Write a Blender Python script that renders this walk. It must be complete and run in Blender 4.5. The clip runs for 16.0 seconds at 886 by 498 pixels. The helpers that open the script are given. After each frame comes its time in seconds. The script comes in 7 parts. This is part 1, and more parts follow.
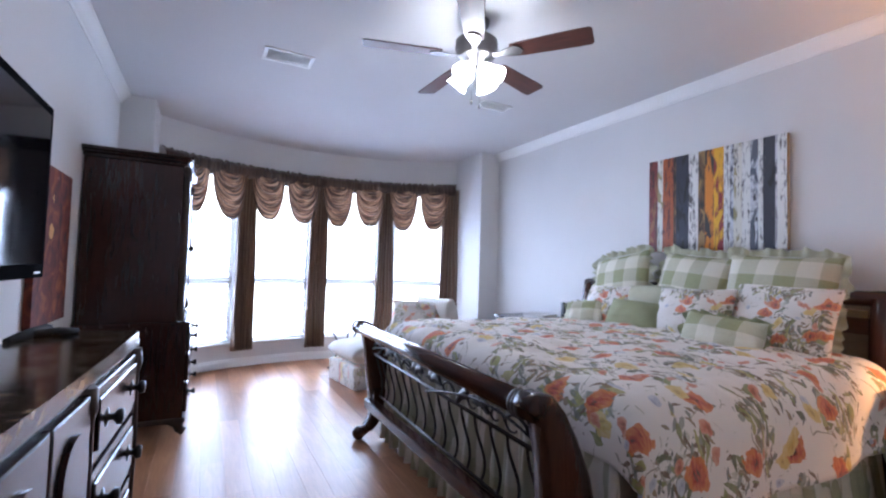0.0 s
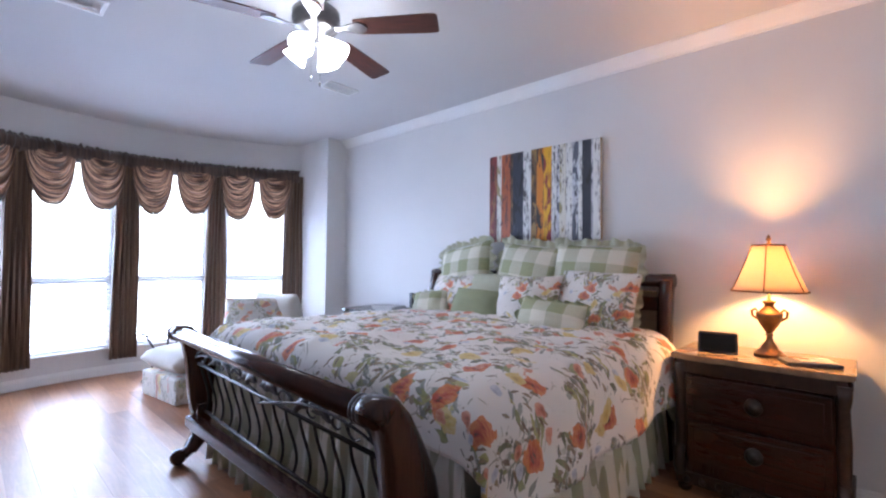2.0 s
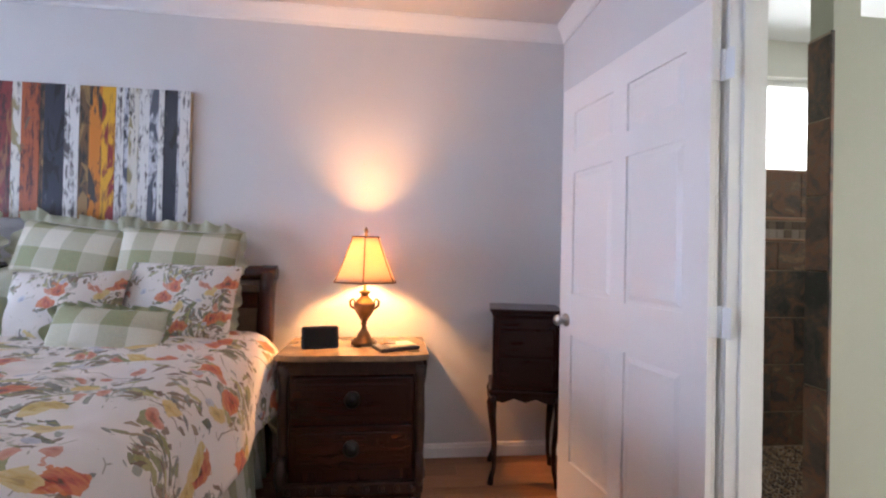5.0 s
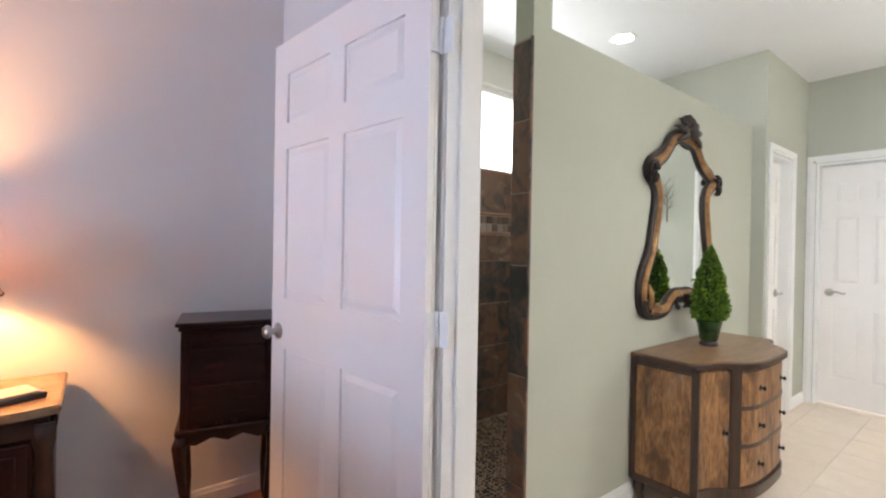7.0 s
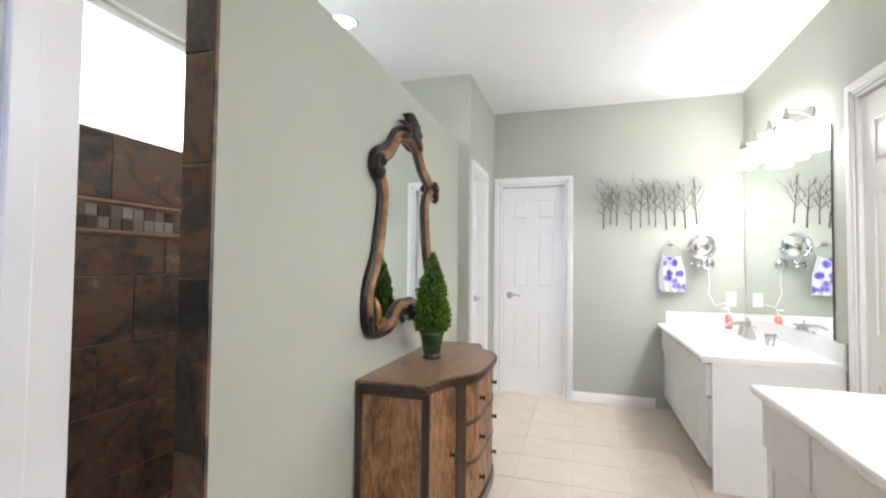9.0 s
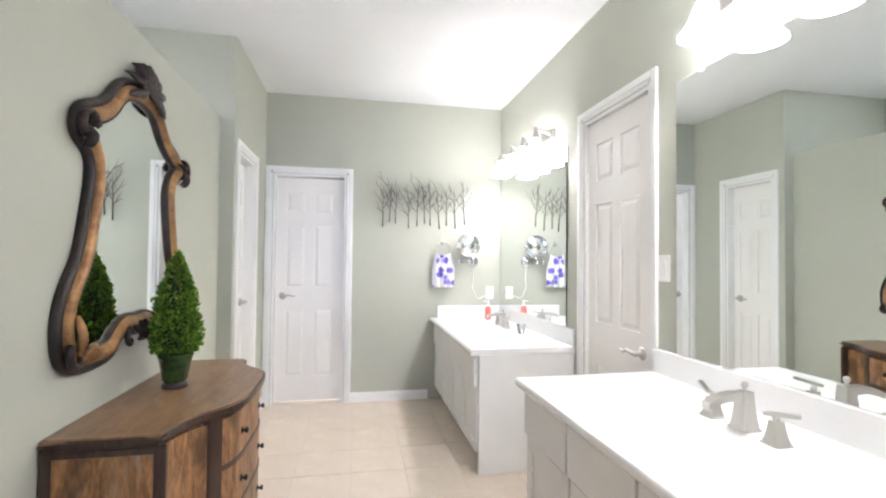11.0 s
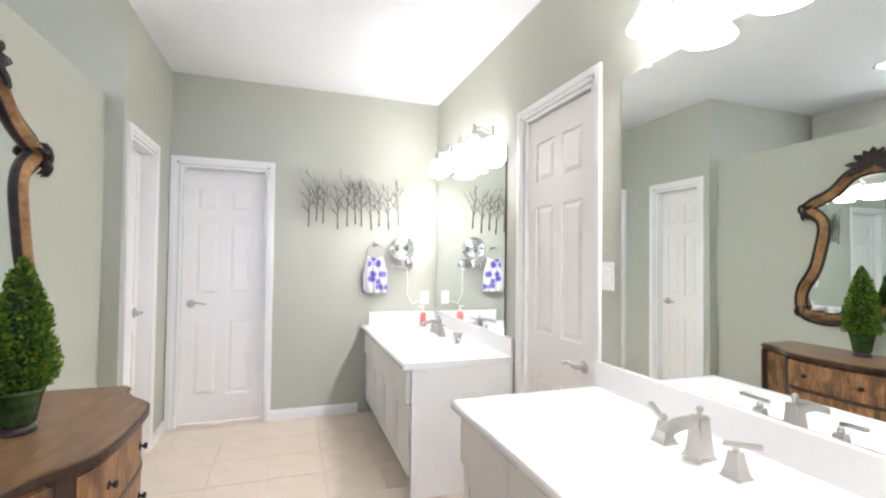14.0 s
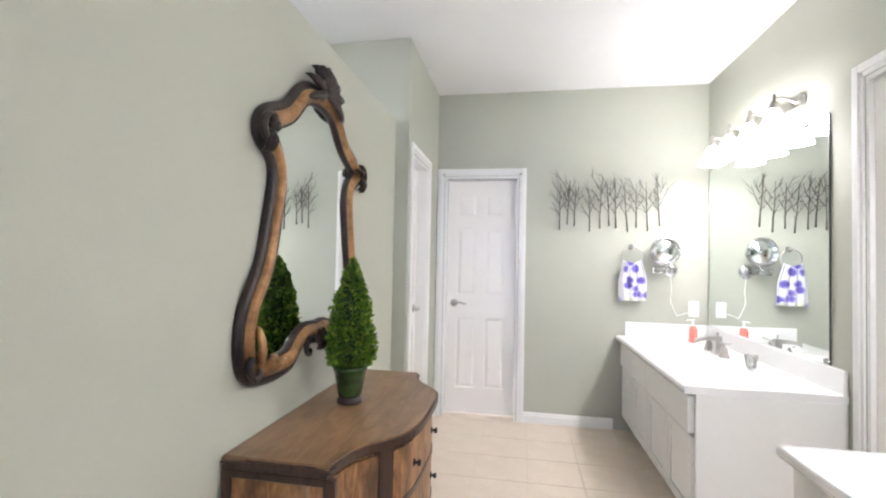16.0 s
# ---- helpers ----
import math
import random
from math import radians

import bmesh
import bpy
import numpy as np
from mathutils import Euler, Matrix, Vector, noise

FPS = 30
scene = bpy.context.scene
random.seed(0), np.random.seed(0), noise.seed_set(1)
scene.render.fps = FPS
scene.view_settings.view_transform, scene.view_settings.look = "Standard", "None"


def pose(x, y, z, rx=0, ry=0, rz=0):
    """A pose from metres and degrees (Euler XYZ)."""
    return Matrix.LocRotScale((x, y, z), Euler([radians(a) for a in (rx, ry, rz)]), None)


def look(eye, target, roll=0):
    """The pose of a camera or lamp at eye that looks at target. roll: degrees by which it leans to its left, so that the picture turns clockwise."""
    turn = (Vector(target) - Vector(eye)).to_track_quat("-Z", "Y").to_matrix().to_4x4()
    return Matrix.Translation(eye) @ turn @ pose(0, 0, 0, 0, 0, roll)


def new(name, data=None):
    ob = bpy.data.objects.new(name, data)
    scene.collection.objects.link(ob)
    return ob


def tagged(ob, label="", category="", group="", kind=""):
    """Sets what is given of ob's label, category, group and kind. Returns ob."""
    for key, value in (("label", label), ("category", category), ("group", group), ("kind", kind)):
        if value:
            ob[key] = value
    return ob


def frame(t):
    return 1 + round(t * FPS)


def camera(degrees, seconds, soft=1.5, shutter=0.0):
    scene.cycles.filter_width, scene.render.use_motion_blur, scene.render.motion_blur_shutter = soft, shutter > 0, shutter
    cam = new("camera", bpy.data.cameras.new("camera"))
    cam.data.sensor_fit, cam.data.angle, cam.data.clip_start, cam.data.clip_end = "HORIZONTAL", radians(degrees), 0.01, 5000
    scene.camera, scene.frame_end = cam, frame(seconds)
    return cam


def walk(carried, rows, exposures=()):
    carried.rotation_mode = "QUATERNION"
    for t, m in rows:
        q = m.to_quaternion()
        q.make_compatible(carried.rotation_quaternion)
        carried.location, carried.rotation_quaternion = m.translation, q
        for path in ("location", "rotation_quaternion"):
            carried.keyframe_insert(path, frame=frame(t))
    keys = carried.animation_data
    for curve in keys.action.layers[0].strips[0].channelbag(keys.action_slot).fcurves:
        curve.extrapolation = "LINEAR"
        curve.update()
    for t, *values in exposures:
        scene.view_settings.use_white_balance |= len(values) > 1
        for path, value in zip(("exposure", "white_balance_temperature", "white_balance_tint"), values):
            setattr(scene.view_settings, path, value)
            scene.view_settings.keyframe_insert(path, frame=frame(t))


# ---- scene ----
cam = camera(89.3, 16.0, soft=2.2)
PATH = [
    (0, (0.666, 0.197, 1.222), (1.604, 1.961, 1.309), 1.7),
    (0.5, (0.687, 0.228, 1.239), (1.759, 1.915, 1.311), 1.5),
    (1, (0.686, 0.264, 1.254), (1.901, 1.852, 1.31), 1.1),
    (1.5, (0.711, 0.287, 1.244), (2.051, 1.771, 1.3), 0.9),
    (2, (0.773, 0.287, 1.235), (2.232, 1.654, 1.292), 0.6),
    (2.5, (0.859, 0.297, 1.234), (2.441, 1.519, 1.289), 0.5),
    (3, (0.932, 0.323, 1.238), (2.645, 1.355, 1.286), 0.6),
    (5.5, (1.284, 0.536, 1.285), (3.214, 0.015, 1.278), 1.2),
    (6, (1.364, 0.436, 1.308), (3.214, -0.323, 1.277), 1.2),
    (6.5, (1.462, 0.325, 1.291), (3.198, -0.668, 1.276), 1.1),
    (7, (1.534, 0.237, 1.295), (3.111, -0.993, 1.282), 1.0),
    (7.5, (1.668, 0.158, 1.283), (2.999, -1.335, 1.294), 1.1),
    (8, (1.744, 0.041, 1.273), (2.837, -1.633, 1.302), 1.1),
    (8.5, (1.789, -0.108, 1.262), (2.645, -1.915, 1.315), 0.7),
    (9, (1.84, -0.226, 1.264), (2.428, -2.136, 1.33), 0.6),
    (9.5, (1.851, -0.288, 1.275), (2.176, -2.26, 1.342), 0.7),
    (10, (1.876, -0.363, 1.281), (1.938, -2.361, 1.345), 0.6),
    (12.5, (1.828, -0.573, 1.328), (1.099, -2.435, 1.353), 0.8),
    (13, (1.804, -0.613, 1.331), (1.048, -2.464, 1.363), 0.7),
    (13.5, (1.791, -0.653, 1.331), (1.062, -2.515, 1.374), 0.7),
    (14, (1.788, -0.697, 1.331), (1.141, -2.589, 1.38), 0.7),
    (14.5, (1.8, -0.729, 1.332), (1.303, -2.666, 1.382), 0.7),
    (15, (1.819, -0.756, 1.337), (1.548, -2.737, 1.384), 0.7),
    (15.5, (1.864, -0.782, 1.332), (1.887, -2.781, 1.385), 0.8),
    (16, (1.948, -0.826, 1.317), (2.292, -2.795, 1.373), 1.2),
]
walk(cam, [(t, look(eye, target, roll)) for t, eye, target, roll in PATH],
     exposures=[(0, 0.04, 6350, 10), (3, 0.04, 6400, 10), (5.5, 0.08, 6650, 11), (7.2, 0.21, 6750, 12), (8.2, 0.24, 6450, 12), (9.5, 0.26, 6380, 14), (16, 0.23, 6430, 15)])

# ---- world and lamps ----
world = bpy.data.worlds.new("sky_world")
scene.world = world
world.use_nodes = True
_wn = world.node_tree.nodes
_sky = _wn.new("ShaderNodeTexSky")
_sky.sky_type, _sky.sun_disc = "NISHITA", False
_sky.sun_elevation, _sky.sun_rotation = radians(55), radians(150)
world.node_tree.links.new(_sky.outputs[0], _wn["Background"].inputs[0])
_wn["Background"].inputs[1].default_value = 0.12


def lamp(name, kind, m, power, color, **settings):
    data = bpy.data.lights.new(name, kind)
    data.energy, data.color = power, color
    if kind == "AREA":
        data.shape = "RECTANGLE"
        data.size, data.size_y = settings["size"]
    elif kind == "POINT":
        data.shadow_soft_size = settings["size"]
    ob = new(name, data)
    ob.matrix_world = m
    return ob


sun = bpy.data.lights.new("sun", "SUN")
sun.energy, sun.angle, sun.color = 2.5, radians(0.6), (1.0, 0.95, 0.88)
new("sun", sun).matrix_world = look((6, -10, 14), (2, 2, 0))

BOW_X, BOW_Y, BOW_R = 1.965, 3.186, 2.964
for a in (-26.2, -8.7, 8.7, 26.2):
    s, c = math.sin(radians(a)), math.cos(radians(a))
    eye = (BOW_X + (BOW_R + 0.14) * s, BOW_Y + (BOW_R + 0.14) * c, 1.3)
    lamp("window_daylight", "AREA", look(eye, (eye[0] - s, eye[1] - c, 1.25)), 84, (0.47, 0.62, 1.0), size=(0.70, 1.9))
lamp("shower_daylight", "AREA", look((4.16, -1.95, 2.2), (3.0, -1.95, 1.6)), 11, (0.85, 0.92, 1.0), size=(1.3, 0.6))

# ---- materials ----
def material(name, color, rough=0.6, metal=0.0, vary=0.08, scale=6.0, fine=80.0, bump=0.1, dark=None, **more):
    """Base colour broken up at two scales, with a fine relief."""
    m = bpy.data.materials.new(name)
    m.use_nodes = True
    n, l = m.node_tree.nodes, m.node_tree.links
    b = n["Principled BSDF"]
    co = n.new("ShaderNodeTexCoord")
    big, small = n.new("ShaderNodeTexNoise"), n.new("ShaderNodeTexNoise")
    big.inputs["Scale"].default_value, big.inputs["Detail"].default_value = scale, 4
    small.inputs["Scale"].default_value, small.inputs["Detail"].default_value = fine, 3
    l.new(co.outputs["Object"], big.inputs["Vector"])
    l.new(co.outputs["Object"], small.inputs["Vector"])
    mixn = n.new("ShaderNodeMath")
    mixn.operation = "MULTIPLY_ADD"
    mixn.inputs[1].default_value = 0.35
    l.new(small.outputs[0], mixn.inputs[0])
    l.new(big.outputs[0], mixn.inputs[2])
    ramp = n.new("ShaderNodeValToRGB")
    lo = dark or tuple(c * (1 - vary) for c in color)
    hi = tuple(min(1, c * (1 + vary * 0.6)) for c in color)
    ramp.color_ramp.elements[0].position, ramp.color_ramp.elements[1].position = 0.45, 0.9
    ramp.color_ramp.elements[0].color, ramp.color_ramp.elements[1].color = (*lo, 1), (*hi, 1)
    l.new(mixn.outputs[0], ramp.inputs[0])
    l.new(ramp.outputs[0], b.inputs["Base Color"])
    rr = n.new("ShaderNodeMapRange")
    rr.inputs["To Min"].default_value, rr.inputs["To Max"].default_value = max(0, rough - 0.07), min(1, rough + 0.07)
    l.new(big.outputs[0], rr.inputs[0])
    l.new(rr.outputs[0], b.inputs["Roughness"])
    b.inputs["Metallic"].default_value = metal
    if bump:
        bp = n.new("ShaderNodeBump")
        bp.inputs["Strength"].default_value, bp.inputs["Distance"].default_value = bump, 0.004
        l.new(small.outputs[0], bp.inputs["Height"])
        l.new(bp.outputs[0], b.inputs["Normal"])
    for key, value in more.items():
        b.inputs[key.replace("_", " ")].default_value = value
    return m


def glow(name, color, strength):
    m = bpy.data.materials.new(name)
    m.use_nodes = True
    b = m.node_tree.nodes["Principled BSDF"]
    b.inputs["Base Color"].default_value = (*color, 1)
    b.inputs["Emission Color"].default_value = (*color, 1)
    b.inputs["Emission Strength"].default_value = strength
    return m


WALL_WHITE = material("bedroom_wall_paint", (0.74, 0.73, 0.72), 0.75, vary=0.03, scale=1.5, fine=160, bump=0.12)
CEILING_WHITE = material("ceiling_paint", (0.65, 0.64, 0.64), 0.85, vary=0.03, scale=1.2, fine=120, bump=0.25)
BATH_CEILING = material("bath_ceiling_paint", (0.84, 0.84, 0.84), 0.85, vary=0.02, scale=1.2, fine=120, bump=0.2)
SAGE = material("sage_wall_paint", (0.470, 0.481, 0.408), 0.72, vary=0.03, scale=1.5, fine=160, bump=0.12)
TRIM = material("trim_paint", (0.87, 0.865, 0.85), 0.35, vary=0.02, scale=3, bump=0.03)
DOOR_PAINT = material("door_paint", (0.90, 0.875, 0.845), 0.32, vary=0.02, scale=3, fine=60, bump=0.05)
BLACK = material("black_plastic", (0.012, 0.012, 0.014), 0.3, vary=0.1)
STEEL = material("brushed_nickel", (0.55, 0.53, 0.50), 0.3, metal=1.0, vary=0.06, fine=200, bump=0.03)
CHROME = material("chrome", (0.75, 0.75, 0.76), 0.12, metal=1.0, vary=0.03)
IRON = material("dark_iron", (0.03, 0.027, 0.025), 0.4, metal=0.7, vary=0.2, bump=0.1)
MIRROR = material("mirror_glass", (0.86, 0.90, 0.88), 0.0, metal=1.0, vary=0.0, bump=0)
MIRROR.node_tree.nodes["Principled BSDF"].inputs["Roughness"].links and MIRROR.node_tree.links.remove(MIRROR.node_tree.nodes["Principled BSDF"].inputs["Roughness"].links[0])
MIRROR.node_tree.nodes["Principled BSDF"].inputs["Roughness"].default_value = 0.01
CULTURED = material("white_cultured_marble", (0.86, 0.86, 0.85), 0.15, vary=0.02, scale=4, bump=0.0)
CABINET_WHITE = material("white_cabinet_paint", (0.82, 0.82, 0.80), 0.4, vary=0.03, scale=4, bump=0.03)
OUTDOOR = glow("daylight_backdrop", (0.93, 0.97, 1.0), 4.0)


class Nodes:
    """Short hand for building node materials."""

    def __init__(self, name, rough=0.6):
        self.m = bpy.data.materials.new(name)
        self.m.use_nodes = True
        self.n, self.l = self.m.node_tree.nodes, self.m.node_tree.links
        self.b = self.n["Principled BSDF"]
        self.b.inputs["Roughness"].default_value = rough
        self.co = self.n.new("ShaderNodeTexCoord").outputs["Object"]

    def put(self, node, key, value):
        if isinstance(value, bpy.types.NodeSocket):
            self.l.new(value, node.inputs[key])
        else:
            node.inputs[key].default_value = value

    def math(self, op, a, b=0.0, c=None):
        node = self.n.new("ShaderNodeMath")
        node.operation = op
        self.put(node, 0, a)
        self.put(node, 1, b)
        if c is not None:
            self.put(node, 2, c)
        return node.outputs[0]

    def noise(self, scale, detail=3, vec=None, distort=0.0):
        node = self.n.new("ShaderNodeTexNoise")
        node.inputs["Scale"].default_value, node.inputs["Detail"].default_value, node.inputs["Distortion"].default_value = scale, detail, distort
        self.l.new(vec or self.co, node.inputs["Vector"])
        return node.outputs

    def stretch(self, scale, turn=(0, 0, 0), vec=None):
        node = self.n.new("ShaderNodeMapping")
        node.inputs["Scale"].default_value = scale
        node.inputs["Rotation"].default_value = [radians(a) for a in turn]
        self.l.new(vec or self.co, node.inputs["Vector"])
        return node.outputs[0]

    def voronoi(self, scale, vec=None, feature="F1"):
        node = self.n.new("ShaderNodeTexVoronoi")
        node.feature = feature
        node.inputs["Scale"].default_value = scale
        self.l.new(vec or self.co, node.inputs["Vector"])
        return node.outputs

    def ramp(self, fac, stops, hard=False):
        node = self.n.new("ShaderNodeValToRGB")
        r = node.color_ramp
        if hard:
            r.interpolation = "CONSTANT"
        while len(r.elements) < len(stops):
            r.elements.new(0.5)
        for e, (p, c) in zip(r.elements, stops):
            e.position, e.color = p, (*c, 1)
        self.l.new(fac, node.inputs[0])
        return node.outputs[0]

    def mix(self, fac, a, b, blend="MIX"):
        node = self.n.new("ShaderNodeMix")
        node.data_type, node.blend_type = "RGBA", blend
        self.put(node, 0, fac)
        for key, v in ((6, a), (7, b)):
            self.put(node, key, (*v, 1) if isinstance(v, tuple) else v)
        return node.outputs[2]

    def split(self, vec=None):
        node = self.n.new("ShaderNodeSeparateXYZ")
        self.l.new(vec or self.co, node.inputs[0])
        return node.outputs

    def random(self):
        return self.n.new("ShaderNodeObjectInfo").outputs["Random"]

    def bump(self, height, strength=0.2, distance=0.004):
        node = self.n.new("ShaderNodeBump")
        node.inputs["Strength"].default_value, node.inputs["Distance"].default_value = strength, distance
        self.l.new(height, node.inputs["Height"])
        self.l.new(node.outputs[0], self.b.inputs["Normal"])

    def color(self, socket, rough=None, metal=0.0):
        self.put(self.b, "Base Color", socket)
        if rough is not None:
            self.put(self.b, "Roughness", rough)
        self.b.inputs["Metallic"].default_value = metal
        return self.m

    def translucent(self, socket, share):
        t = self.n.new("ShaderNodeBsdfTranslucent")
        self.put(t, "Color", socket)
        mixer = self.n.new("ShaderNodeMixShader")
        mixer.inputs[0].default_value = share
        self.l.new(self.b.outputs[0], mixer.inputs[1])
        self.l.new(t.outputs[0], mixer.inputs[2])
        self.l.new(mixer.outputs[0], self.n["Material Output"].inputs[0])
        return self.m


def wood(name, dark, light, rough, along="z", scale=1.0, rand=0.0, bump=0.12, ratio=12.0):
    k = Nodes(name)
    s = {"x": (14 / ratio, 14, 14), "y": (14, 14 / ratio, 14), "z": (14, 14, 14 / ratio)}[along]
    v = k.stretch([a * scale for a in s])
    grain = k.noise(3.0, 6, v, 1.5)[0]
    fine = k.noise(16.0, 3, v)[0]
    blotch = k.noise(3.0, 2)[0]
    f = k.math("ADD", k.math("MULTIPLY", grain, 0.52), k.math("ADD", k.math("MULTIPLY", fine, 0.14), k.math("MULTIPLY", blotch, 0.38)))
    if rand:
        f = k.math("ADD", f, k.math("MULTIPLY", k.math("SUBTRACT", k.random(), 0.5), rand))
    c = k.ramp(f, [(0.34, dark), (0.72, light)])
    if bump:
        k.bump(fine, bump, 0.002)
    return k.color(c, k.math("MULTIPLY_ADD", blotch, 0.15, rough - 0.07))


def satin(name, dark, light, share):
    k = Nodes(name, 0.42)
    v = k.stretch((30, 30, 0.6))
    f = k.noise(1.2, 3, v)[0]
    weave = k.noise(400, 2)[0]
    c = k.ramp(f, [(0.35, dark), (0.65, light)])
    k.bump(weave, 0.15, 0.002)
    k.b.inputs["Sheen Weight"].default_value = 0.3
    k.color(c)
    return k.translucent(c, share)


PLANK = wood("laminate_plank", (0.24, 0.09, 0.035), (0.46, 0.215, 0.10), 0.36, "y", 0.9, 0.35, 0.05)
MAHOGANY = wood("dark_mahogany", (0.020, 0.0075, 0.006), (0.036, 0.012, 0.009), 0.22, "z", 1.0, 0, 0.0)
BED_WOOD = wood("red_mahogany", (0.026, 0.0095, 0.007), (0.070, 0.022, 0.014), 0.24, "z", 1.0, 0, 0.0)
BED_RAIL = wood("red_mahogany_rail", (0.026, 0.0095, 0.007), (0.065, 0.020, 0.013), 0.22, "y", 1.0, 0, 0.0)
MAHOGANY_X = wood("dark_mahogany_rail", (0.019, 0.007, 0.0055), (0.031, 0.0105, 0.008), 0.2, "y", 1.0, 0, 0.0)


def weathered(name):
    """Honey walnut with dark worn patches and pale scuffs along the grain."""
    k = Nodes(name)
    v = k.stretch((7, 7, 1.8))
    grain = k.noise(3.0, 6, v, 1.5)[0]
    fine = k.noise(16.0, 3, v)[0]
    f = k.math("ADD", k.math("MULTIPLY", grain, 0.6), k.math("MULTIPLY", fine, 0.4))
    c = k.ramp(f, [(0.34, (0.09, 0.040, 0.016)), (0.70, (0.45, 0.22, 0.085))])
    worn = k.noise(1.6, 5, k.stretch((7, 7, 2.6)), 0.6)[0]
    c = k.mix(k.ramp(worn, [(0.50, (0, 0, 0)), (0.66, (0.75, 0.75, 0.75))]), c, (0.055, 0.030, 0.016))
    scuff = k.noise(2.6, 4, k.stretch((9, 9, 2.0), (0, 0, 30)), 0.4)[0]
    c = k.mix(k.ramp(scuff, [(0.60, (0, 0, 0)), (0.72, (0.4, 0.4, 0.4))]), c, (0.40, 0.32, 0.22))
    k.bump(fine, 0.2, 0.002)
    return k.color(c, k.math("MULTIPLY_ADD", worn, 0.2, 0.33))


CHEST_WOOD = weathered("aged_walnut")
CHEST_TOP = wood("aged_walnut_top", (0.11, 0.060, 0.030), (0.36, 0.205, 0.105), 0.30, "y", 0.5, 0, 0.15, 4.0)
CHEST_DARK = wood("dark_walnut_trim", (0.02, 0.011, 0.008), (0.085, 0.045, 0.028), 0.36, "z", 1.0, 0, 0.15)
BLADE = wood("fan_blade_wood", (0.035, 0.009, 0.006), (0.12, 0.034, 0.02), 0.4, "x", 0.8, 0, 0.05)
CURTAIN = satin("brown_satin", (0.15, 0.09, 0.055), (0.33, 0.21, 0.14), 0.3)


def sheer():
    """Thin copper cloth; dark and bright streaks paint in the folds' shade and highlights."""
    k = Nodes("copper_sheer_painted_folds", 0.34)
    uv = k.n.new("ShaderNodeTexCoord").outputs["UV"]
    f = k.noise(1.0, 3, k.stretch((1.6, 26, 1), (0, 0, 0), uv), 0.4)[0]
    c = k.ramp(f, [(0.40, (0.03, 0.014, 0.009)), (0.50, (0.15, 0.072, 0.04)), (0.61, (0.46, 0.27, 0.17))])
    k.bump(k.noise(400, 2)[0], 0.15, 0.002)
    k.b.inputs["Sheen Weight"].default_value = 0.3
    k.color(c)
    return k.translucent(c, 0.16)


SWAG = sheer()
VALANCE = satin("brown_gathered", (0.05, 0.028, 0.02), (0.12, 0.075, 0.052), 0.10)


def marble():
    k = Nodes("brown_marble")
    a = k.noise(5, 8, None, 2.5)[0]
    b = k.noise(18, 6, None, 1.0)[0]
    c = k.ramp(k.math("ADD", k.math("MULTIPLY", a, 0.7), k.math("MULTIPLY", b, 0.3)), [(0.35, (0.02, 0.013, 0.009)), (0.50, (0.07, 0.042, 0.025)), (0.60, (0.24, 0.16, 0.09)), (0.75, (0.08, 0.048, 0.027))])
    return k.color(c, 0.14)


MARBLE = marble()


def glass(name):
    """Clear pane that lets the daylight through."""
    k = Nodes(name)
    t = k.n.new("ShaderNodeBsdfTransparent")
    g = k.n.new("ShaderNodeBsdfGlossy")
    g.inputs["Roughness"].default_value = 0.02
    mixer = k.n.new("ShaderNodeMixShader")
    mixer.inputs[0].default_value = 0.06
    k.l.new(t.outputs[0], mixer.inputs[1])
    k.l.new(g.outputs[0], mixer.inputs[2])
    k.l.new(mixer.outputs[0], k.n["Material Output"].inputs[0])
    return k.m


PANE = glass("window_glass")
BLIND = satin("white_blind", (0.80, 0.80, 0.80), (0.86, 0.86, 0.86), 0.04)


# ---- mesh tools ----
def bmesh_new():
    return bmesh.new()


def box(bm, x0, x1, y0, y1, z0, z1, bevel=0.0, segments=1):
    m = Matrix.Translation(((x0 + x1) / 2, (y0 + y1) / 2, (z0 + z1) / 2)) @ Matrix.Diagonal((abs(x1 - x0), abs(y1 - y0), abs(z1 - z0), 1))
    made = bmesh.ops.create_cube(bm, size=1, matrix=m)["verts"]
    if bevel:
        edges = list({e for v in made for e in v.link_edges})
        bmesh.ops.bevel(bm, geom=edges, offset=bevel, segments=segments, affect="EDGES", profile=0.6)
    return bm


def lathe(bm, profile, steps=20, m=None):
    """Turns rows of (radius, height) about z."""
    rings = []
    for r, z in profile:
        rings.append([bm.verts.new((max(r, 1e-4) * math.cos(2 * math.pi * i / steps), max(r, 1e-4) * math.sin(2 * math.pi * i / steps), z)) for i in range(steps)])
    for a, b in zip(rings, rings[1:]):
        for i in range(steps):
            j = (i + 1) % steps
            bm.faces.new((a[i], a[j], b[j], b[i])).smooth = True
    bm.faces.new(list(reversed(rings[0])))
    bm.faces.new(rings[-1])
    if m is not None:
        bmesh.ops.transform(bm, matrix=m, verts=[v for r in rings for v in r])
    return bm


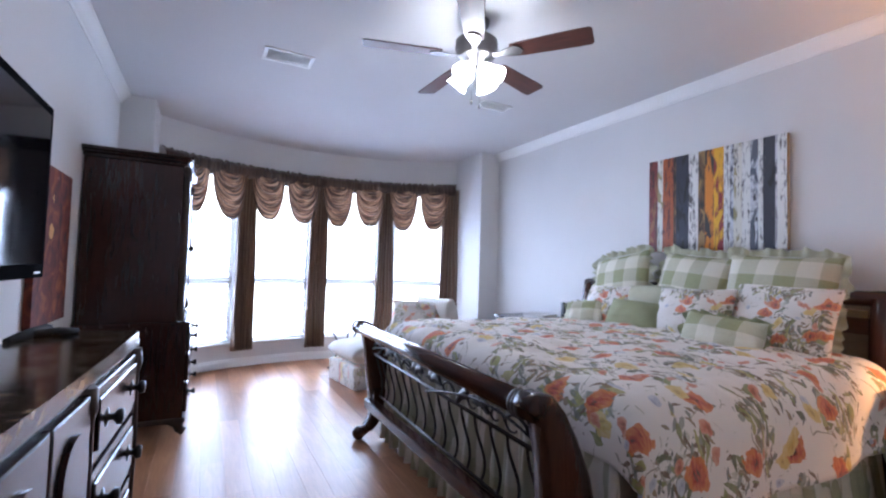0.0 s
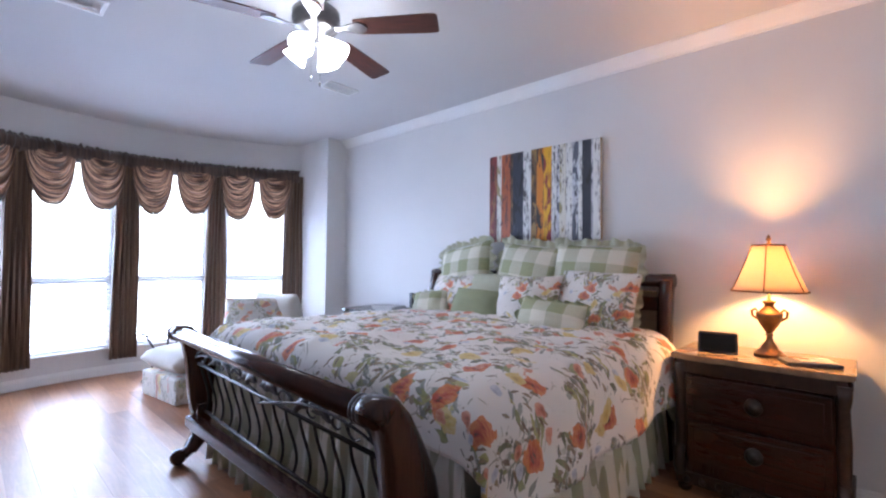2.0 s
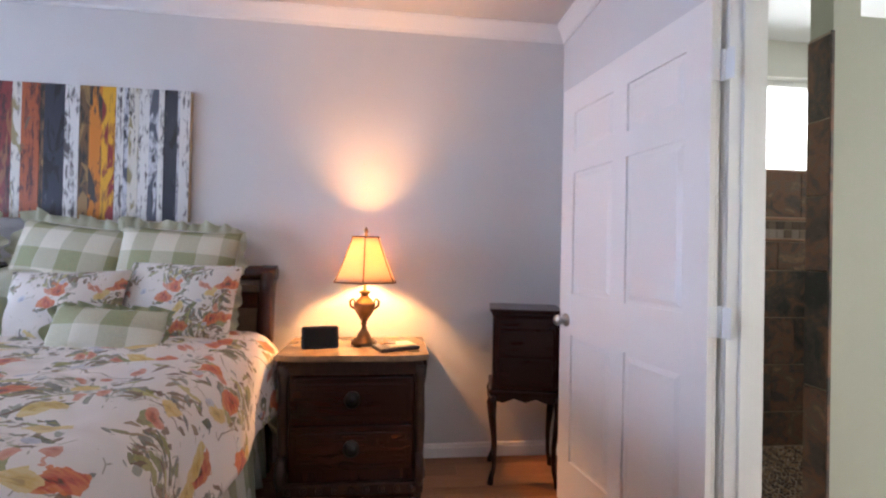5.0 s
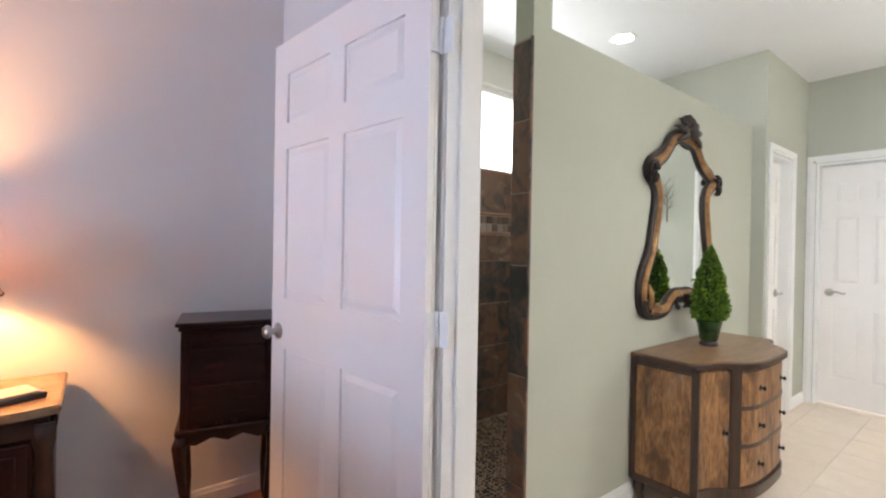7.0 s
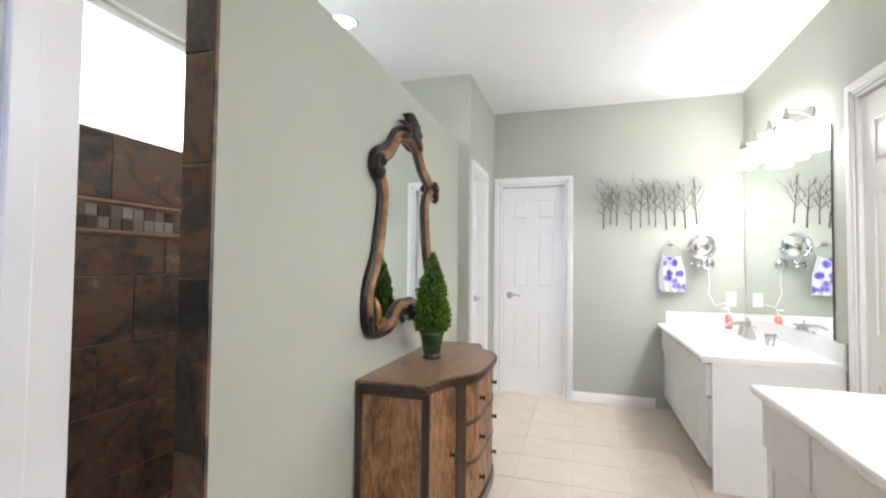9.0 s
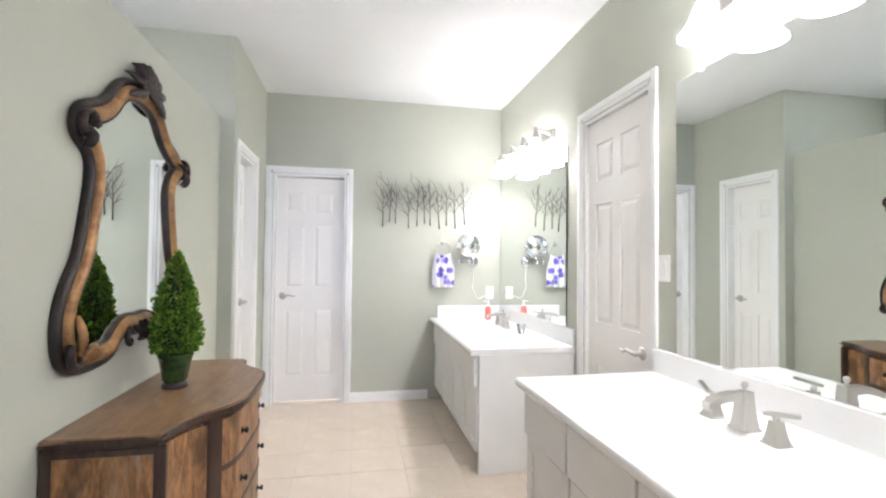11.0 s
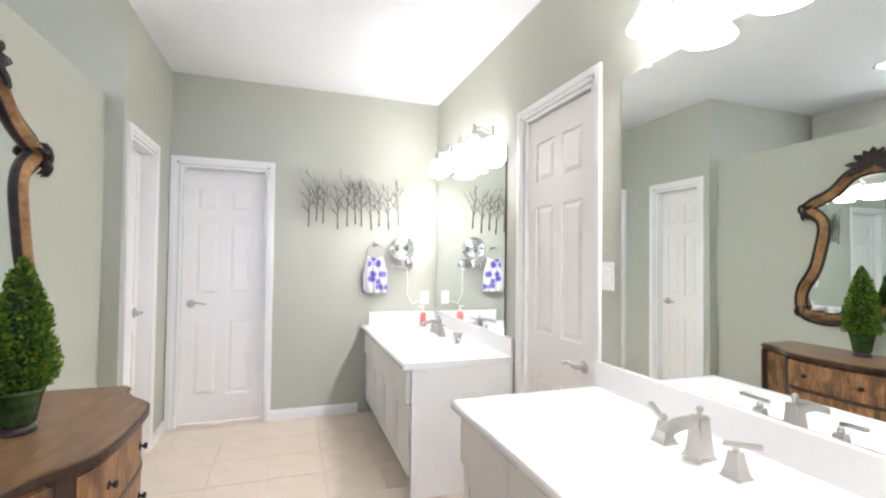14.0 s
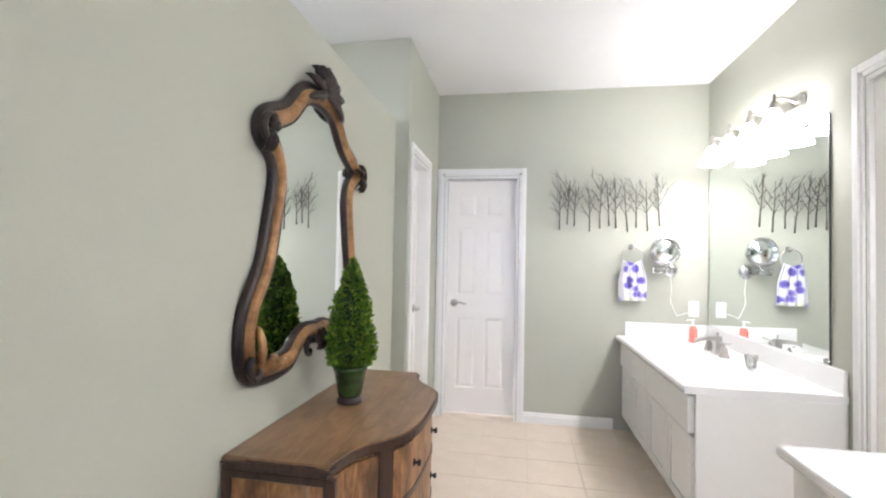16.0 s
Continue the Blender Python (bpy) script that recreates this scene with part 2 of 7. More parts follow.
def tube(bm, points, radius, steps=8):
    """A round bar along the points; radius is a number or one for each point."""
    pts = [Vector(p) for p in points]
    radii = radius if isinstance(radius, (list, tuple)) else [radius] * len(pts)
    rings = []
    side = None
    for i, p in enumerate(pts):
        d = (pts[min(i + 1, len(pts) - 1)] - pts[max(i - 1, 0)]).normalized()
        if side is None:
            side = d.orthogonal().normalized()
        side = (side - d * side.dot(d)).normalized()
        up = d.cross(side)
        rings.append([bm.verts.new(p + radii[i] * (math.cos(2 * math.pi * k / steps) * side + math.sin(2 * math.pi * k / steps) * up)) for k in range(steps)])
    for a, b in zip(rings, rings[1:]):
        for k in range(steps):
            j = (k + 1) % steps
            bm.faces.new((a[k], a[j], b[j], b[k])).smooth = True
    bm.faces.new(list(reversed(rings[0])))
    bm.faces.new(rings[-1])
    return bm


def prism(bm, outline, depth, m=None, smooth=False):
    """Extrudes a closed outline in (u, v) along +w by depth; m places (u, v, w)."""
    m = m or Matrix()
    lo = [bm.verts.new(m @ Vector((u, v, 0))) for u, v in outline]
    hi = [bm.verts.new(m @ Vector((u, v, depth))) for u, v in outline]
    bm.faces.new(list(reversed(lo)))
    bm.faces.new(hi)
    n = len(lo)
    for i in range(n):
        bm.faces.new((lo[i], lo[(i + 1) % n], hi[(i + 1) % n], hi[i])).smooth = smooth
    return bm


def mesh_of(name, bm, mat):
    bmesh.ops.recalc_face_normals(bm, faces=bm.faces)
    me = bpy.data.meshes.new(name)
    bm.to_mesh(me)
    bm.free()
    me.materials.append(mat)
    return me


def part(name, bm, mat, parent, label="", at=None):
    ob = new(name, mesh_of(name, bm, mat))
    ob.parent = parent
    if at is not None:
        ob.matrix_basis = at
    if label:
        ob["label"] = label
    return ob


def thing(name, m, label, category, group=""):
    ob = new(name)
    ob.empty_display_size = 0.1
    ob.matrix_basis = m
    return tagged(ob, label, category, group)


def single(name, bm, mat, label, category, m=None, group=""):
    ob = new(name, mesh_of(name, bm, mat))
    if m is not None:
        ob.matrix_basis = m
    return tagged(ob, label, category, group)


def structure(name, bm, mat, label=""):
    return tagged(new(name, mesh_of(name, bm, mat)), label, kind="structure")


# ---- the shell of both rooms ----
BED_CEIL, BATH_CEIL = 2.705, 2.77
HEAD_X, TV_X, SOUTH_Y, BATH_N = 3.98, -0.06, -0.56, -0.69
PIER_W, PIER_WY, PIER_E, PIER_EY = 0.21, 5.07, 3.71, 4.94
VAN_X, HALF_X, SIDE_X, FAR_Y, CLOSET_Y = 0.50, 2.765, 2.675, -4.65, -3.63
DOOR_X0, DOOR_X1 = 1.49, 2.545


def bow(a, r=BOW_R):
    return BOW_X + r * math.sin(radians(a)), BOW_Y + r * math.cos(radians(a))


bm = box(bmesh_new(), -0.2, 4.3, -0.62, 6.6, -0.1, -0.006)
structure("floor_bedroom", bm, material("subfloor", (0.3, 0.18, 0.09), 0.6), "reddish wooden plank floor of the bedroom")
bm = box(bmesh_new(), 0.3, 4.3, -6.2, -0.62, -0.1, -0.006)
structure("floor_bath", bm, material("grout", (0.70, 0.61, 0.51), 0.8), "beige tile floor of the bathroom")

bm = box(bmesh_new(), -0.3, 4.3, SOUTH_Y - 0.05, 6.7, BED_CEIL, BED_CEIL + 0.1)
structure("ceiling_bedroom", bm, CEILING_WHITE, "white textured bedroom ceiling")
bm = box(bmesh_new(), 0.3, 4.3, -6.2, SOUTH_Y - 0.07, BATH_CEIL, BATH_CEIL + 0.1)
structure("ceiling_bath", bm, BATH_CEILING, "smooth white bathroom ceiling")

bm = box(bmesh_new(), HEAD_X, HEAD_X + 0.15, SOUTH_Y - 0.115, PIER_EY, 0, BED_CEIL)
box(bm, PIER_E, HEAD_X + 0.15, PIER_EY, 5.75, 0, BED_CEIL)
structure("wall_east", bm, WALL_WHITE, "plain off-white bedroom wall behind the bed")
bm = box(bmesh_new(), TV_X - 0.15, TV_X, -1.5, PIER_WY, 0, BED_CEIL)
box(bm, TV_X - 0.15, PIER_W, PIER_WY, 5.75, 0, BED_CEIL)
structure("wall_west", bm, WALL_WHITE, "plain off-white bedroom wall with a corner pier")
bm = box(bmesh_new(), DOOR_X1 + 0.02, HEAD_X + 0.15, SOUTH_Y - 0.057, SOUTH_Y, 0, BED_CEIL)
box(bm, TV_X, DOOR_X0 - 0.02, SOUTH_Y - 0.057, SOUTH_Y, 0, BED_CEIL)
box(bm, DOOR_X0 - 0.02, DOOR_X1 + 0.02, SOUTH_Y - 0.057, SOUTH_Y, 2.135, BED_CEIL)
structure("wall_south_bedroom", bm, WALL_WHITE, "off-white bedroom wall round the bathroom doorway")
bm = box(bmesh_new(), DOOR_X1 + 0.02, HEAD_X + 0.15, BATH_N, SOUTH_Y - 0.058, 0, BATH_CEIL)
box(bm, 0.35, DOOR_X0 - 0.02, BATH_N, SOUTH_Y - 0.058, 0, BATH_CEIL)
box(bm, DOOR_X0 - 0.02, DOOR_X1 + 0.02, BATH_N, SOUTH_Y - 0.058, 2.135, BATH_CEIL)
structure("wall_north_bath", bm, SAGE, "sage green bathroom wall round the doorway")

# bow wall with four tall windows
WIN_Z0, WIN_Z1, WIN_HALF = 0.27, 2.26, 6.9
bm = bmesh_new()


def bow_block(bm, a0, a1, z0, z1, r0=BOW_R, r1=BOW_R + 0.14, step=2.0):
    n = max(1, round((a1 - a0) / step))
    for i in range(n):
        b0, b1 = a0 + (a1 - a0) * i / n, a0 + (a1 - a0) * (i + 1) / n
        prism(bm, [bow(b0, r0), bow(b1, r0), bow(b1, r1), bow(b0, r1)], z1 - z0, Matrix.Translation((0, 0, z0)))
    return bm


bow_block(bm, -36.5, 36.5, 0, WIN_Z0)
bow_block(bm, -36.5, 36.5, WIN_Z1, BED_CEIL)
WINDOW_ANGLES = (-26.2, -8.7, 8.7, 26.2)
edges = [-36.5] + [a + s * WIN_HALF for a in WINDOW_ANGLES for s in (-1, 1)] + [36.5]
for a0, a1 in zip(edges[::2], edges[1::2]):
    bow_block(bm, a0, a1, WIN_Z0, WIN_Z1)
bmesh.ops.remove_doubles(bm, verts=bm.verts, dist=1e-5)
structure("wall_north_bow", bm, WALL_WHITE, "curved white bow wall with four tall windows")

# bathroom walls
WC_Y0, WC_Y1 = -3.015, -2.382
bm = box(bmesh_new(), VAN_X - 0.12, VAN_X, WC_Y1, BATH_N, 0, BATH_CEIL)
box(bm, VAN_X - 0.12, VAN_X, FAR_Y - 0.12, WC_Y0, 0, BATH_CEIL)
box(bm, VAN_X - 0.12, VAN_X, WC_Y0, WC_Y1, 2.15, BATH_CEIL)
structure("wall_west_bath", bm, SAGE, "sage green bathroom wall behind the vanities")
FD_X0, FD_X1 = 1.975, 2.607
bm = box(bmesh_new(), VAN_X, FD_X0, FAR_Y - 0.12, FAR_Y, 0, BATH_CEIL)
box(bm, FD_X1, SIDE_X + 0.1, FAR_Y - 0.12, FAR_Y, 0, BATH_CEIL)
box(bm, FD_X0, FD_X1, FAR_Y - 0.12, FAR_Y, 2.055, BATH_CEIL)
structure("wall_south_bath", bm, SAGE, "sage green end wall of the bathroom")
SD_Y0, SD_Y1 = -4.24, -3.74
bm = box(bmesh_new(), SIDE_X, SIDE_X + 0.1, SD_Y1, CLOSET_Y, 0, BATH_CEIL)
box(bm, SIDE_X, SIDE_X + 0.1, FAR_Y, SD_Y0, 0, BATH_CEIL)
box(bm, SIDE_X, SIDE_X + 0.1, SD_Y0, SD_Y1, 2.04, BATH_CEIL)
box(bm, SIDE_X + 0.1, HEAD_X + 0.1, CLOSET_Y - 0.1, CLOSET_Y, 0, BATH_CEIL)
structure("wall_closet", bm, SAGE, "sage green wall corner beside the shower")
bm = box(bmesh_new(), HALF_X, HALF_X + 0.098, -1.29, -1.172, 0, BATH_CEIL)
box(bm, HALF_X, HALF_X + 0.098, CLOSET_Y, -1.29, 0, 2.225)
structure("wall_half", bm, SAGE, "sage green partition wall open above to the shower")
bm = box(bmesh_new(), 4.0, 4.15, -3.9, BATH_N, 0, 1.87)
box(bm, 4.0, 4.15, -3.9, BATH_N, 2.52, BATH_CEIL)
box(bm, 4.0, 4.15, -3.9, -2.95, 1.87, 2.52)
box(bm, 4.0, 4.15, -1.15, BATH_N, 1.87, 2.52)
structure("wall_east_shower", bm, material("shower_upper_paint", (0.62, 0.61, 0.56), 0.7, vary=0.03), "painted outer shower wall with a high window")

# daylight outside
bm = bow_block(bmesh_new(), -60, 60, -0.5, 4.5, 6.0, 6.05, 6)
structure("backdrop", bm, OUTDOOR, "bright overexposed daylight outside the windows")
bm = box(bmesh_new(), 5.2, 5.25, -4.5, 0.5, 0.5, 4.5)
structure("backdrop_shower", bm, OUTDOOR, "bright daylight outside the shower window")


# ---- floors, mouldings, doors, windows ----
def crown(bm, p0, p1, inward, z, size=0.085):
    """Crown moulding from p0 to p1 in plan; inward: unit vector into the room."""
    a, b, n = Vector((*p0, 0)), Vector((*p1, 0)), Vector((*inward, 0))
    prof = [(0, -size), (0.012, -size), (0.016, -size * 0.82), (0.03, -size * 0.66), (0.052, -size * 0.34), (0.068, -size * 0.16), (0.074, -size * 0.14), (0.078, 0), (0, 0)]
    rows = [[bm.verts.new(p + n * u + Vector((0, 0, z - 0.001 + v))) for u, v in prof] for p in (a, b)]
    k = len(prof)
    for i in range(k):
        bm.faces.new((rows[0][i], rows[0][(i + 1) % k], rows[1][(i + 1) % k], rows[1][i]))
    bm.faces.new(rows[0])
    bm.faces.new(list(reversed(rows[1])))
    return bm


def base(bm, p0, p1, inward, h=0.085):
    a, b, n = Vector((*p0, 0)), Vector((*p1, 0)), Vector((*inward, 0))
    prof = [(0, 0), (0.015, 0), (0.015, h * 0.7), (0.011, h * 0.78), (0.010, h * 0.92), (0.005, h), (0, h)]
    rows = [[bm.verts.new(p + n * u + Vector((0, 0, v + 0.001))) for u, v in prof] for p in (a, b)]
    k = len(prof)
    for i in range(k):
        bm.faces.new((rows[0][i], rows[0][(i + 1) % k], rows[1][(i + 1) % k], rows[1][i]))
    bm.faces.new(rows[0])
    bm.faces.new(list(reversed(rows[1])))
    return bm


bm = crown(bmesh_new(), (HEAD_X, SOUTH_Y), (HEAD_X, PIER_EY), (-1, 0), BED_CEIL)
crown(bm, (TV_X, SOUTH_Y), (TV_X, PIER_WY), (1, 0), BED_CEIL)
crown(bm, (TV_X, SOUTH_Y), (HEAD_X, SOUTH_Y), (0, 1), BED_CEIL)
structure("trim_crown_bedroom", bm, TRIM, "white crown moulding round the bedroom")
bm = base(bmesh_new(), (HEAD_X, SOUTH_Y), (HEAD_X, PIER_EY), (-1, 0))
base(bm, (HEAD_X, PIER_EY), (PIER_E, PIER_EY), (0, -1))
base(bm, (DOOR_X1 + 0.09, SOUTH_Y), (HEAD_X, SOUTH_Y), (0, 1))
base(bm, (TV_X, SOUTH_Y), (TV_X, PIER_WY), (1, 0))
for i in range(-18, 18):
    base(bm, bow(2 * i), bow(2 * i + 2), (-math.sin(radians(2 * i + 1)), -math.cos(radians(2 * i + 1))), 0.10)
structure("baseboard_bedroom", bm, TRIM, "white painted bedroom baseboard")
bm = base(bmesh_new(), (1.205, FAR_Y), (FD_X0 - 0.062, FAR_Y), (0, 1))
base(bm, (SIDE_X, FAR_Y), (SIDE_X, SD_Y0 - 0.062), (-1, 0))
base(bm, (HALF_X, CLOSET_Y), (HALF_X, -1.172), (-1, 0))
base(bm, (SIDE_X, CLOSET_Y), (HALF_X, CLOSET_Y), (0, 1))
structure("baseboard_bath", bm, TRIM, "white painted bathroom baseboard")


def casing(bm, width, height, w=0.062, t=0.017):
    """Door casing in local x (0 to width), y out of the wall, z up: an outer band and a thinner inner one."""
    for x0, x1 in ((-w, 0), (width, width + w)):
        s = 1 if x0 < 0 else -1
        a, b = (x0, x0 + 0.62 * w) if s > 0 else (x1 - 0.62 * w, x1)
        box(bm, a, b, 0, t, 0, height + w, 0.003)
        c, d = (b, x1 - 0.004) if s > 0 else (x0 + 0.004, a)
        box(bm, c, d, 0, t * 0.62, 0, height + 0.004, 0.002)
    box(bm, -w + 0.62 * w, width + w - 0.62 * w, 0, t, height + 0.38 * w, height + w, 0.003)
    box(bm, -0.004, width + 0.004, 0, t * 0.62, height + 0.004, height + 0.38 * w, 0.002)
    return bm


def jamb(bm, width, height, depth, t=0.018):
    box(bm, -0.0, t, -depth, 0, 0, height)
    box(bm, width - t, width, -depth, 0, 0, height)
    box(bm, t, width - t, -depth, 0, height - t, height)
    return bm


PANEL_ROWS = ((0.23, 0.835), (1.03, 1.61), (1.71, 1.90))


def leaf_parts(parent, w, h, t, panel_rows=PANEL_ROWS):
    """A six-panel leaf in local x (hinge at 0), y (thickness), z: core with stiles and rails, and raised panels."""
    bm = bmesh_new()
    k = h / 2.03
    box(bm, 0.002, w - 0.002, 0.009, t - 0.009, 0.012, h - 0.002)
    st = 0.105 * min(1, w / 0.72)
    mid = 0.09 * min(1, w / 0.72)
    cols = ((st, w / 2 - mid / 2), (w / 2 + mid / 2, w - st))
    for y0, y1 in ((0, 0.009), (t - 0.009, t)):
        box(bm, 0, st, y0, y1, 0.01, h)
        box(bm, w - st, w, y0, y1, 0.01, h)
        box(bm, cols[0][1], cols[1][0], y0, y1, 0.01, h)
        for c0, c1 in cols:
            last = 0.01
            for z0, z1 in panel_rows:
                box(bm, c0, c1, y0, y1, last, z0 * k)
                last = z1 * k
            box(bm, c0, c1, y0, y1, last, h)
    leaf = part("leaf", bm, DOOR_PAINT, parent)
    for c0, c1 in cols:
        for z0, z1 in panel_rows:
            bm = bmesh_new()
            g = 0.012
            a0, a1, b0, b1 = c0 + g, c1 - g, z0 * k + g, z1 * k - g
            for y0, y1 in ((0.0095, 0.002), (t - 0.0095, t - 0.002)):
                lo = [bm.verts.new((x, y0, z)) for x, z in ((a0, b0), (a1, b0), (a1, b1), (a0, b1))]
                i = 0.022
                hi = [bm.verts.new((x, y1, z)) for x, z in ((a0 + i, b0 + i), (a1 - i, b0 + i), (a1 - i, b1 - i), (a0 + i, b1 - i))]
                bm.faces.new(hi)
                for q in range(4):
                    bm.faces.new((lo[q], lo[(q + 1) % 4], hi[(q + 1) % 4], hi[q]))
            part("panel", bm, DOOR_PAINT, leaf)
    return leaf


def lever(parent, x, y, z, side, out):
    """Nickel lever on a round rose; side: the way the lever points, out: sign of y."""
    bm = lathe(bmesh_new(), [(0.0, 0), (0.032, 0), (0.032, 0.006), (0.024, 0.011), (0.012, 0.013), (0.011, 0.05), (0.0, 0.052)], 20, pose(x, y, z, -90 * out))
    tube(bm, [(x, y + out * 0.045, z), (x + side * 0.02, y + out * 0.05, z + 0.003), (x + side * 0.06, y + out * 0.05, z + 0.010), (x + side * 0.095, y + out * 0.048, z - 0.004), (x + side * 0.115, y + out * 0.048, z + 0.004)], [0.010, 0.010, 0.008, 0.007, 0.006], 10)
    part("door_handle", bm, STEEL, parent, "brushed nickel lever handle")


def inner_door(name, width, height, m, lever_at, label, recess=0.075, depth=0.12, panel_rows=PANEL_ROWS, grip=0.955):
    """A closed door with jamb and casing; local y points out of the wall into the room."""
    d = tagged(thing(name, m, label, "door"), kind="structure")
    part("casing", casing(bmesh_new(), width, height), TRIM, d)
    part("jamb", jamb(bmesh_new(), width, height, depth), TRIM, d)
    leaf = leaf_parts(d, width - 0.042, height - 0.03, 0.035, panel_rows)
    leaf.matrix_basis = pose(0.021, -recess - 0.035, 0.004)
    side = 1 if lever_at < 0.5 else -1
    lever(leaf, 0.065 if lever_at < 0.5 else width - 0.042 - 0.065, 0.035, grip, side, 1)
    return d


inner_door("door_1", FD_X1 - FD_X0, 2.055, pose(FD_X1, FAR_Y, 0, 0, 0, 180) @ pose(0, 0, 0, 0, 0, 180) @ pose(-(FD_X1 - FD_X0), 0, 0), 0.9, "closed white six-panel door in the end wall")
inner_door("door_2", SD_Y1 - SD_Y0, 2.04, pose(SIDE_X, SD_Y0, 0, 0, 0, 90), 0.1, "closed white six-panel closet door")
inner_door("door_3", WC_Y1 - WC_Y0, 2.15, pose(VAN_X, WC_Y1, 0, 0, 0, -90), 0.1, "closed white six-panel door between two vanities", recess=0.02, panel_rows=((0.13, 0.67), (0.90, 1.56), (1.69, 1.90)), grip=0.84)

# bedroom doorway: jamb, stops, casing on both sides, and the leaf folded back against the wall
d = tagged(thing("door_frame", pose(DOOR_X0, SOUTH_Y, 0), "white painted door frame with stop strips", "door frame"), kind="structure")
w = DOOR_X1 - DOOR_X0
bm = bmesh_new()
box(bm, -0.02, 0.0, BATH_N - SOUTH_Y - 0.002, 0.002, 0, 2.115)
box(bm, w, w + 0.02, BATH_N - SOUTH_Y - 0.002, 0.002, 0, 2.115)
box(bm, -0.02, w + 0.02, BATH_N - SOUTH_Y - 0.002, 0.002, 2.115, 2.135)
part("jamb", bm, TRIM, d)
bm = bmesh_new()
box(bm, 0.0, 0.011, -0.075, -0.040, 0, 2.105, 0.002)
box(bm, w - 0.011, w, -0.075, -0.040, 0, 2.105, 0.002)
box(bm, 0.011, w - 0.011, -0.075, -0.040, 2.104, 2.115, 0.002)
part("door_stop", bm, TRIM, d)
bm = bmesh_new()
for sgn, y0 in ((1, 0.0), (-1, BATH_N - SOUTH_Y)):
    b2 = casing(bmesh_new(), w + 0.012, 2.121)
    me = bpy.data.meshes.new("casing_tmp")
    b2.transform(pose(-0.006, y0, 0) @ Matrix.Diagonal((1, sgn, 1, 1)))
    b2.to_mesh(me)
    b2.free()
    bm.from_mesh(me)
    bpy.data.meshes.remove(me)
part("casing", bm, TRIM, d)
d = tagged(thing("door_4", pose(DOOR_X1 + 0.004, SOUTH_Y + 0.033, 0.008, 0, 0, 8.6), "open white six-panel bedroom door folded back", "door"), kind="structure")
leaf_parts(d, 0.915, 2.10, 0.035)
for z in (0.28, 1.05, 1.88):
    bm = lathe(bmesh_new(), [(0, -0.052), (0.0065, -0.05), (0.0065, 0.05), (0, 0.052)], 10, pose(-0.006, -0.004, z))
    box(bm, -0.004, 0.0, 0.0, 0.032, z - 0.05, z + 0.05, 0.001)
    box(bm, -0.045, -0.008, -0.013, -0.010, z - 0.05, z + 0.05, 0.001)
    box(bm, -0.011, -0.008, -0.011, 0.0, z - 0.05, z + 0.05, 0.001)
    part("hinge", bm, TRIM, d, "painted butt hinge")
bm = lathe(bmesh_new(), [(0.0, 0), (0.032, 0), (0.032, 0.006), (0.014, 0.012), (0.012, 0.03), (0.022, 0.036), (0.028, 0.048), (0.022, 0.06), (0.0, 0.064)], 20, pose(0.855, 0.035, 0.93, -90))
part("door_knob", bm, STEEL, d, "brushed nickel round knob")

# windows in the bow
for i, a in enumerate(WINDOW_ANGLES):
    half = BOW_R * math.sin(radians(WIN_HALF))
    r = BOW_R * math.cos(radians(WIN_HALF))
    cx, cy = bow(a, r)
    wd = tagged(thing("window_%d" % (i + 1), pose(cx, cy, 0, 0, 0, -a), "tall white double-hung window with open blinds", "window"), kind="structure")
    # local x across, y outward
    bm = bmesh_new()
    f = 0.045
    box(bm, -half, -half + f, 0.05, 0.11, WIN_Z0, WIN_Z1)
    box(bm, half - f, half, 0.05, 0.11, WIN_Z0, WIN_Z1)
    box(bm, -half + f, half - f, 0.05, 0.11, WIN_Z0, WIN_Z0 + f)
    box(bm, -half + f, half - f, 0.05, 0.11, WIN_Z1 - f, WIN_Z1)
    part("window_frame", bm, TRIM, wd)
    part("meeting_rail", box(bmesh_new(), -half + f, half - f, 0.055, 0.105, 0.970, 1.045, 0.003), TRIM, wd)
    part("window_sill", box(bmesh_new(), -half, half, -0.02, 0.05, WIN_Z0 - 0.002, WIN_Z0 + 0.018, 0.004), TRIM, wd)
    for z0, z1 in ((WIN_Z0 + f, 0.985), (1.025, WIN_Z1 - f)):
        p = part("pane", box(bmesh_new(), -half + f, half - f, 0.078, 0.082, z0, z1), PANE, wd)
        p.visible_shadow = False
    bm = bmesh_new()
    for j in range(36):
        z = WIN_Z0 + 0.06 + j * 0.052
        m = Matrix.Translation((0, 0.028, z)) @ Matrix.Rotation(radians(12), 4, "X") @ Matrix.Diagonal((2 * half - 0.03, 0.042, 0.0025, 1))
        bmesh.ops.create_cube(bm, size=1, matrix=m)
    for x in (-half * 0.6, half * 0.6):
        tube(bm, [(x, 0.028, WIN_Z0 + 0.03), (x, 0.028, WIN_Z1 - 0.05)], 0.0012, 5)
    box(bm, -half + 0.01, half - 0.01, 0.005, 0.048, WIN_Z1 - 0.06, WIN_Z1 - 0.02)
    part("blind", bm, BLIND, wd, "white horizontal slat blind")

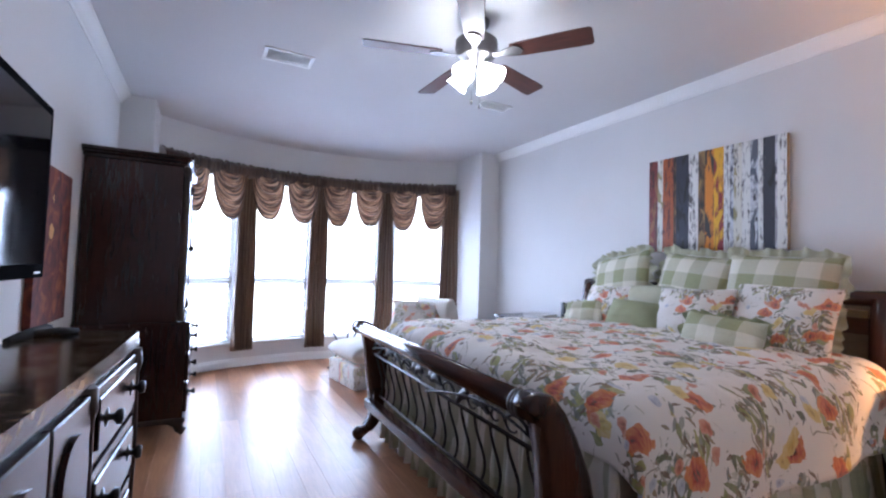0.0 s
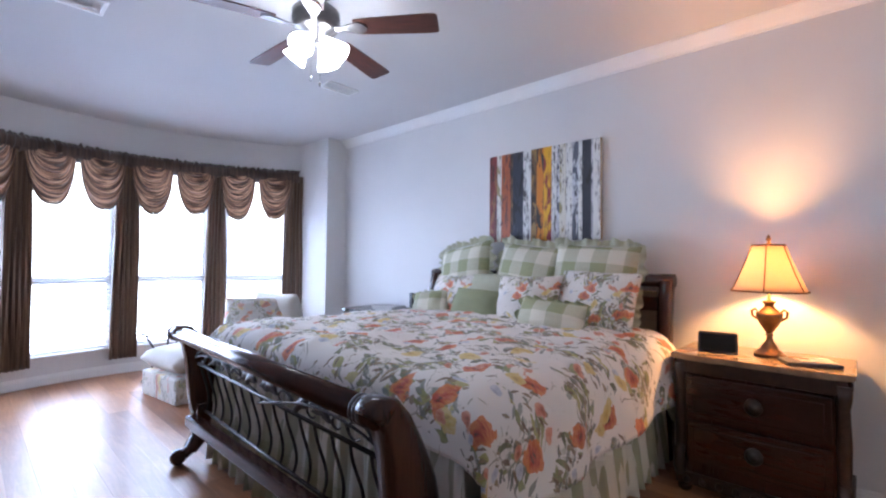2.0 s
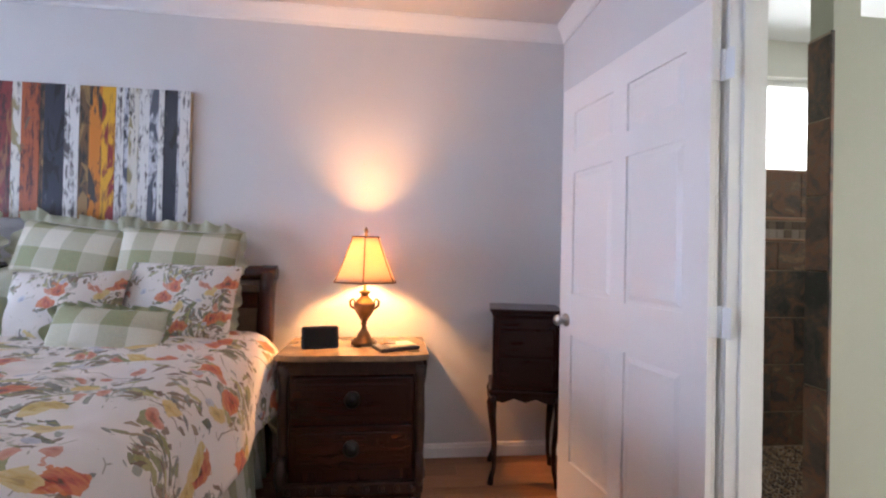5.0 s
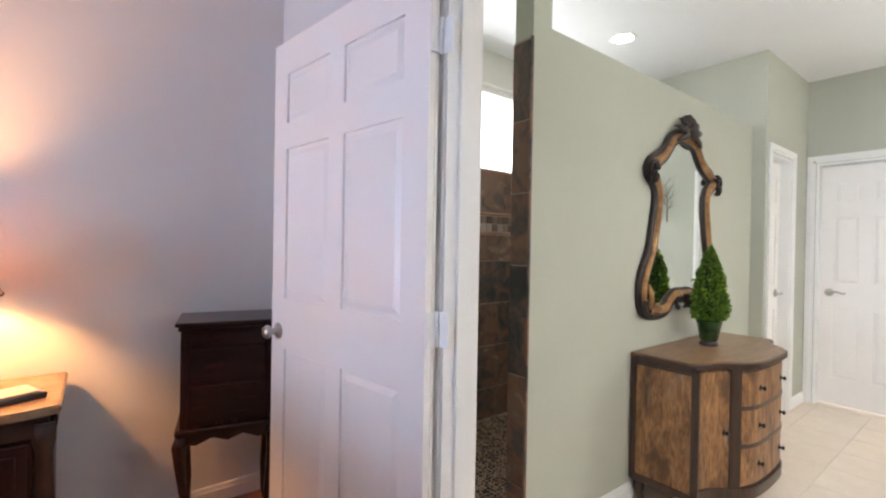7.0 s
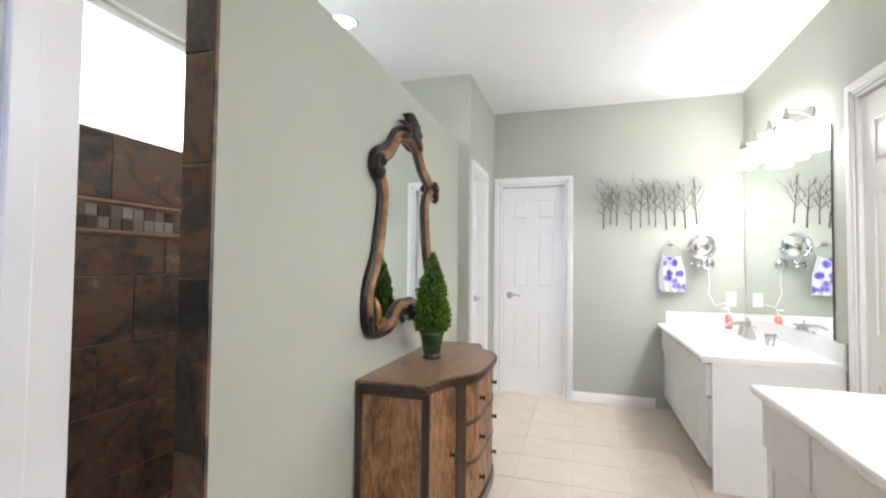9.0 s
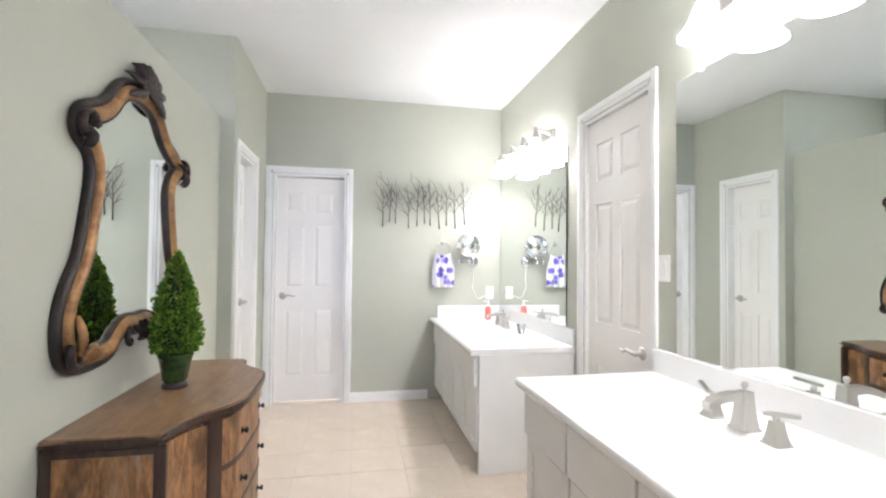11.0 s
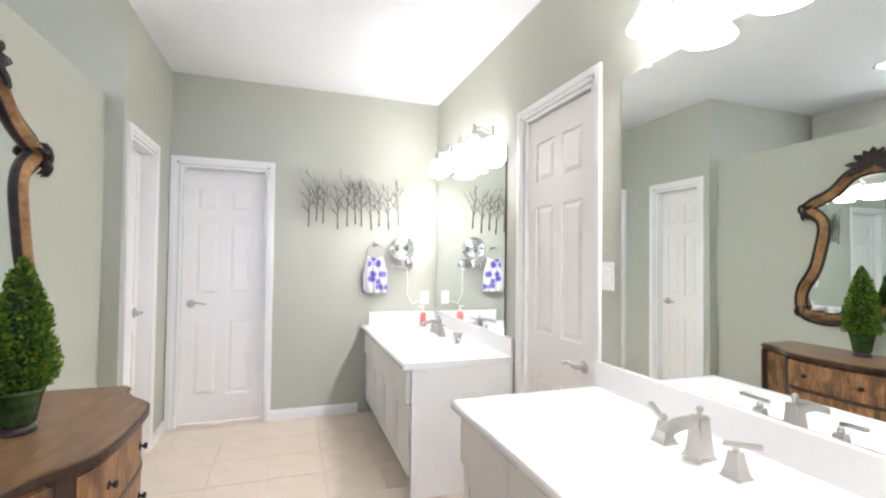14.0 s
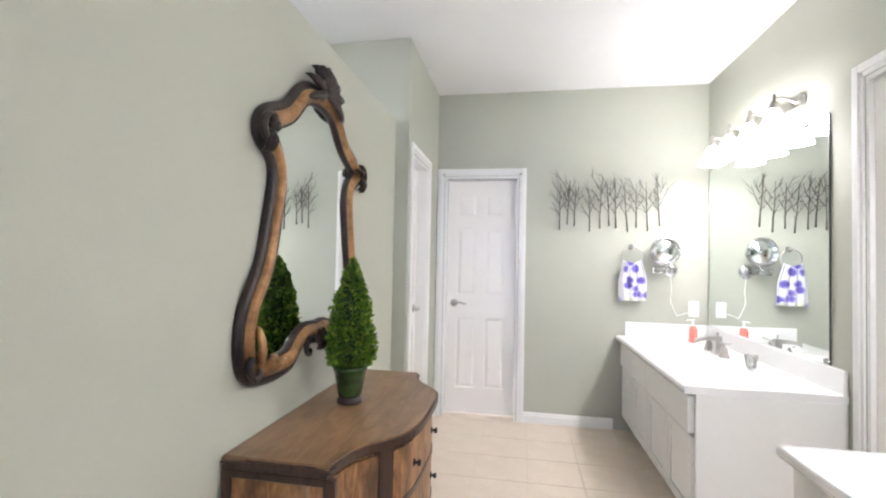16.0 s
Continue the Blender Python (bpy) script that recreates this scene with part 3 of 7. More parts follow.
# ---- curtains ----
for a, w0 in ((-35.2, 0.22), (-17.45, 0.25), (0, 0.25), (17.45, 0.25), (35.0, 0.30)):
    cx, cy = bow(a, BOW_R - 0.075)
    low = 0.17 + 0.03 * math.sin(a)
    bm = bmesh_new()
    nu, nv = 56, 30
    rows = []
    for j in range(nv + 1):
        v = j / nv
        z = 2.30 - (2.30 - low) * v
        pinch = 0.74 + 0.26 * abs(v - 0.1) ** 0.6 + 0.05 * math.sin(3 * v + a)
        row = []
        for q in range(nu + 1):
            u = q / nu - 0.5
            fold = 0.022 * math.sin(2 * math.pi * (5.5 * u + 0.25 * math.sin(2.2 * v + a))) + 0.010 * math.sin(2 * math.pi * (11.3 * u + a + 0.4 * v))
            row.append(bm.verts.new((u * w0 * pinch + 0.004 * math.sin(9 * v + 7 * u), fold * (0.6 + 0.5 * v), z)))
        rows.append(row)
    for r0, r1 in zip(rows, rows[1:]):
        for q in range(nu):
            bm.faces.new((r0[q], r0[q + 1], r1[q + 1], r1[q])).smooth = True
    ob = single("curtain", bm, CURTAIN, "long brown satin curtain panel hanging between windows", "curtain", pose(cx, cy, 0, 0, 0, -a), "curtain panels of the bow")
    mod = ob.modifiers.new("cloth", "SOLIDIFY")
    mod.thickness = 0.003

val = thing("window_valance", pose(0, 0, 0), "gathered brown valance with copper swags along the bow", "valance")
bm = bmesh_new()
rows = []
nu = 420
for j, (dr, z) in enumerate(((0.045, 2.205), (0.085, 2.225), (0.115, 2.265), (0.112, 2.325), (0.085, 2.352), (0.055, 2.375), (0.03, 2.385))):
    row = []
    for q in range(nu + 1):
        a = -36.2 + 72.4 * q / nu
        ruff = 0.022 * noise.noise((q * 0.37, 3.0, 0.2 * j)) + 0.012 * noise.noise((q * 0.9, 7.0, 0))
        up = (0.030 * noise.noise((q * 0.31, 0, 0)) + 0.016 * noise.noise((q * 0.8, 5, 0))) * (1 if j > 4 else 0.3)
        x, y = bow(a, BOW_R - dr - ruff)
        row.append(bm.verts.new((x, y, z + up)))
    rows.append(row)
for r0, r1 in zip(rows, rows[1:]):
    for q in range(nu):
        bm.faces.new((r0[q], r0[q + 1], r1[q + 1], r1[q])).smooth = True
part("rod_pocket", bm, VALANCE, val, "dark brown gathered rod pocket")


def swag_meshes(width, drop, seed):
    bm, fr = bmesh_new(), bmesh_new()
    nu, nv = 34, 40
    rng = random.Random(seed)
    ph = rng.random() * 6
    rows = []
    for j in range(nv + 1):
        v = j / nv
        row = []
        for q in range(nu + 1):
            u = q / nu
            s = math.sin(math.pi * u)
            sag = max(0.0, 1 - abs(2 * u - 1) ** 2.4) ** 0.62
            x = (u - 0.5) * width * (0.54 + 0.46 * min(1, v * 1.5)) * (1 - 0.04 * s * v)
            z = -0.02 - 0.11 * v * (1 - sag) - sag * (0.05 + drop * v)
            y = -0.035 - 0.055 * s * (0.4 + v * (1.2 - v)) - 0.060 * (1 - abs(math.sin(v * 15 + ph + 0.5 * u))) * s
            row.append((bm.verts.new((x, y, z)), (u + seed, v)))
        rows.append(row)
    uv = bm.loops.layers.uv.new("cloth")
    for r0, r1 in zip(rows, rows[1:]):
        for q in range(nu):
            quad = (r0[q], r0[q + 1], r1[q + 1], r1[q])
            f = bm.faces.new([w[0] for w in quad])
            f.smooth = True
            for corner, w in zip(f.loops, quad):
                corner[uv].uv = w[1]
    edge = [v[0].co.copy() for v in rows[-1]]
    tube(fr, edge, 0.004, 5)
    for q in range(len(edge) - 1):
        for t in (0.25, 0.75):
            p = edge[q].lerp(edge[q + 1], t)
            lathe(fr, [(0, -0.022), (0.006, -0.017), (0.006, -0.010), (0.0015, -0.006), (0.0015, 0)], 6, Matrix.Translation(p))
    return bm, fr


for i, a in enumerate(WINDOW_ANGLES):
    for s in (-1, 1):
        b = a + s * 4.25
        bm, fr = swag_meshes(0.385, 0.50 + 0.02 * math.sin(5 * i + s), 10 * i + s)
        x, y = bow(b, BOW_R - 0.06)
        sw = part("swag", bm, SWAG, val, "sheer copper swag", at=pose(x, y, 2.315, 0, 0, -b))
        part("fringe", fr, VALANCE, sw, "beaded fringe")

# ---- ceiling fan, vents ----
fan = thing("ceiling_fan", pose(2.045, 2.44, BED_CEIL), "five-blade ceiling fan with a lit cluster of glass shades", "ceiling fan")
FAN_METAL = material("pewter", (0.20, 0.19, 0.19), 0.35, metal=0.9, vary=0.2, bump=0.05)
part("canopy", lathe(bmesh_new(), [(0.0, 0), (0.075, 0), (0.07, -0.03), (0.03, -0.06), (0.018, -0.065), (0.018, -0.10)], 24), FAN_METAL, fan)
part("motor_housing", lathe(bmesh_new(), [(0.03, -0.09), (0.095, -0.10), (0.125, -0.125), (0.128, -0.17), (0.115, -0.195), (0.12, -0.205), (0.10, -0.23), (0.06, -0.245), (0.06, -0.29), (0.02, -0.30)], 32), FAN_METAL, fan)
BLADE_Z = -0.215
turn0 = 19.0
for i in range(5):
    ang = turn0 + 72 * i
    m = pose(0, 0, BLADE_Z, 0, 0, ang) @ pose(0, 0, 0, -11)
    out = []
    for x, y in ((0.215, 0.052), (0.30, 0.060), (0.60, 0.070), (0.655, 0.068), (0.668, 0.055)):
        out.append((x, y))
    outline = out + [(x, -y) for x, y in reversed(out)]
    bl = part("blade", prism(bmesh_new(), outline, 0.007), BLADE, fan, "reddish brown wooden blade", at=m)
    bm = bmesh_new()
    prism(bm, [(0.09, 0.018), (0.15, 0.014), (0.19, 0.030), (0.235, 0.044), (0.27, 0.030), (0.285, 0), (0.27, -0.030), (0.235, -0.044), (0.19, -0.030), (0.15, -0.014), (0.09, -0.018)], 0.006, Matrix.Translation((0, 0, -0.008)))
    part("blade_bracket", bm, FAN_METAL, bl, "pewter bracket")
SHADE_GLASS = glow("lit_fan_glass", (0.84, 0.89, 1.0), 32.0)
for i in range(4):
    ang = turn0 + 8 + 90 * i
    m = pose(0, 0, -0.275, 0, 0, ang) @ Matrix.Translation((0.055, 0, 0)) @ Matrix.Rotation(radians(-42), 4, "Y")
    part("lamp_shade", lathe(bmesh_new(), [(0.018, -0.01), (0.028, -0.03), (0.042, -0.07), (0.062, -0.115), (0.066, -0.125), (0.058, -0.12), (0.03, -0.06)], 20), SHADE_GLASS, fan, "glowing frosted bell shade", at=m)
for x, y, z in ((0.02, -0.015, -0.50), (-0.02, 0.01, -0.475)):
    bm = tube(bmesh_new(), [(x, y, -0.30), (x, y, z)], 0.0013, 5)
    lathe(bm, [(0, -0.03), (0.006, -0.025), (0.007, -0.008), (0.002, 0)], 8, Matrix.Translation((x, y, z)))
    part("pull_chain", bm, FAN_METAL, fan)


def ceiling_vent(x, y, w, d, rz, label):
    v = thing("ceiling_vent", pose(x, y, BED_CEIL, 0, 0, rz), label, "air vent")
    bm = bmesh_new()
    for a0, a1, b0, b1 in ((-w / 2, w / 2, -d / 2, -d / 2 + 0.025), (-w / 2, w / 2, d / 2 - 0.025, d / 2), (-w / 2, -w / 2 + 0.025, -d / 2 + 0.025, d / 2 - 0.025), (w / 2 - 0.025, w / 2, -d / 2 + 0.025, d / 2 - 0.025)):
        box(bm, a0, a1, b0, b1, -0.009, -0.001, 0.003)
    part("frame", bm, TRIM, v)
    part("backing", box(bmesh_new(), -w / 2 + 0.02, w / 2 - 0.02, -d / 2 + 0.02, d / 2 - 0.02, -0.003, -0.0015), material("vent_shadow", (0.78, 0.78, 0.79), 0.9), v)
    n = int((d - 0.06) / 0.016)
    for i in range(n):
        yy = -d / 2 + 0.034 + i * 0.016
        bm = bmesh_new()
        bmesh.ops.create_cube(bm, size=1, matrix=Matrix.Translation((0, yy, -0.008)) @ Matrix.Rotation(radians(16), 4, "X") @ Matrix.Diagonal((w - 0.05, 0.0135, 0.0015, 1)))
        part("slat", bm, TRIM, v)
    return v


ceiling_vent(1.135, 3.53, 0.34, 0.21, 0, "white rectangular ceiling air vent with slats")
ceiling_vent(2.92, 3.53, 0.30, 0.16, 0, "small white ceiling air vent")



# ---- fabric prints ----
def floral(name, ground=(0.74, 0.69, 0.64), scale=1.0, sheet=False, fade=0.0):
    """Cream cotton print: red tulips, yellow blooms, olive leaves and thin stems."""
    k = Nodes(name, 0.8)
    flat = k.n.new("ShaderNodeTexCoord").outputs["UV"] if sheet else k.co
    warp = k.noise(5 * scale, 2, flat)[1]
    v = k.n.new("ShaderNodeMix")
    v.data_type = "VECTOR"
    v.inputs[0].default_value = 0.12
    k.l.new(flat, v.inputs[4])
    k.l.new(warp, v.inputs[5])
    vec = v.outputs[1]

    def cells(size, stretch, turn, power):
        m = k.n.new("ShaderNodeMapping")
        m.vector_type = "TEXTURE"
        m.inputs["Rotation"].default_value = (0, 0, radians(turn))
        m.inputs["Scale"].default_value = (1, 1 / stretch, 1)
        m.inputs["Location"].default_value = (turn * 0.013, size * 0.31, 0)
        k.l.new(vec, m.inputs["Vector"])
        node = k.n.new("ShaderNodeTexVoronoi")
        node.voronoi_dimensions, node.distance = "2D", "MINKOWSKI"
        node.inputs["Exponent"].default_value = power
        node.inputs["Scale"].default_value = size * scale
        node.inputs["Randomness"].default_value = 0.85
        k.l.new(m.outputs[0], node.inputs["Vector"])
        return node.outputs

    c = k.ramp(k.noise(3, 2)[0], [(0.3, tuple(g * 0.95 for g in ground)), (0.7, ground)])
    patch = k.noise(5.2 * scale, 2, flat)[0]
    grainy = k.noise(60 * scale, 2, flat)[0]
    # thin curling stems
    for size, wide, lim, col in ((4.6, 0.011, 0.52, (0.19, 0.16, 0.09)), (9.5, 0.014, 0.55, (0.30, 0.27, 0.17))):
        e = k.n.new("ShaderNodeTexVoronoi")
        e.voronoi_dimensions, e.feature = "2D", "DISTANCE_TO_EDGE"
        e.inputs["Scale"].default_value = size * scale
        k.l.new(vec, e.inputs["Vector"])
        gap = k.noise(size * 1.3 * scale, 2, flat)[0]
        on = k.math("MULTIPLY", k.math("LESS_THAN", e.outputs["Distance"], wide), k.math("GREATER_THAN", gap, lim))
        c = k.mix(k.math("MULTIPLY", on, 0.7), c, col)
    # pale sprays of tiny leaves
    for turn in (20, -55):
        o = cells(26, 2.4, turn, 1.2)
        faint = k.math("MULTIPLY", k.math("LESS_THAN", o["Distance"], 0.30), k.math("GREATER_THAN", patch, 0.58))
        c = k.mix(k.math("MULTIPLY", faint, 0.6), c, (0.42, 0.42, 0.33))
    # slender pointed leaves lying several ways
    olive, grey, lime, brown = ((0.10, 0.11, 0.045), (0.30, 0.31, 0.12)), ((0.13, 0.14, 0.12), (0.33, 0.34, 0.28)), ((0.26, 0.26, 0.07), (0.52, 0.47, 0.20)), ((0.17, 0.11, 0.07), (0.33, 0.25, 0.15))
    for turn, size, lim, keep, col in ((35, 8.0, 0.31, 0.77, olive), (-40, 10.0, 0.29, 0.80, grey), (78, 7.0, 0.33, 0.80, lime), (8, 12.0, 0.28, 0.80, brown), (-72, 8.5, 0.30, 0.80, olive), (120, 13.5, 0.30, 0.80, grey), (55, 15.0, 0.30, 0.78, brown)):
        o = cells(size, 2.9, turn, 1.25)
        rnd = k.split(o["Color"])
        edge = k.math("ADD", o["Distance"], k.math("MULTIPLY", k.math("SUBTRACT", grainy, 0.5), 0.20))
        mask = k.math("MULTIPLY", k.math("LESS_THAN", edge, lim), k.math("GREATER_THAN", k.math("ADD", rnd[0], k.math("MULTIPLY", k.math("SUBTRACT", patch, 0.5), 3.4)), keep))
        tone = k.math("ADD", k.math("MULTIPLY", rnd[1], 0.55), k.math("MULTIPLY", grainy, 0.45))
        c = k.mix(k.math("MULTIPLY", mask, 0.9), c, k.ramp(tone, [(0.25, col[0]), (0.75, col[1])]))
    # blooms with ragged petals and shaded hearts
    red, yellow, rose, blue = ((0.50, 0.055, 0.028), (0.66, 0.22, 0.07), (0.12, 0.045, 0.02)), ((0.64, 0.45, 0.12), (0.70, 0.57, 0.26), (0.46, 0.30, 0.09)), ((0.58, 0.18, 0.11), (0.66, 0.36, 0.25), (0.34, 0.12, 0.07)), ((0.46, 0.48, 0.55), (0.60, 0.61, 0.64), (0.32, 0.34, 0.40))
    for size, lim, keep, stretch, turn, tones in ((3.9, 0.205, 0.40, 1.4, 15, red), (4.8, 0.19, 0.62, 1.15, 60, yellow), (6.4, 0.175, 0.70, 1.5, -35, rose), (8.4, 0.17, 0.82, 1.2, 40, blue)):
        o = cells(size, stretch, turn, 1.7)
        rnd = k.split(o["Color"])
        petals = k.math("ADD", o["Distance"], k.math("MULTIPLY", k.math("SUBTRACT", k.noise(26 * scale, 3, flat)[0], 0.5), 0.26))
        mask = k.math("MULTIPLY", k.math("LESS_THAN", petals, lim), k.math("GREATER_THAN", rnd[0], keep))
        streak = k.noise(1.0, 3, k.stretch((70 * scale, 24 * scale, 1), (0, 0, turn), flat), 0.8)[0]
        tone = k.math("ADD", k.math("MULTIPLY", streak, 0.75), k.math("MULTIPLY", o["Distance"], 1.5 * 0.9))
        c = k.mix(k.math("MULTIPLY", mask, 0.92), c, k.ramp(tone, [(0.34, tones[2]), (0.44, tones[0]), (0.64, tones[1])]))
    if fade:
        c = k.mix(fade, c, ground)
    k.bump(k.noise(300, 2)[0], 0.15, 0.002)
    k.b.inputs["Sheen Weight"].default_value = 0.15
    return k.color(c)


def gingham(name, pitch=0.21, dark=(0.33, 0.34, 0.20), light=(0.70, 0.67, 0.58)):
    k = Nodes(name, 0.8)
    s = k.split()
    a = k.math("LESS_THAN", k.math("FRACT", k.math("DIVIDE", k.math("ADD", s[0], 5.03), pitch)), 0.5)
    b = k.math("LESS_THAN", k.math("FRACT", k.math("DIVIDE", k.math("ADD", s[1], 5.02), pitch)), 0.5)
    f = k.math("MULTIPLY", k.math("ADD", a, b), 0.5)
    mid = tuple((x + y) / 2 for x, y in zip(dark, light))
    c = k.ramp(f, [(0.0, light), (0.3, mid), (0.8, dark)], True)
    c = k.mix(0.25, c, k.ramp(k.noise(260, 2)[0], [(0.3, (0.2, 0.22, 0.13)), (0.7, (0.8, 0.78, 0.7))]), "OVERLAY")
    k.bump(k.noise(260, 2)[0], 0.15, 0.002)
    return k.color(c)


def striped(name):
    """Bed skirt: soft green and cream checks running down the gathers."""
    k = Nodes(name, 0.85)
    s = k.split()
    u = k.math("ADD", s[0], s[1])
    a = k.math("LESS_THAN", k.math("FRACT", k.math("DIVIDE", k.math("ADD", u, k.math("MULTIPLY", k.noise(4, 2)[0], 0.05)), 0.075)), 0.5)
    b = k.math("LESS_THAN", k.math("FRACT", k.math("DIVIDE", s[2], 0.6)), 0.5)
    f = k.math("ADD", k.math("MULTIPLY", a, 0.6), k.math("MULTIPLY", b, 0.2))
    c = k.ramp(f, [(0.0, (0.70, 0.67, 0.60)), (0.1, (0.62, 0.60, 0.51)), (0.5, (0.44, 0.43, 0.32)), (0.75, (0.36, 0.36, 0.24))], True)
    k.bump(k.noise(200, 2)[0], 0.15, 0.002)
    return k.color(c)


FLORAL_SHEET = floral("floral_comforter_print", (0.80, 0.755, 0.705), 1.0, True)
FLORAL = floral("floral_print", (0.77, 0.725, 0.675), 1.45, False, 0.06)
FLORAL_PALE = floral("faded_floral_print", (0.62, 0.58, 0.52), 1.7, False, 0.25)
GINGHAM = gingham("green_gingham")
GREEN_CLOTH = material("sage_cotton", (0.31, 0.325, 0.19), 0.85, vary=0.1, scale=8, fine=300, bump=0.2)
PALE_GREEN = material("pale_green_cotton", (0.48, 0.48, 0.35), 0.85, vary=0.1, scale=8, fine=300, bump=0.2)
SKIRT = striped("skirt_check")
CREAM_CLOTH = material("cream_upholstery", (0.60, 0.56, 0.50), 0.85, vary=0.1, scale=5, fine=250, bump=0.25)
CARVED = material("carved_dark_wood", (0.035, 0.016, 0.010), 0.35, vary=0.5, scale=20, fine=60, bump=0.4)
BRASS = material("aged_bronze", (0.25, 0.14, 0.06), 0.38, metal=0.85, vary=0.4, scale=15, bump=0.15)


# ---- the bed and its pillows ----
bed = thing("bed", pose(0, 0, 0), "dark sleigh bed with wrought iron footboard, made up", "bed")
FOOT_X0, FOOT_X1, FOOT_Y0, FOOT_Y1 = 1.67, 1.735, 1.34, 3.30


def foot_at(y):
    return FOOT_X0 + (FOOT_X1 - FOOT_X0) * (y - FOOT_Y0) / (FOOT_Y1 - FOOT_Y0)


def s_post(bm, y, x0, flip):
    """Scrolled sleigh post: a thick curved board in the x-z plane."""
    line = ((-0.01, 0.075, 0.030), (0.025, 0.12, 0.036), (0.055, 0.18, 0.046), (0.085, 0.27, 0.082), (0.082, 0.38, 0.098), (0.058, 0.52, 0.090), (0.022, 0.65, 0.068), (-0.012, 0.735, 0.054), (-0.050, 0.792, 0.044), (-0.085, 0.80, 0.038), (-0.105, 0.775, 0.028))
    pts = []
    for i in range(len(line) - 1):
        for t in (0, 0.34, 0.67):
            a, b = line[i], line[i + 1]
            pts.append(tuple(a[q] + (b[q] - a[q]) * t for q in range(3)))
    pts.append(line[-1])
    rows = []
    for i, (dx, z, h) in enumerate(pts):
        p0, p1 = pts[max(i - 1, 0)], pts[min(i + 1, len(pts) - 1)]
        d = Vector((p1[0] - p0[0], 0, p1[1] - p0[1])).normalized()
        n = Vector((d.z, 0, -d.x))
        c = Vector((x0 + flip * dx, y, z))
        n = Vector((n.x * flip, 0, n.z))
        rows.append([bm.verts.new(c + n * (h * s) + Vector((0, q, 0))) for s, q in ((-1, -0.036), (-0.8, -0.046), (0.8, -0.046), (1, -0.036), (1, 0.036), (0.8, 0.046), (-0.8, 0.046), (-1, 0.036))])
    for r0, r1 in zip(rows, rows[1:]):
        for q in range(8):
            bm.faces.new((r0[q], r0[(q + 1) % 8], r1[(q + 1) % 8], r1[q])).smooth = True
    bm.faces.new(rows[0])
    bm.faces.new(list(reversed(rows[-1])))
    return bm


foot = part("footboard", box(bmesh_new(), 1.70, 1.765, FOOT_Y0 + 0.04, FOOT_Y1 - 0.04, 0.235, 0.30, 0.012, 2), BED_RAIL, bed, "curved mahogany footboard with iron bars")
for y in (FOOT_Y0, FOOT_Y1):
    bm = s_post(bmesh_new(), y, foot_at(y) + 0.02, 1)
    # scroll foot
    tube(bm, [(foot_at(y) + 0.055, y, 0.15), (foot_at(y) + 0.03, y, 0.10), (foot_at(y) + 0.005, y, 0.07), (foot_at(y) - 0.03, y, 0.050)], [0.036, 0.034, 0.032, 0.034], 14)
    lathe(bm, [(0, -0.045)] + [(0.047 * math.cos(radians(q)), 0.045 * math.sin(radians(q))) for q in range(-70, 80, 14)] + [(0, 0.045)], 18, pose(foot_at(y) - 0.05, y, 0.047, 90))
    part("footpost", bm, BED_WOOD, foot, "scrolled mahogany post")
bm = bmesh_new()
y0, y1 = FOOT_Y0 - 0.02, FOOT_Y1 + 0.05
tube(bm, [(foot_at(y0) - 0.06, y0, 0.785), (foot_at(y1) - 0.06, y1, 0.785)], 0.042, 18)
part("top_rail", bm, BED_RAIL, foot, "polished round top rail")
for y in (FOOT_Y0 + 0.09, FOOT_Y1 + 0.04):
    s = 1 if y > 2 else -1
    bm = bmesh_new()
    for i in range(3):
        q = y + s * i * 0.02 - (0.02 if s < 0 else 0)
        lathe(bm, [(0.040, -0.008), (0.047, -0.004), (0.047, 0.004), (0.040, 0.008)], 20, pose(foot_at(q) - 0.06, q, 0.785, 90))
    if s > 0:
        lathe(bm, [(0.044, 0), (0.050, 0.012), (0.044, 0.03), (0.02, 0.04), (0, 0.042)], 20, pose(foot_at(y) - 0.06, y + 0.02, 0.785, -90))
    part("rail_collar", bm, CARVED, foot, "ribbed dark collar")
ya, yb = FOOT_Y0 + 0.05, FOOT_Y1 - 0.05
for z, r in ((0.60, 0.009), (0.31, 0.009)):
    part("iron_rail", tube(bmesh_new(), [(foot_at(ya) + 0.035 + (0.04 if z < 0.5 else 0), ya, z), (foot_at(yb) + 0.035 + (0.04 if z < 0.5 else 0), yb, z)], r, 8), IRON, foot, "wrought iron rail")
n = 15
for i in range(n):
    y = ya + (yb - ya) * (i + 0.7) / n
    pts = []
    for q in range(13):
        v = q / 12
        pts.append((foot_at(y) + 0.035 + 0.04 * v + 0.02 * math.sin(math.pi * v), y + 0.022 * math.sin(2 * math.pi * v) * (1 if i % 2 else 0.8), 0.60 - 0.29 * v))
    part("iron_bar", tube(bmesh_new(), pts, 0.0065, 7), IRON, foot, "bent wrought iron bar")


def scroll(y, s, size):
    pts = []
    for q in range(30):
        a = q / 29 * 3.6 * math.pi / 2
        r = size * (1 - 0.75 * q / 29)
        pts.append((foot_at(y) + 0.012, y + s * (0.9 * size - r * math.cos(a)), 0.655 + r * 0.62 * math.sin(a)))
    return tube(bmesh_new(), pts, [0.0075 - 0.0035 * q / 29 for q in range(30)], 7)


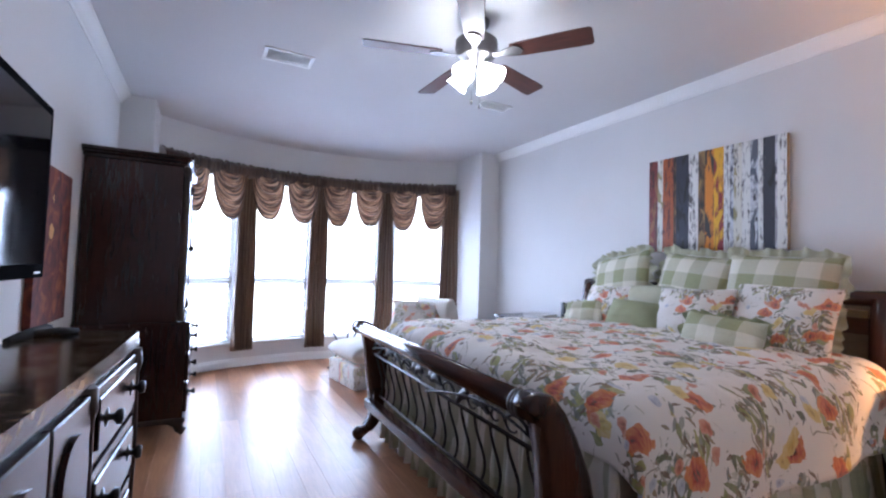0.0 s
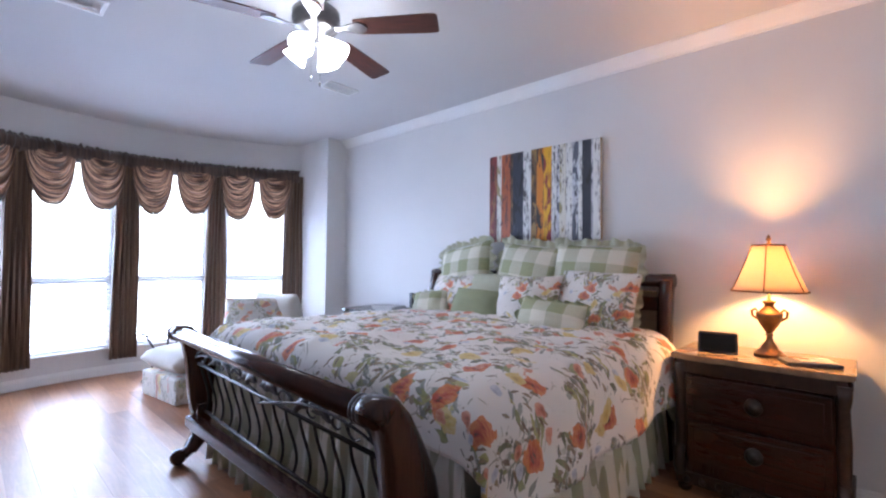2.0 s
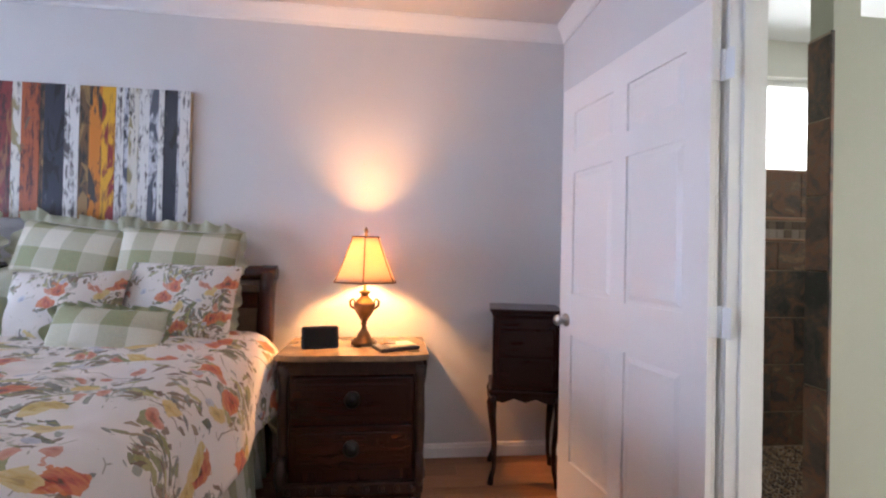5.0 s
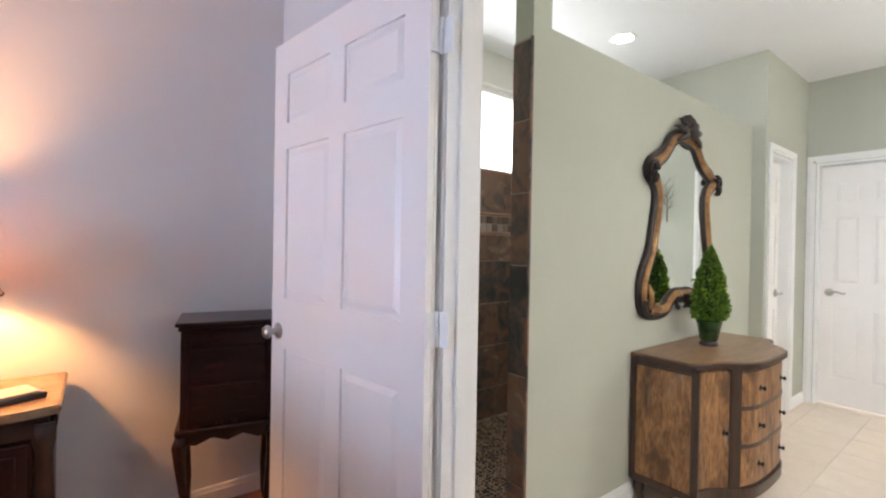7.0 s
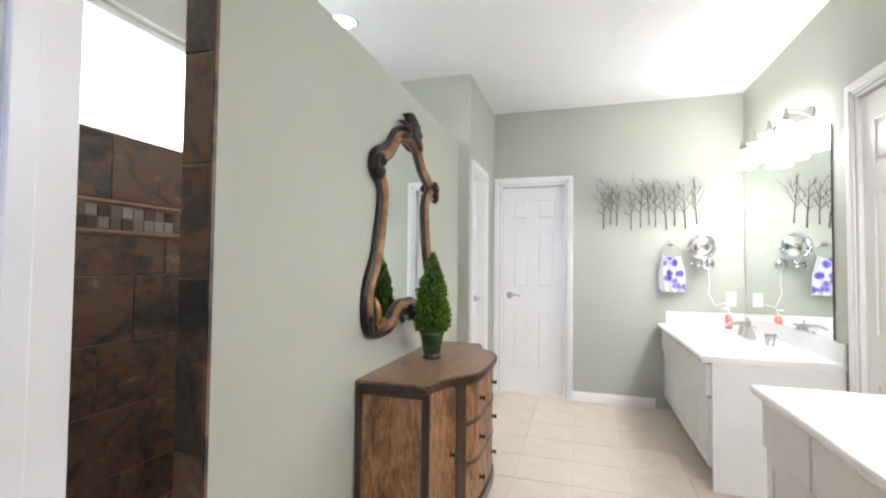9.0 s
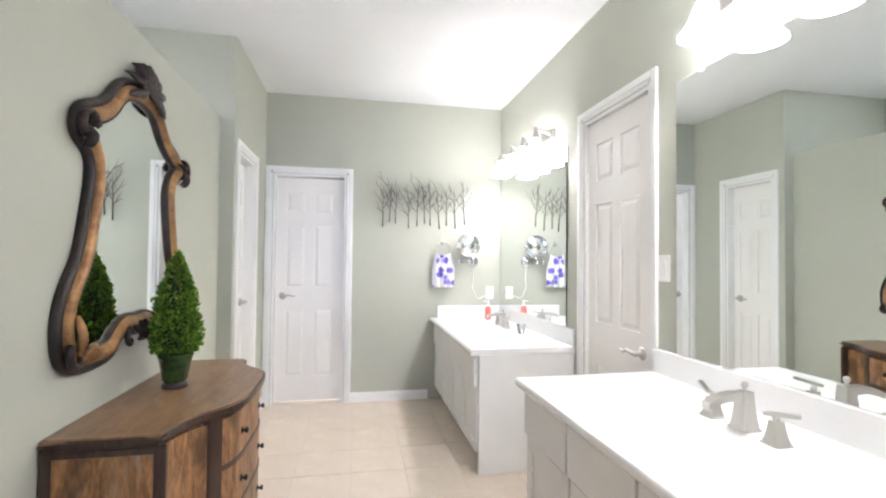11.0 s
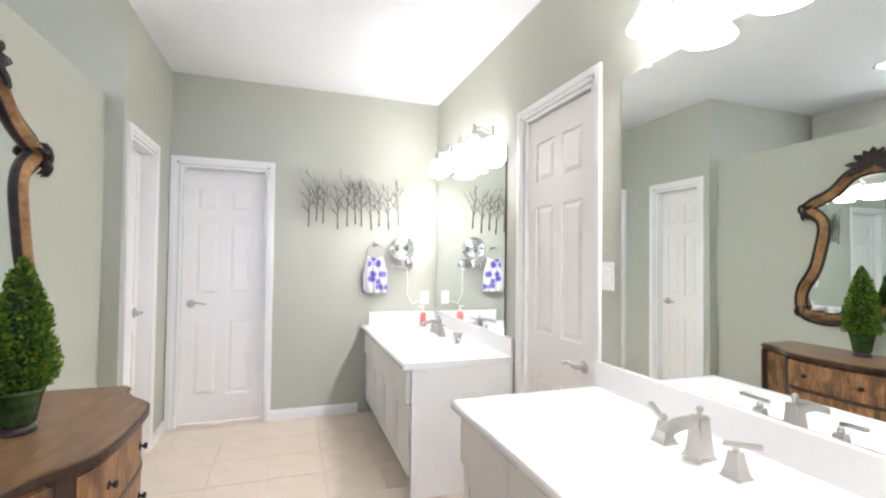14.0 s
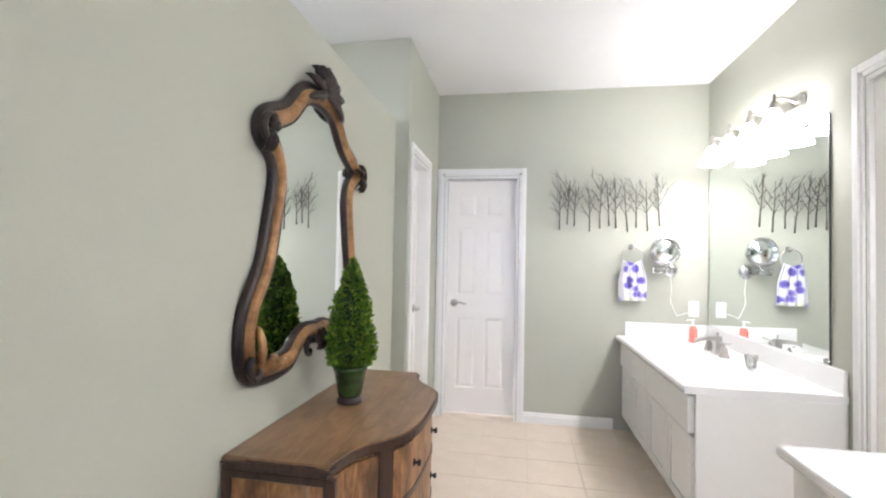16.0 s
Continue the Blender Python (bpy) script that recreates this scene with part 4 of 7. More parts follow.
def iron_leaf(y, s, tilt):
    bm = bmesh_new()
    rows = []
    for q in range(9):
        v = q / 8
        w = 0.030 * math.sin(math.pi * v) ** 0.8 * (1 + 0.22 * math.sin(9 * v)) + 0.002
        cy, cz = y + s * 0.13 * v, 0.655 + 0.05 * math.sin(tilt + 2.2 * v) - 0.02
        rows.append([bm.verts.new((foot_at(y) + 0.012 + d, cy, cz + e * w)) for e, d in ((-1, 0), (0, -0.008), (1, 0), (0, 0.004))])
    for r0, r1 in zip(rows, rows[1:]):
        for q in range(4):
            bm.faces.new((r0[q], r0[(q + 1) % 4], r1[(q + 1) % 4], r1[q])).smooth = True
    bm.faces.new(rows[0])
    bm.faces.new(list(reversed(rows[-1])))
    return bm


mid = (ya + yb) / 2
for y, s, size in ((ya + 0.06, 1, 0.085), (ya + 0.20, 1, 0.06), (ya + 0.36, 1, 0.075), (mid - 0.32, 1, 0.07), (mid + 0.32, -1, 0.07), (yb - 0.36, -1, 0.075), (yb - 0.20, -1, 0.06), (yb - 0.06, -1, 0.085)):
    part("iron_scroll", scroll(y, s, size), IRON, foot, "wrought iron scroll")
for y, s, t in ((ya + 0.30, 1, 0.3), (ya + 0.46, 1, 1.2), (mid - 0.20, 1, 0.5), (mid - 0.02, -1, 0.5), (mid + 0.02, 1, 0.8), (mid + 0.20, -1, 0.4), (yb - 0.46, -1, 1.2), (yb - 0.30, -1, 0.3)):
    part("iron_leaf", iron_leaf(y, s, t), IRON, foot, "wrought iron leaf")
for s in (1, -1):
    y0 = ya + 0.02 if s > 0 else yb - 0.02
    pts = [(foot_at(y0) + 0.012, y0 + s * 0.85 * v, 0.60 + 0.10 * math.sin(math.pi * (0.15 + 0.85 * v)) * (1 - 0.3 * v)) for v in [q / 14 for q in range(15)]]
    part("iron_scroll", tube(bmesh_new(), pts, 0.006, 7), IRON, foot, "wrought iron vine")

# headboard
HB_Y0, HB_Y1 = 1.22, 3.30
head = part("headboard", box(bmesh_new(), 3.86, 3.885, HB_Y0 + 0.05, HB_Y1 - 0.05, 0.35, 1.06, 0.004), material("headboard_leather", (0.16, 0.11, 0.07), 0.45, vary=0.25, scale=12, bump=0.2), bed, "sleigh headboard with a tan inset panel")
for y in (HB_Y0, HB_Y1):
    bm = bmesh_new()
    rows = []
    for x, z, h in ((3.89, 0.0, 0.05), (3.875, 0.20, 0.05), (3.86, 0.45, 0.048), (3.855, 0.70, 0.046), (3.865, 0.90, 0.044), (3.885, 1.03, 0.044), (3.905, 1.10, 0.046), (3.925, 1.15, 0.04), (3.935, 1.17, 0.02)):
        rows.append([bm.verts.new((x + h * s, y + q, z)) for s, q in ((-1, -0.03), (-0.7, -0.04), (0.7, -0.04), (1, -0.03), (1, 0.03), (0.7, 0.04), (-0.7, 0.04), (-1, 0.03))])
    for r0, r1 in zip(rows, rows[1:]):
        for q in range(8):
            bm.faces.new((r0[q], r0[(q + 1) % 8], r1[(q + 1) % 8], r1[q])).smooth = True
    bm.faces.new(rows[0])
    bm.faces.new(list(reversed(rows[-1])))
    part("headpost", bm, BED_WOOD, head, "curved mahogany post")
bm = tube(bmesh_new(), [(3.915, HB_Y0 - 0.045, 1.125), (3.915, HB_Y1 + 0.045, 1.125)], 0.042, 18)
part("top_rail", bm, BED_RAIL, head, "rolled mahogany top rail")
part("cross_rail", box(bmesh_new(), 3.845, 3.875, HB_Y0 + 0.04, HB_Y1 - 0.04, 0.93, 1.02, 0.006, 2), BED_RAIL, head)
for y in (1.55, 2.05, 2.55, 3.05):
    part("upright", box(bmesh_new(), 3.848, 3.874, y - 0.035, y + 0.035, 0.35, 0.935, 0.005), BED_WOOD, head)
for y in (1.27, 3.24):
    part("side_rail", box(bmesh_new(), 1.76, 3.84, y - 0.015, y + 0.015, 0.22, 0.36, 0.005), BED_RAIL, bed)
part("mattress", box(bmesh_new(), 1.89, 3.82, 1.30, 3.22, 0.30, 0.70, 0.06, 3), CREAM_CLOTH, bed)

# comforter: draped sheet with a rounded fall on three sides
bm = bmesh_new()
nu, nv = 150, 140
ZT, R = 0.785, 0.15


def fall(s, flat, radius, reach):
    """Runs s along a flat, then round the edge and down: the way out and the drop."""
    if s <= flat:
        return s, 0.0
    arc = radius * math.pi / 2
    if s < flat + arc:
        t = (s - flat) / radius
        return flat + radius * math.sin(t), radius * (1 - math.cos(t))
    return flat + radius + 0.10 * (s - flat - arc), radius + (s - flat - arc)


YC, YF = 2.26, 0.99
rows = []
for j in range(nv + 1):
    sx = j / nv * 2.00
    ox, dx = fall(sx, 1.75, 0.10, 0)
    row = []
    for i in range(nu + 1):
        su = (i / nu - 0.5) * 2.86
        oy, dy = fall(abs(su), YF, R, 0)
        sgn = -1 if su < 0 else 1
        x = 3.72 - ox
        y = YC + sgn * oy
        z = ZT - max(dx, dy) - 0.25 * min(dx, dy)
        puff = 0.030 * noise.noise((x * 2.1, y * 2.3, 0.3)) + 0.014 * noise.noise((x * 6.0, y * 6.5, z * 5))
        crease = 0.012 * noise.noise((x * 15, y * 12, z * 4))
        wave = 0.022 * math.sin(x * 9 + 2 * noise.noise((x * 2, 0, 0))) * min(1, dy / 0.25) + 0.018 * math.sin(y * 11) * min(1, dx / 0.25) * (0 if dy > 0.02 else 1)
        z += (puff + crease) * (1 if max(dx, dy) < 0.05 else 0.4) + 0.05 * (1 - (abs(su) / 1.3) ** 2) * (1 if abs(su) < 1.3 else 0)
        y += sgn * (wave + 0.5 * puff * (dy > 0.03))
        if dx > 0.03:
            x = max(x, 1.835 + 0.01 * math.sin(y * 17))
        row.append((bm.verts.new((x, y, max(z, 0.36))), (sx, su)))
    rows.append(row)
uv = bm.loops.layers.uv.new("sheet")
for r0, r1 in zip(rows, rows[1:]):
    for i in range(nu):
        quad = (r0[i], r0[i + 1], r1[i + 1], r1[i])
        f = bm.faces.new([q[0] for q in quad])
        f.smooth = True
        for loop, q in zip(f.loops, quad):
            loop[uv].uv = q[1]
ob = single("comforter", bm, FLORAL_SHEET, "puffy cream comforter printed with red tulips and leaves", "bedding")
mod = ob.modifiers.new("thick", "SOLIDIFY")
mod.thickness, mod.offset = 0.02, 1
# pale green underside border that peeks out at the head corner
bm = bmesh_new()
rows = []
for j in range(20):
    x = 3.74 - 0.20 * j / 19
    rows.append([bm.verts.new((x + 0.01 * math.sin(3 * q + j), 1.11 + 0.03 * math.sin(q * 0.7 + j * 0.5) - 0.03 * q / 10, 0.62 - 0.28 * q / 10)) for q in range(11)])
for r0, r1 in zip(rows, rows[1:]):
    for q in range(10):
        bm.faces.new((r0[q], r0[q + 1], r1[q + 1], r1[q])).smooth = True
ob = single("blanket", bm, PALE_GREEN, "grey-green blanket edge hanging from the mattress corner", "bedding")
ob.modifiers.new("thick", "SOLIDIFY").thickness = 0.012

# gathered bed skirt
bm = bmesh_new()
line = [(3.80 - 0.0075 * i, 1.215, 0, -1) for i in range(257)] + [(1.875, 1.22 + 0.0075 * i, -1, 0) for i in range(270)]
rows = []
for i, (x, y, nx, ny) in enumerate(line):
    row = []
    for q in range(9):
        v = q / 8
        f = (0.006 + 0.026 * v) * (math.sin(i * 0.42 + 0.8 * math.sin(i * 0.11)) + 0.35 * math.sin(i * 0.97 + 2 * v))
        row.append(bm.verts.new((x + nx * (f + 0.02 * v), y + ny * (f + 0.02 * v), (0.44 if nx == 0 else 0.60) * (1 - v) + 0.015 * v)))
    rows.append(row)
for r0, r1 in zip(rows, rows[1:]):
    for q in range(8):
        bm.faces.new((r0[q], r0[q + 1], r1[q + 1], r1[q])).smooth = True
ob = single("bed_skirt", bm, SKIRT, "gathered green and cream checked bed skirt", "bedding")
ob.modifiers.new("thick", "SOLIDIFY").thickness = 0.003


def cushion(bm, w, h, t, seed, n=26, soft=0.55):
    rng = random.Random(seed)
    o = rng.random() * 50
    sides = []
    for s in (1, -1):
        rows = []
        for j in range(n + 1):
            row = []
            for i in range(n + 1):
                u, v = 2 * i / n - 1, 2 * j / n - 1
                e = max(0.0, (1 - abs(u) ** 2.6)) * max(0.0, (1 - abs(v) ** 2.6))
                pinch = 1 - 0.05 * (1 - abs(u) ** 2) * abs(v) ** 2 - 0.05 * (1 - abs(v) ** 2) * abs(u) ** 2
                x, y = u * w / 2 * pinch, v * h / 2 * pinch
                bump = 0.012 * noise.noise((u * 2.5 + o, v * 2.5, s))
                z = s * (t / 2) * e ** soft + (bump if 0 < i < n and 0 < j < n else 0) * e ** 0.5
                row.append(bm.verts.new((x, y, z)))
            rows.append(row)
        for r0, r1 in zip(rows, rows[1:]):
            for i in range(n):
                bm.faces.new((r0[i], r0[i + 1], r1[i + 1], r1[i])).smooth = True
        sides.append(rows)
    bmesh.ops.remove_doubles(bm, verts=bm.verts, dist=1e-4)
    return bm


def ruffle(bm, w, h, reach, seed, step=0.012):
    """Gathered frill round the edge of a cushion."""
    pts = []
    for (a, b) in (((-w / 2, -h / 2), (w / 2, -h / 2)), ((w / 2, -h / 2), (w / 2, h / 2)), ((w / 2, h / 2), (-w / 2, h / 2)), ((-w / 2, h / 2), (-w / 2, -h / 2))):
        m = max(4, int(math.dist(a, b) / step))
        for i in range(m):
            pts.append((a[0] + (b[0] - a[0]) * i / m, a[1] + (b[1] - a[1]) * i / m))
    rows = []
    for i, (x, y) in enumerate(pts):
        d = Vector((x / w, y / h, 0))
        k = max(abs(d.x), abs(d.y))
        out = Vector(((1 if d.x > 0 else -1) * max(0, abs(d.x) / k - 0.86) / 0.14, (1 if d.y > 0 else -1) * max(0, abs(d.y) / k - 0.86) / 0.14, 0))
        out = out.normalized() if out.length > 0.01 else out
        row = []
        for q in range(4):
            v = q / 3
            f = 0.026 * v * math.sin(i * 1.05 + 1.4 * math.sin(i * 0.31 + seed)) + 0.02 * v * noise.noise((i * 0.17, seed, 0))
            grow = reach * (0.75 + 0.7 * noise.noise((i * 0.13, seed * 3.1, 1)))
            row.append(bm.verts.new((x * 0.97 + out.x * grow * v, y * 0.97 + out.y * grow * v, f)))
        rows.append(row)
    m = len(rows)
    for i in range(m):
        r0, r1 = rows[i], rows[(i + 1) % m]
        for q in range(3):
            bm.faces.new((r0[q], r1[q], r1[q + 1], r0[q + 1])).smooth = True
    return bm


def pillow(x, y, z, w, h, t, mat, label, tilt=25, yaw=0, roll=0, frill=0.0, frill_mat=None, seed=1):
    """Stands on its lower edge at (x, y, z), facing -x and leaning back by tilt degrees."""
    n = Vector((-math.cos(radians(tilt)), 0, math.sin(radians(tilt))))
    up = Vector((math.sin(radians(tilt)), 0, math.cos(radians(tilt))))
    right = up.cross(n)
    m = Matrix((right, up, n)).transposed().to_4x4()
    at = Matrix.Translation((x, y, z)) @ Matrix.Rotation(radians(yaw), 4, "Z") @ m @ Matrix.Rotation(radians(roll), 4, "Z") @ Matrix.Translation((0, h / 2, 0))
    p = thing("pillow", at, label, "pillow")
    part("cushion", cushion(bmesh_new(), w, h, t, seed), mat, p)
    if frill:
        r = part("ruffle", ruffle(bmesh_new(), w, h, frill, seed), frill_mat or mat, p, "gathered ruffle edge")
    return p


pillow(3.66, 1.66, 0.83, 0.60, 0.55, 0.21, GINGHAM, "large green gingham pillow with a ruffled edge", 14, 4, -3, 0.06, PALE_GREEN, 1)
pillow(3.67, 2.22, 0.83, 0.56, 0.56, 0.20, GINGHAM, "large green gingham pillow with a ruffled edge", 13, -3, -6, 0.065, PALE_GREEN, 2)
pillow(3.67, 2.76, 0.83, 0.58, 0.57, 0.20, GINGHAM, "large green gingham pillow with a ruffled edge", 12, -6, 9, 0.065, PALE_GREEN, 3)
pillow(3.50, 1.57, 0.79, 0.56, 0.42, 0.18, FLORAL, "white pillow printed with flowers and leaves", 20, -3, -2, 0, None, 4)
pillow(3.40, 2.00, 0.79, 0.50, 0.38, 0.18, FLORAL, "white pillow printed with red flowers", 22, 3, 2, 0, None, 5)
pillow(3.54, 2.42, 0.79, 0.50, 0.38, 0.16, PALE_GREEN, "plain pale green pillow", 20, 0, 1, 0, None, 6)
pillow(3.53, 2.80, 0.79, 0.52, 0.36, 0.17, FLORAL, "white pillow printed with flowers", 22, -4, 2, 0, None, 7)
pillow(3.34, 2.40, 0.79, 0.46, 0.27, 0.15, GREEN_CLOTH, "plain sage green square cushion", 28, 4, -2, 0, None, 8)
pillow(3.22, 1.71, 0.79, 0.46, 0.22, 0.17, GINGHAM, "small green gingham bolster with fringed ends", 22, 2, -4, 0.022, GREEN_CLOTH, 9)
pillow(3.40, 2.90, 0.78, 0.34, 0.24, 0.14, GINGHAM, "small green gingham cushion", 30, 14, 8, 0.012, PALE_GREEN, 10)


# ---- painting over the bed ----
def bark(name, ground, marks, amount, other=None, share=0.5):
    """Paint dragged along the trunk, with scraped marks and patches of a second colour."""
    k = Nodes(name, 0.45)
    v = k.stretch((8, 30, 2.2))
    a = k.noise(1.3, 5, v, 0.8)[0]
    b = k.noise(2.6, 5, k.stretch((8, 16, 7)), 0.7)[0]
    f = k.math("ADD", k.math("MULTIPLY", a, 0.55), k.math("MULTIPLY", b, 0.45))
    c = k.ramp(f, [(amount - 0.06, marks), (amount + 0.05, ground)])
    if other:
        spot = k.noise(1.0, 4, k.stretch((8, 14, 4.5)), 0.9)[0]
        c = k.mix(k.ramp(spot, [(share - 0.03, (1, 1, 1)), (share + 0.03, (0, 0, 0))]), c, other)
    k.bump(b, 0.3, 0.003)
    return k.color(c)


WHITE_BARK = bark("white_birch_paint", (0.74, 0.74, 0.71), (0.10, 0.09, 0.09), 0.44)
OLIVE_BARK = bark("olive_birch_paint", (0.70, 0.68, 0.60), (0.06, 0.05, 0.045), 0.44, (0.32, 0.27, 0.13), 0.45)
GREY_BARK = bark("grey_birch_paint", (0.62, 0.64, 0.68), (0.05, 0.05, 0.06), 0.46, (0.10, 0.11, 0.14), 0.46)
RED_PAINT = bark("red_brown_paint", (0.22, 0.035, 0.03), (0.05, 0.02, 0.02), 0.46, (0.30, 0.12, 0.05), 0.40)
ORANGE_PAINT = bark("orange_paint", (0.42, 0.10, 0.03), (0.10, 0.035, 0.025), 0.46, (0.16, 0.10, 0.06), 0.42)
AMBER_PAINT = bark("amber_paint", (0.66, 0.22, 0.02), (0.12, 0.05, 0.02), 0.44, (0.05, 0.04, 0.03), 0.44)
UMBER_PAINT = bark("umber_paint", (0.17, 0.09, 0.04), (0.03, 0.025, 0.02), 0.48, (0.34, 0.20, 0.07), 0.42)
YELLOW_PAINT = bark("ochre_paint", (0.76, 0.40, 0.02), (0.30, 0.12, 0.03), 0.42, (0.26, 0.03, 0.03), 0.45)
NAVY_PAINT = bark("slate_paint", (0.032, 0.034, 0.05), (0.20, 0.19, 0.19), 0.37, (0.015, 0.014, 0.016), 0.46)
painting = thing("wall_painting", pose(HEAD_X - 0.002, 1.685, 1.41), "canvas painting of birch trunks in white, orange and slate", "painting")
# local: y along the wall, z up, -x into the room
part("canvas", box(bmesh_new(), -0.032, 0.0, 0, 1.012, 0, 0.755, 0.003), material("canvas_edge", (0.50, 0.36, 0.22), 0.8), painting)
y = 1.012
for i, (width, mat) in enumerate(((0.080, RED_PAINT), (0.048, OLIVE_BARK), (0.094, ORANGE_PAINT), (0.022, UMBER_PAINT), (0.105, NAVY_PAINT), (0.075, WHITE_BARK), (0.052, UMBER_PAINT), (0.066, AMBER_PAINT), (0.070, YELLOW_PAINT), (0.045, WHITE_BARK), (0.024, GREY_BARK), (0.055, OLIVE_BARK), (0.055, WHITE_BARK), (0.050, GREY_BARK), (0.030, WHITE_BARK), (0.072, NAVY_PAINT), (0.012, GREY_BARK), (0.057, WHITE_BARK))):
    d = 0.0335 + 0.0008 * (i % 3)
    part("painted_strip", box(bmesh_new(), -d - 0.001, -0.0322, max(0.001, y - width), y - 0.0005, 0.001, 0.754), mat, painting)
    y -= width


def knob(bm, x, y, z, r=0.015, reach=0.025, axis="-x"):
    turn = {"-x": pose(x, y, z, 0, -90), "+x": pose(x, y, z, 0, 90), "-y": pose(x, y, z, 90)}[axis]
    return lathe(bm, [(0.0, 0), (r * 1.15, 0), (r * 1.15, 0.003), (r * 0.45, 0.006), (r * 0.4, reach * 0.45), (r, reach * 0.7), (r * 0.85, reach), (0, reach * 1.05)], 12, turn)


# ---- nightstands ----
STONE_TOP = material("tan_stone", (0.30, 0.20, 0.12), 0.16, vary=0.35, scale=9, fine=60, bump=0.03)


def nightstand(m, label, top_mat):
    """Faces -x; local x 0 (front) to 0.48, y 0 to 0.80."""
    ns = thing("nightstand", m, label, "nightstand", "nightstands beside the bed")
    bm = bmesh_new()
    outline = [(0.0, 0.0), (0.48, 0.0), (0.48, 0.80), (0.0, 0.80), (-0.02, 0.70), (-0.03, 0.60), (-0.012, 0.50), (-0.018, 0.40), (-0.012, 0.30), (-0.03, 0.20), (-0.02, 0.10)]
    prism(bm, outline, 0.028, Matrix.Translation((0, 0, 0.685)))
    bmesh.ops.bevel(bm, geom=list(bm.edges), offset=0.006, segments=2, affect="EDGES", clamp_overlap=True)
    part("top", bm, top_mat, ns, "polished tan stone top with a shaped edge")
    bm = box(bmesh_new(), 0.03, 0.47, 0.035, 0.765, 0.10, 0.685)
    for y in (0.03, 0.77):
        for z in (0.66, 0.13):
            box(bm, 0.015, 0.47, y - 0.02, y + 0.02, z - 0.02, z + 0.022, 0.006)
    part("carcass", bm, MAHOGANY, ns)
    bm = box(bmesh_new(), 0.01, 0.04, 0.03, 0.77, 0.615, 0.683, 0.008, 2)
    part("frieze", bm, CARVED, ns, "carved frieze")
    for z0, z1 in ((0.395, 0.605), (0.165, 0.375)):
        bm = box(bmesh_new(), 0.008, 0.034, 0.085, 0.715, z0, z1, 0.006, 2)
        box(bm, 0.002, 0.012, 0.115, 0.685, z0 + 0.03, z1 - 0.03, 0.004)
        dr = part("drawer", bm, MAHOGANY_X, ns)
        zc = (z0 + z1) / 2
        bm = lathe(bmesh_new(), [(0.0, 0), (0.042, 0), (0.042, 0.006), (0.030, 0.012), (0.016, 0.016), (0.018, 0.024), (0, 0.026)], 20, pose(0.003, 0.40, zc, 0, -90))
        part("rosette_pull", bm, IRON, dr, "dark metal rosette pull")
    for y in (0.045, 0.755):
        bm = bmesh_new()
        lathe(bm, [(0.026, 0.10), (0.032, 0.14), (0.022, 0.17), (0.026, 0.24), (0.030, 0.40), (0.024, 0.56), (0.032, 0.60), (0.034, 0.66)], 12, pose(0.03, y, 0))
        tube(bm, [(0.03, y, 0.24), (-0.005, y, 0.20), (-0.015, y, 0.14), (0.0, y, 0.10)], [0.022, 0.030, 0.028, 0.022], 10)
        part("corner_column", bm, CARVED, ns, "turned corner column")
    bm = box(bmesh_new(), 0.005, 0.46, 0.02, 0.78, 0.045, 0.105, 0.010, 2)
    for i in range(9):
        lathe(bm, [(0, 0.0), (0.020, 0.002), (0.014, 0.012), (0, 0.016)], 8, pose(0.006, 0.08 + 0.08 * i, 0.075, 0, -90))
    part("plinth", bm, CARVED, ns, "carved plinth")
    for x in (0.05, 0.42):
        for y in (0.06, 0.74):
            part("foot", lathe(bmesh_new(), [(0.024, 0), (0.036, 0.012), (0.036, 0.03), (0.028, 0.047)], 12, pose(x, y, 0)), MAHOGANY, ns)
    return ns


nightstand(pose(3.475, 0.315, 0) @ Matrix.Diagonal((1, 0.95, 1.05, 1)), "dark carved nightstand with a tan stone top", STONE_TOP)
nightstand(pose(3.475, 3.50, 0) @ Matrix.Diagonal((1, 0.95, 1.05, 1)), "dark carved nightstand on the window side of the bed", MAHOGANY_X)

# table lamp
LX, LY, LZ = 3.75, 0.66, 0.749
tl = thing("table_lamp", pose(LX, LY, LZ) @ Matrix.Scale(0.93, 4), "lit bronze urn lamp with an amber cloth shade", "lamp")
part("base", lathe(bmesh_new(), [(0.075, 0), (0.078, 0.012), (0.065, 0.018), (0.06, 0.03), (0.045, 0.036), (0.038, 0.055), (0.018, 0.085), (0.014, 0.11), (0.022, 0.12), (0.014, 0.13)], 24), BRASS, tl, "stepped bronze foot")
part("urn", lathe(bmesh_new(), [(0.012, 0.125), (0.024, 0.145), (0.052, 0.19), (0.064, 0.225), (0.066, 0.245), (0.050, 0.252), (0.046, 0.262), (0.030, 0.275), (0.022, 0.292), (0.034, 0.308), (0.036, 0.314), (0.010, 0.32), (0.008, 0.36)], 24), BRASS, tl, "bronze urn body")
for s in (-1, 1):
    part("urn_handle", tube(bmesh_new(), [(0, s * 0.055, 0.205), (0, s * 0.082, 0.225), (0, s * 0.085, 0.255), (0, s * 0.068, 0.268), (0, s * 0.055, 0.250)], [0.006, 0.008, 0.008, 0.007, 0.005], 8), BRASS, tl)


def shade_cloth():
    k = Nodes("amber_shade_cloth", 0.8)
    c = k.ramp(k.noise(250, 2)[0], [(0.3, (0.66, 0.50, 0.36)), (0.7, (0.74, 0.58, 0.43))])
    k.color(c)
    return k.translucent(c, 0.6)


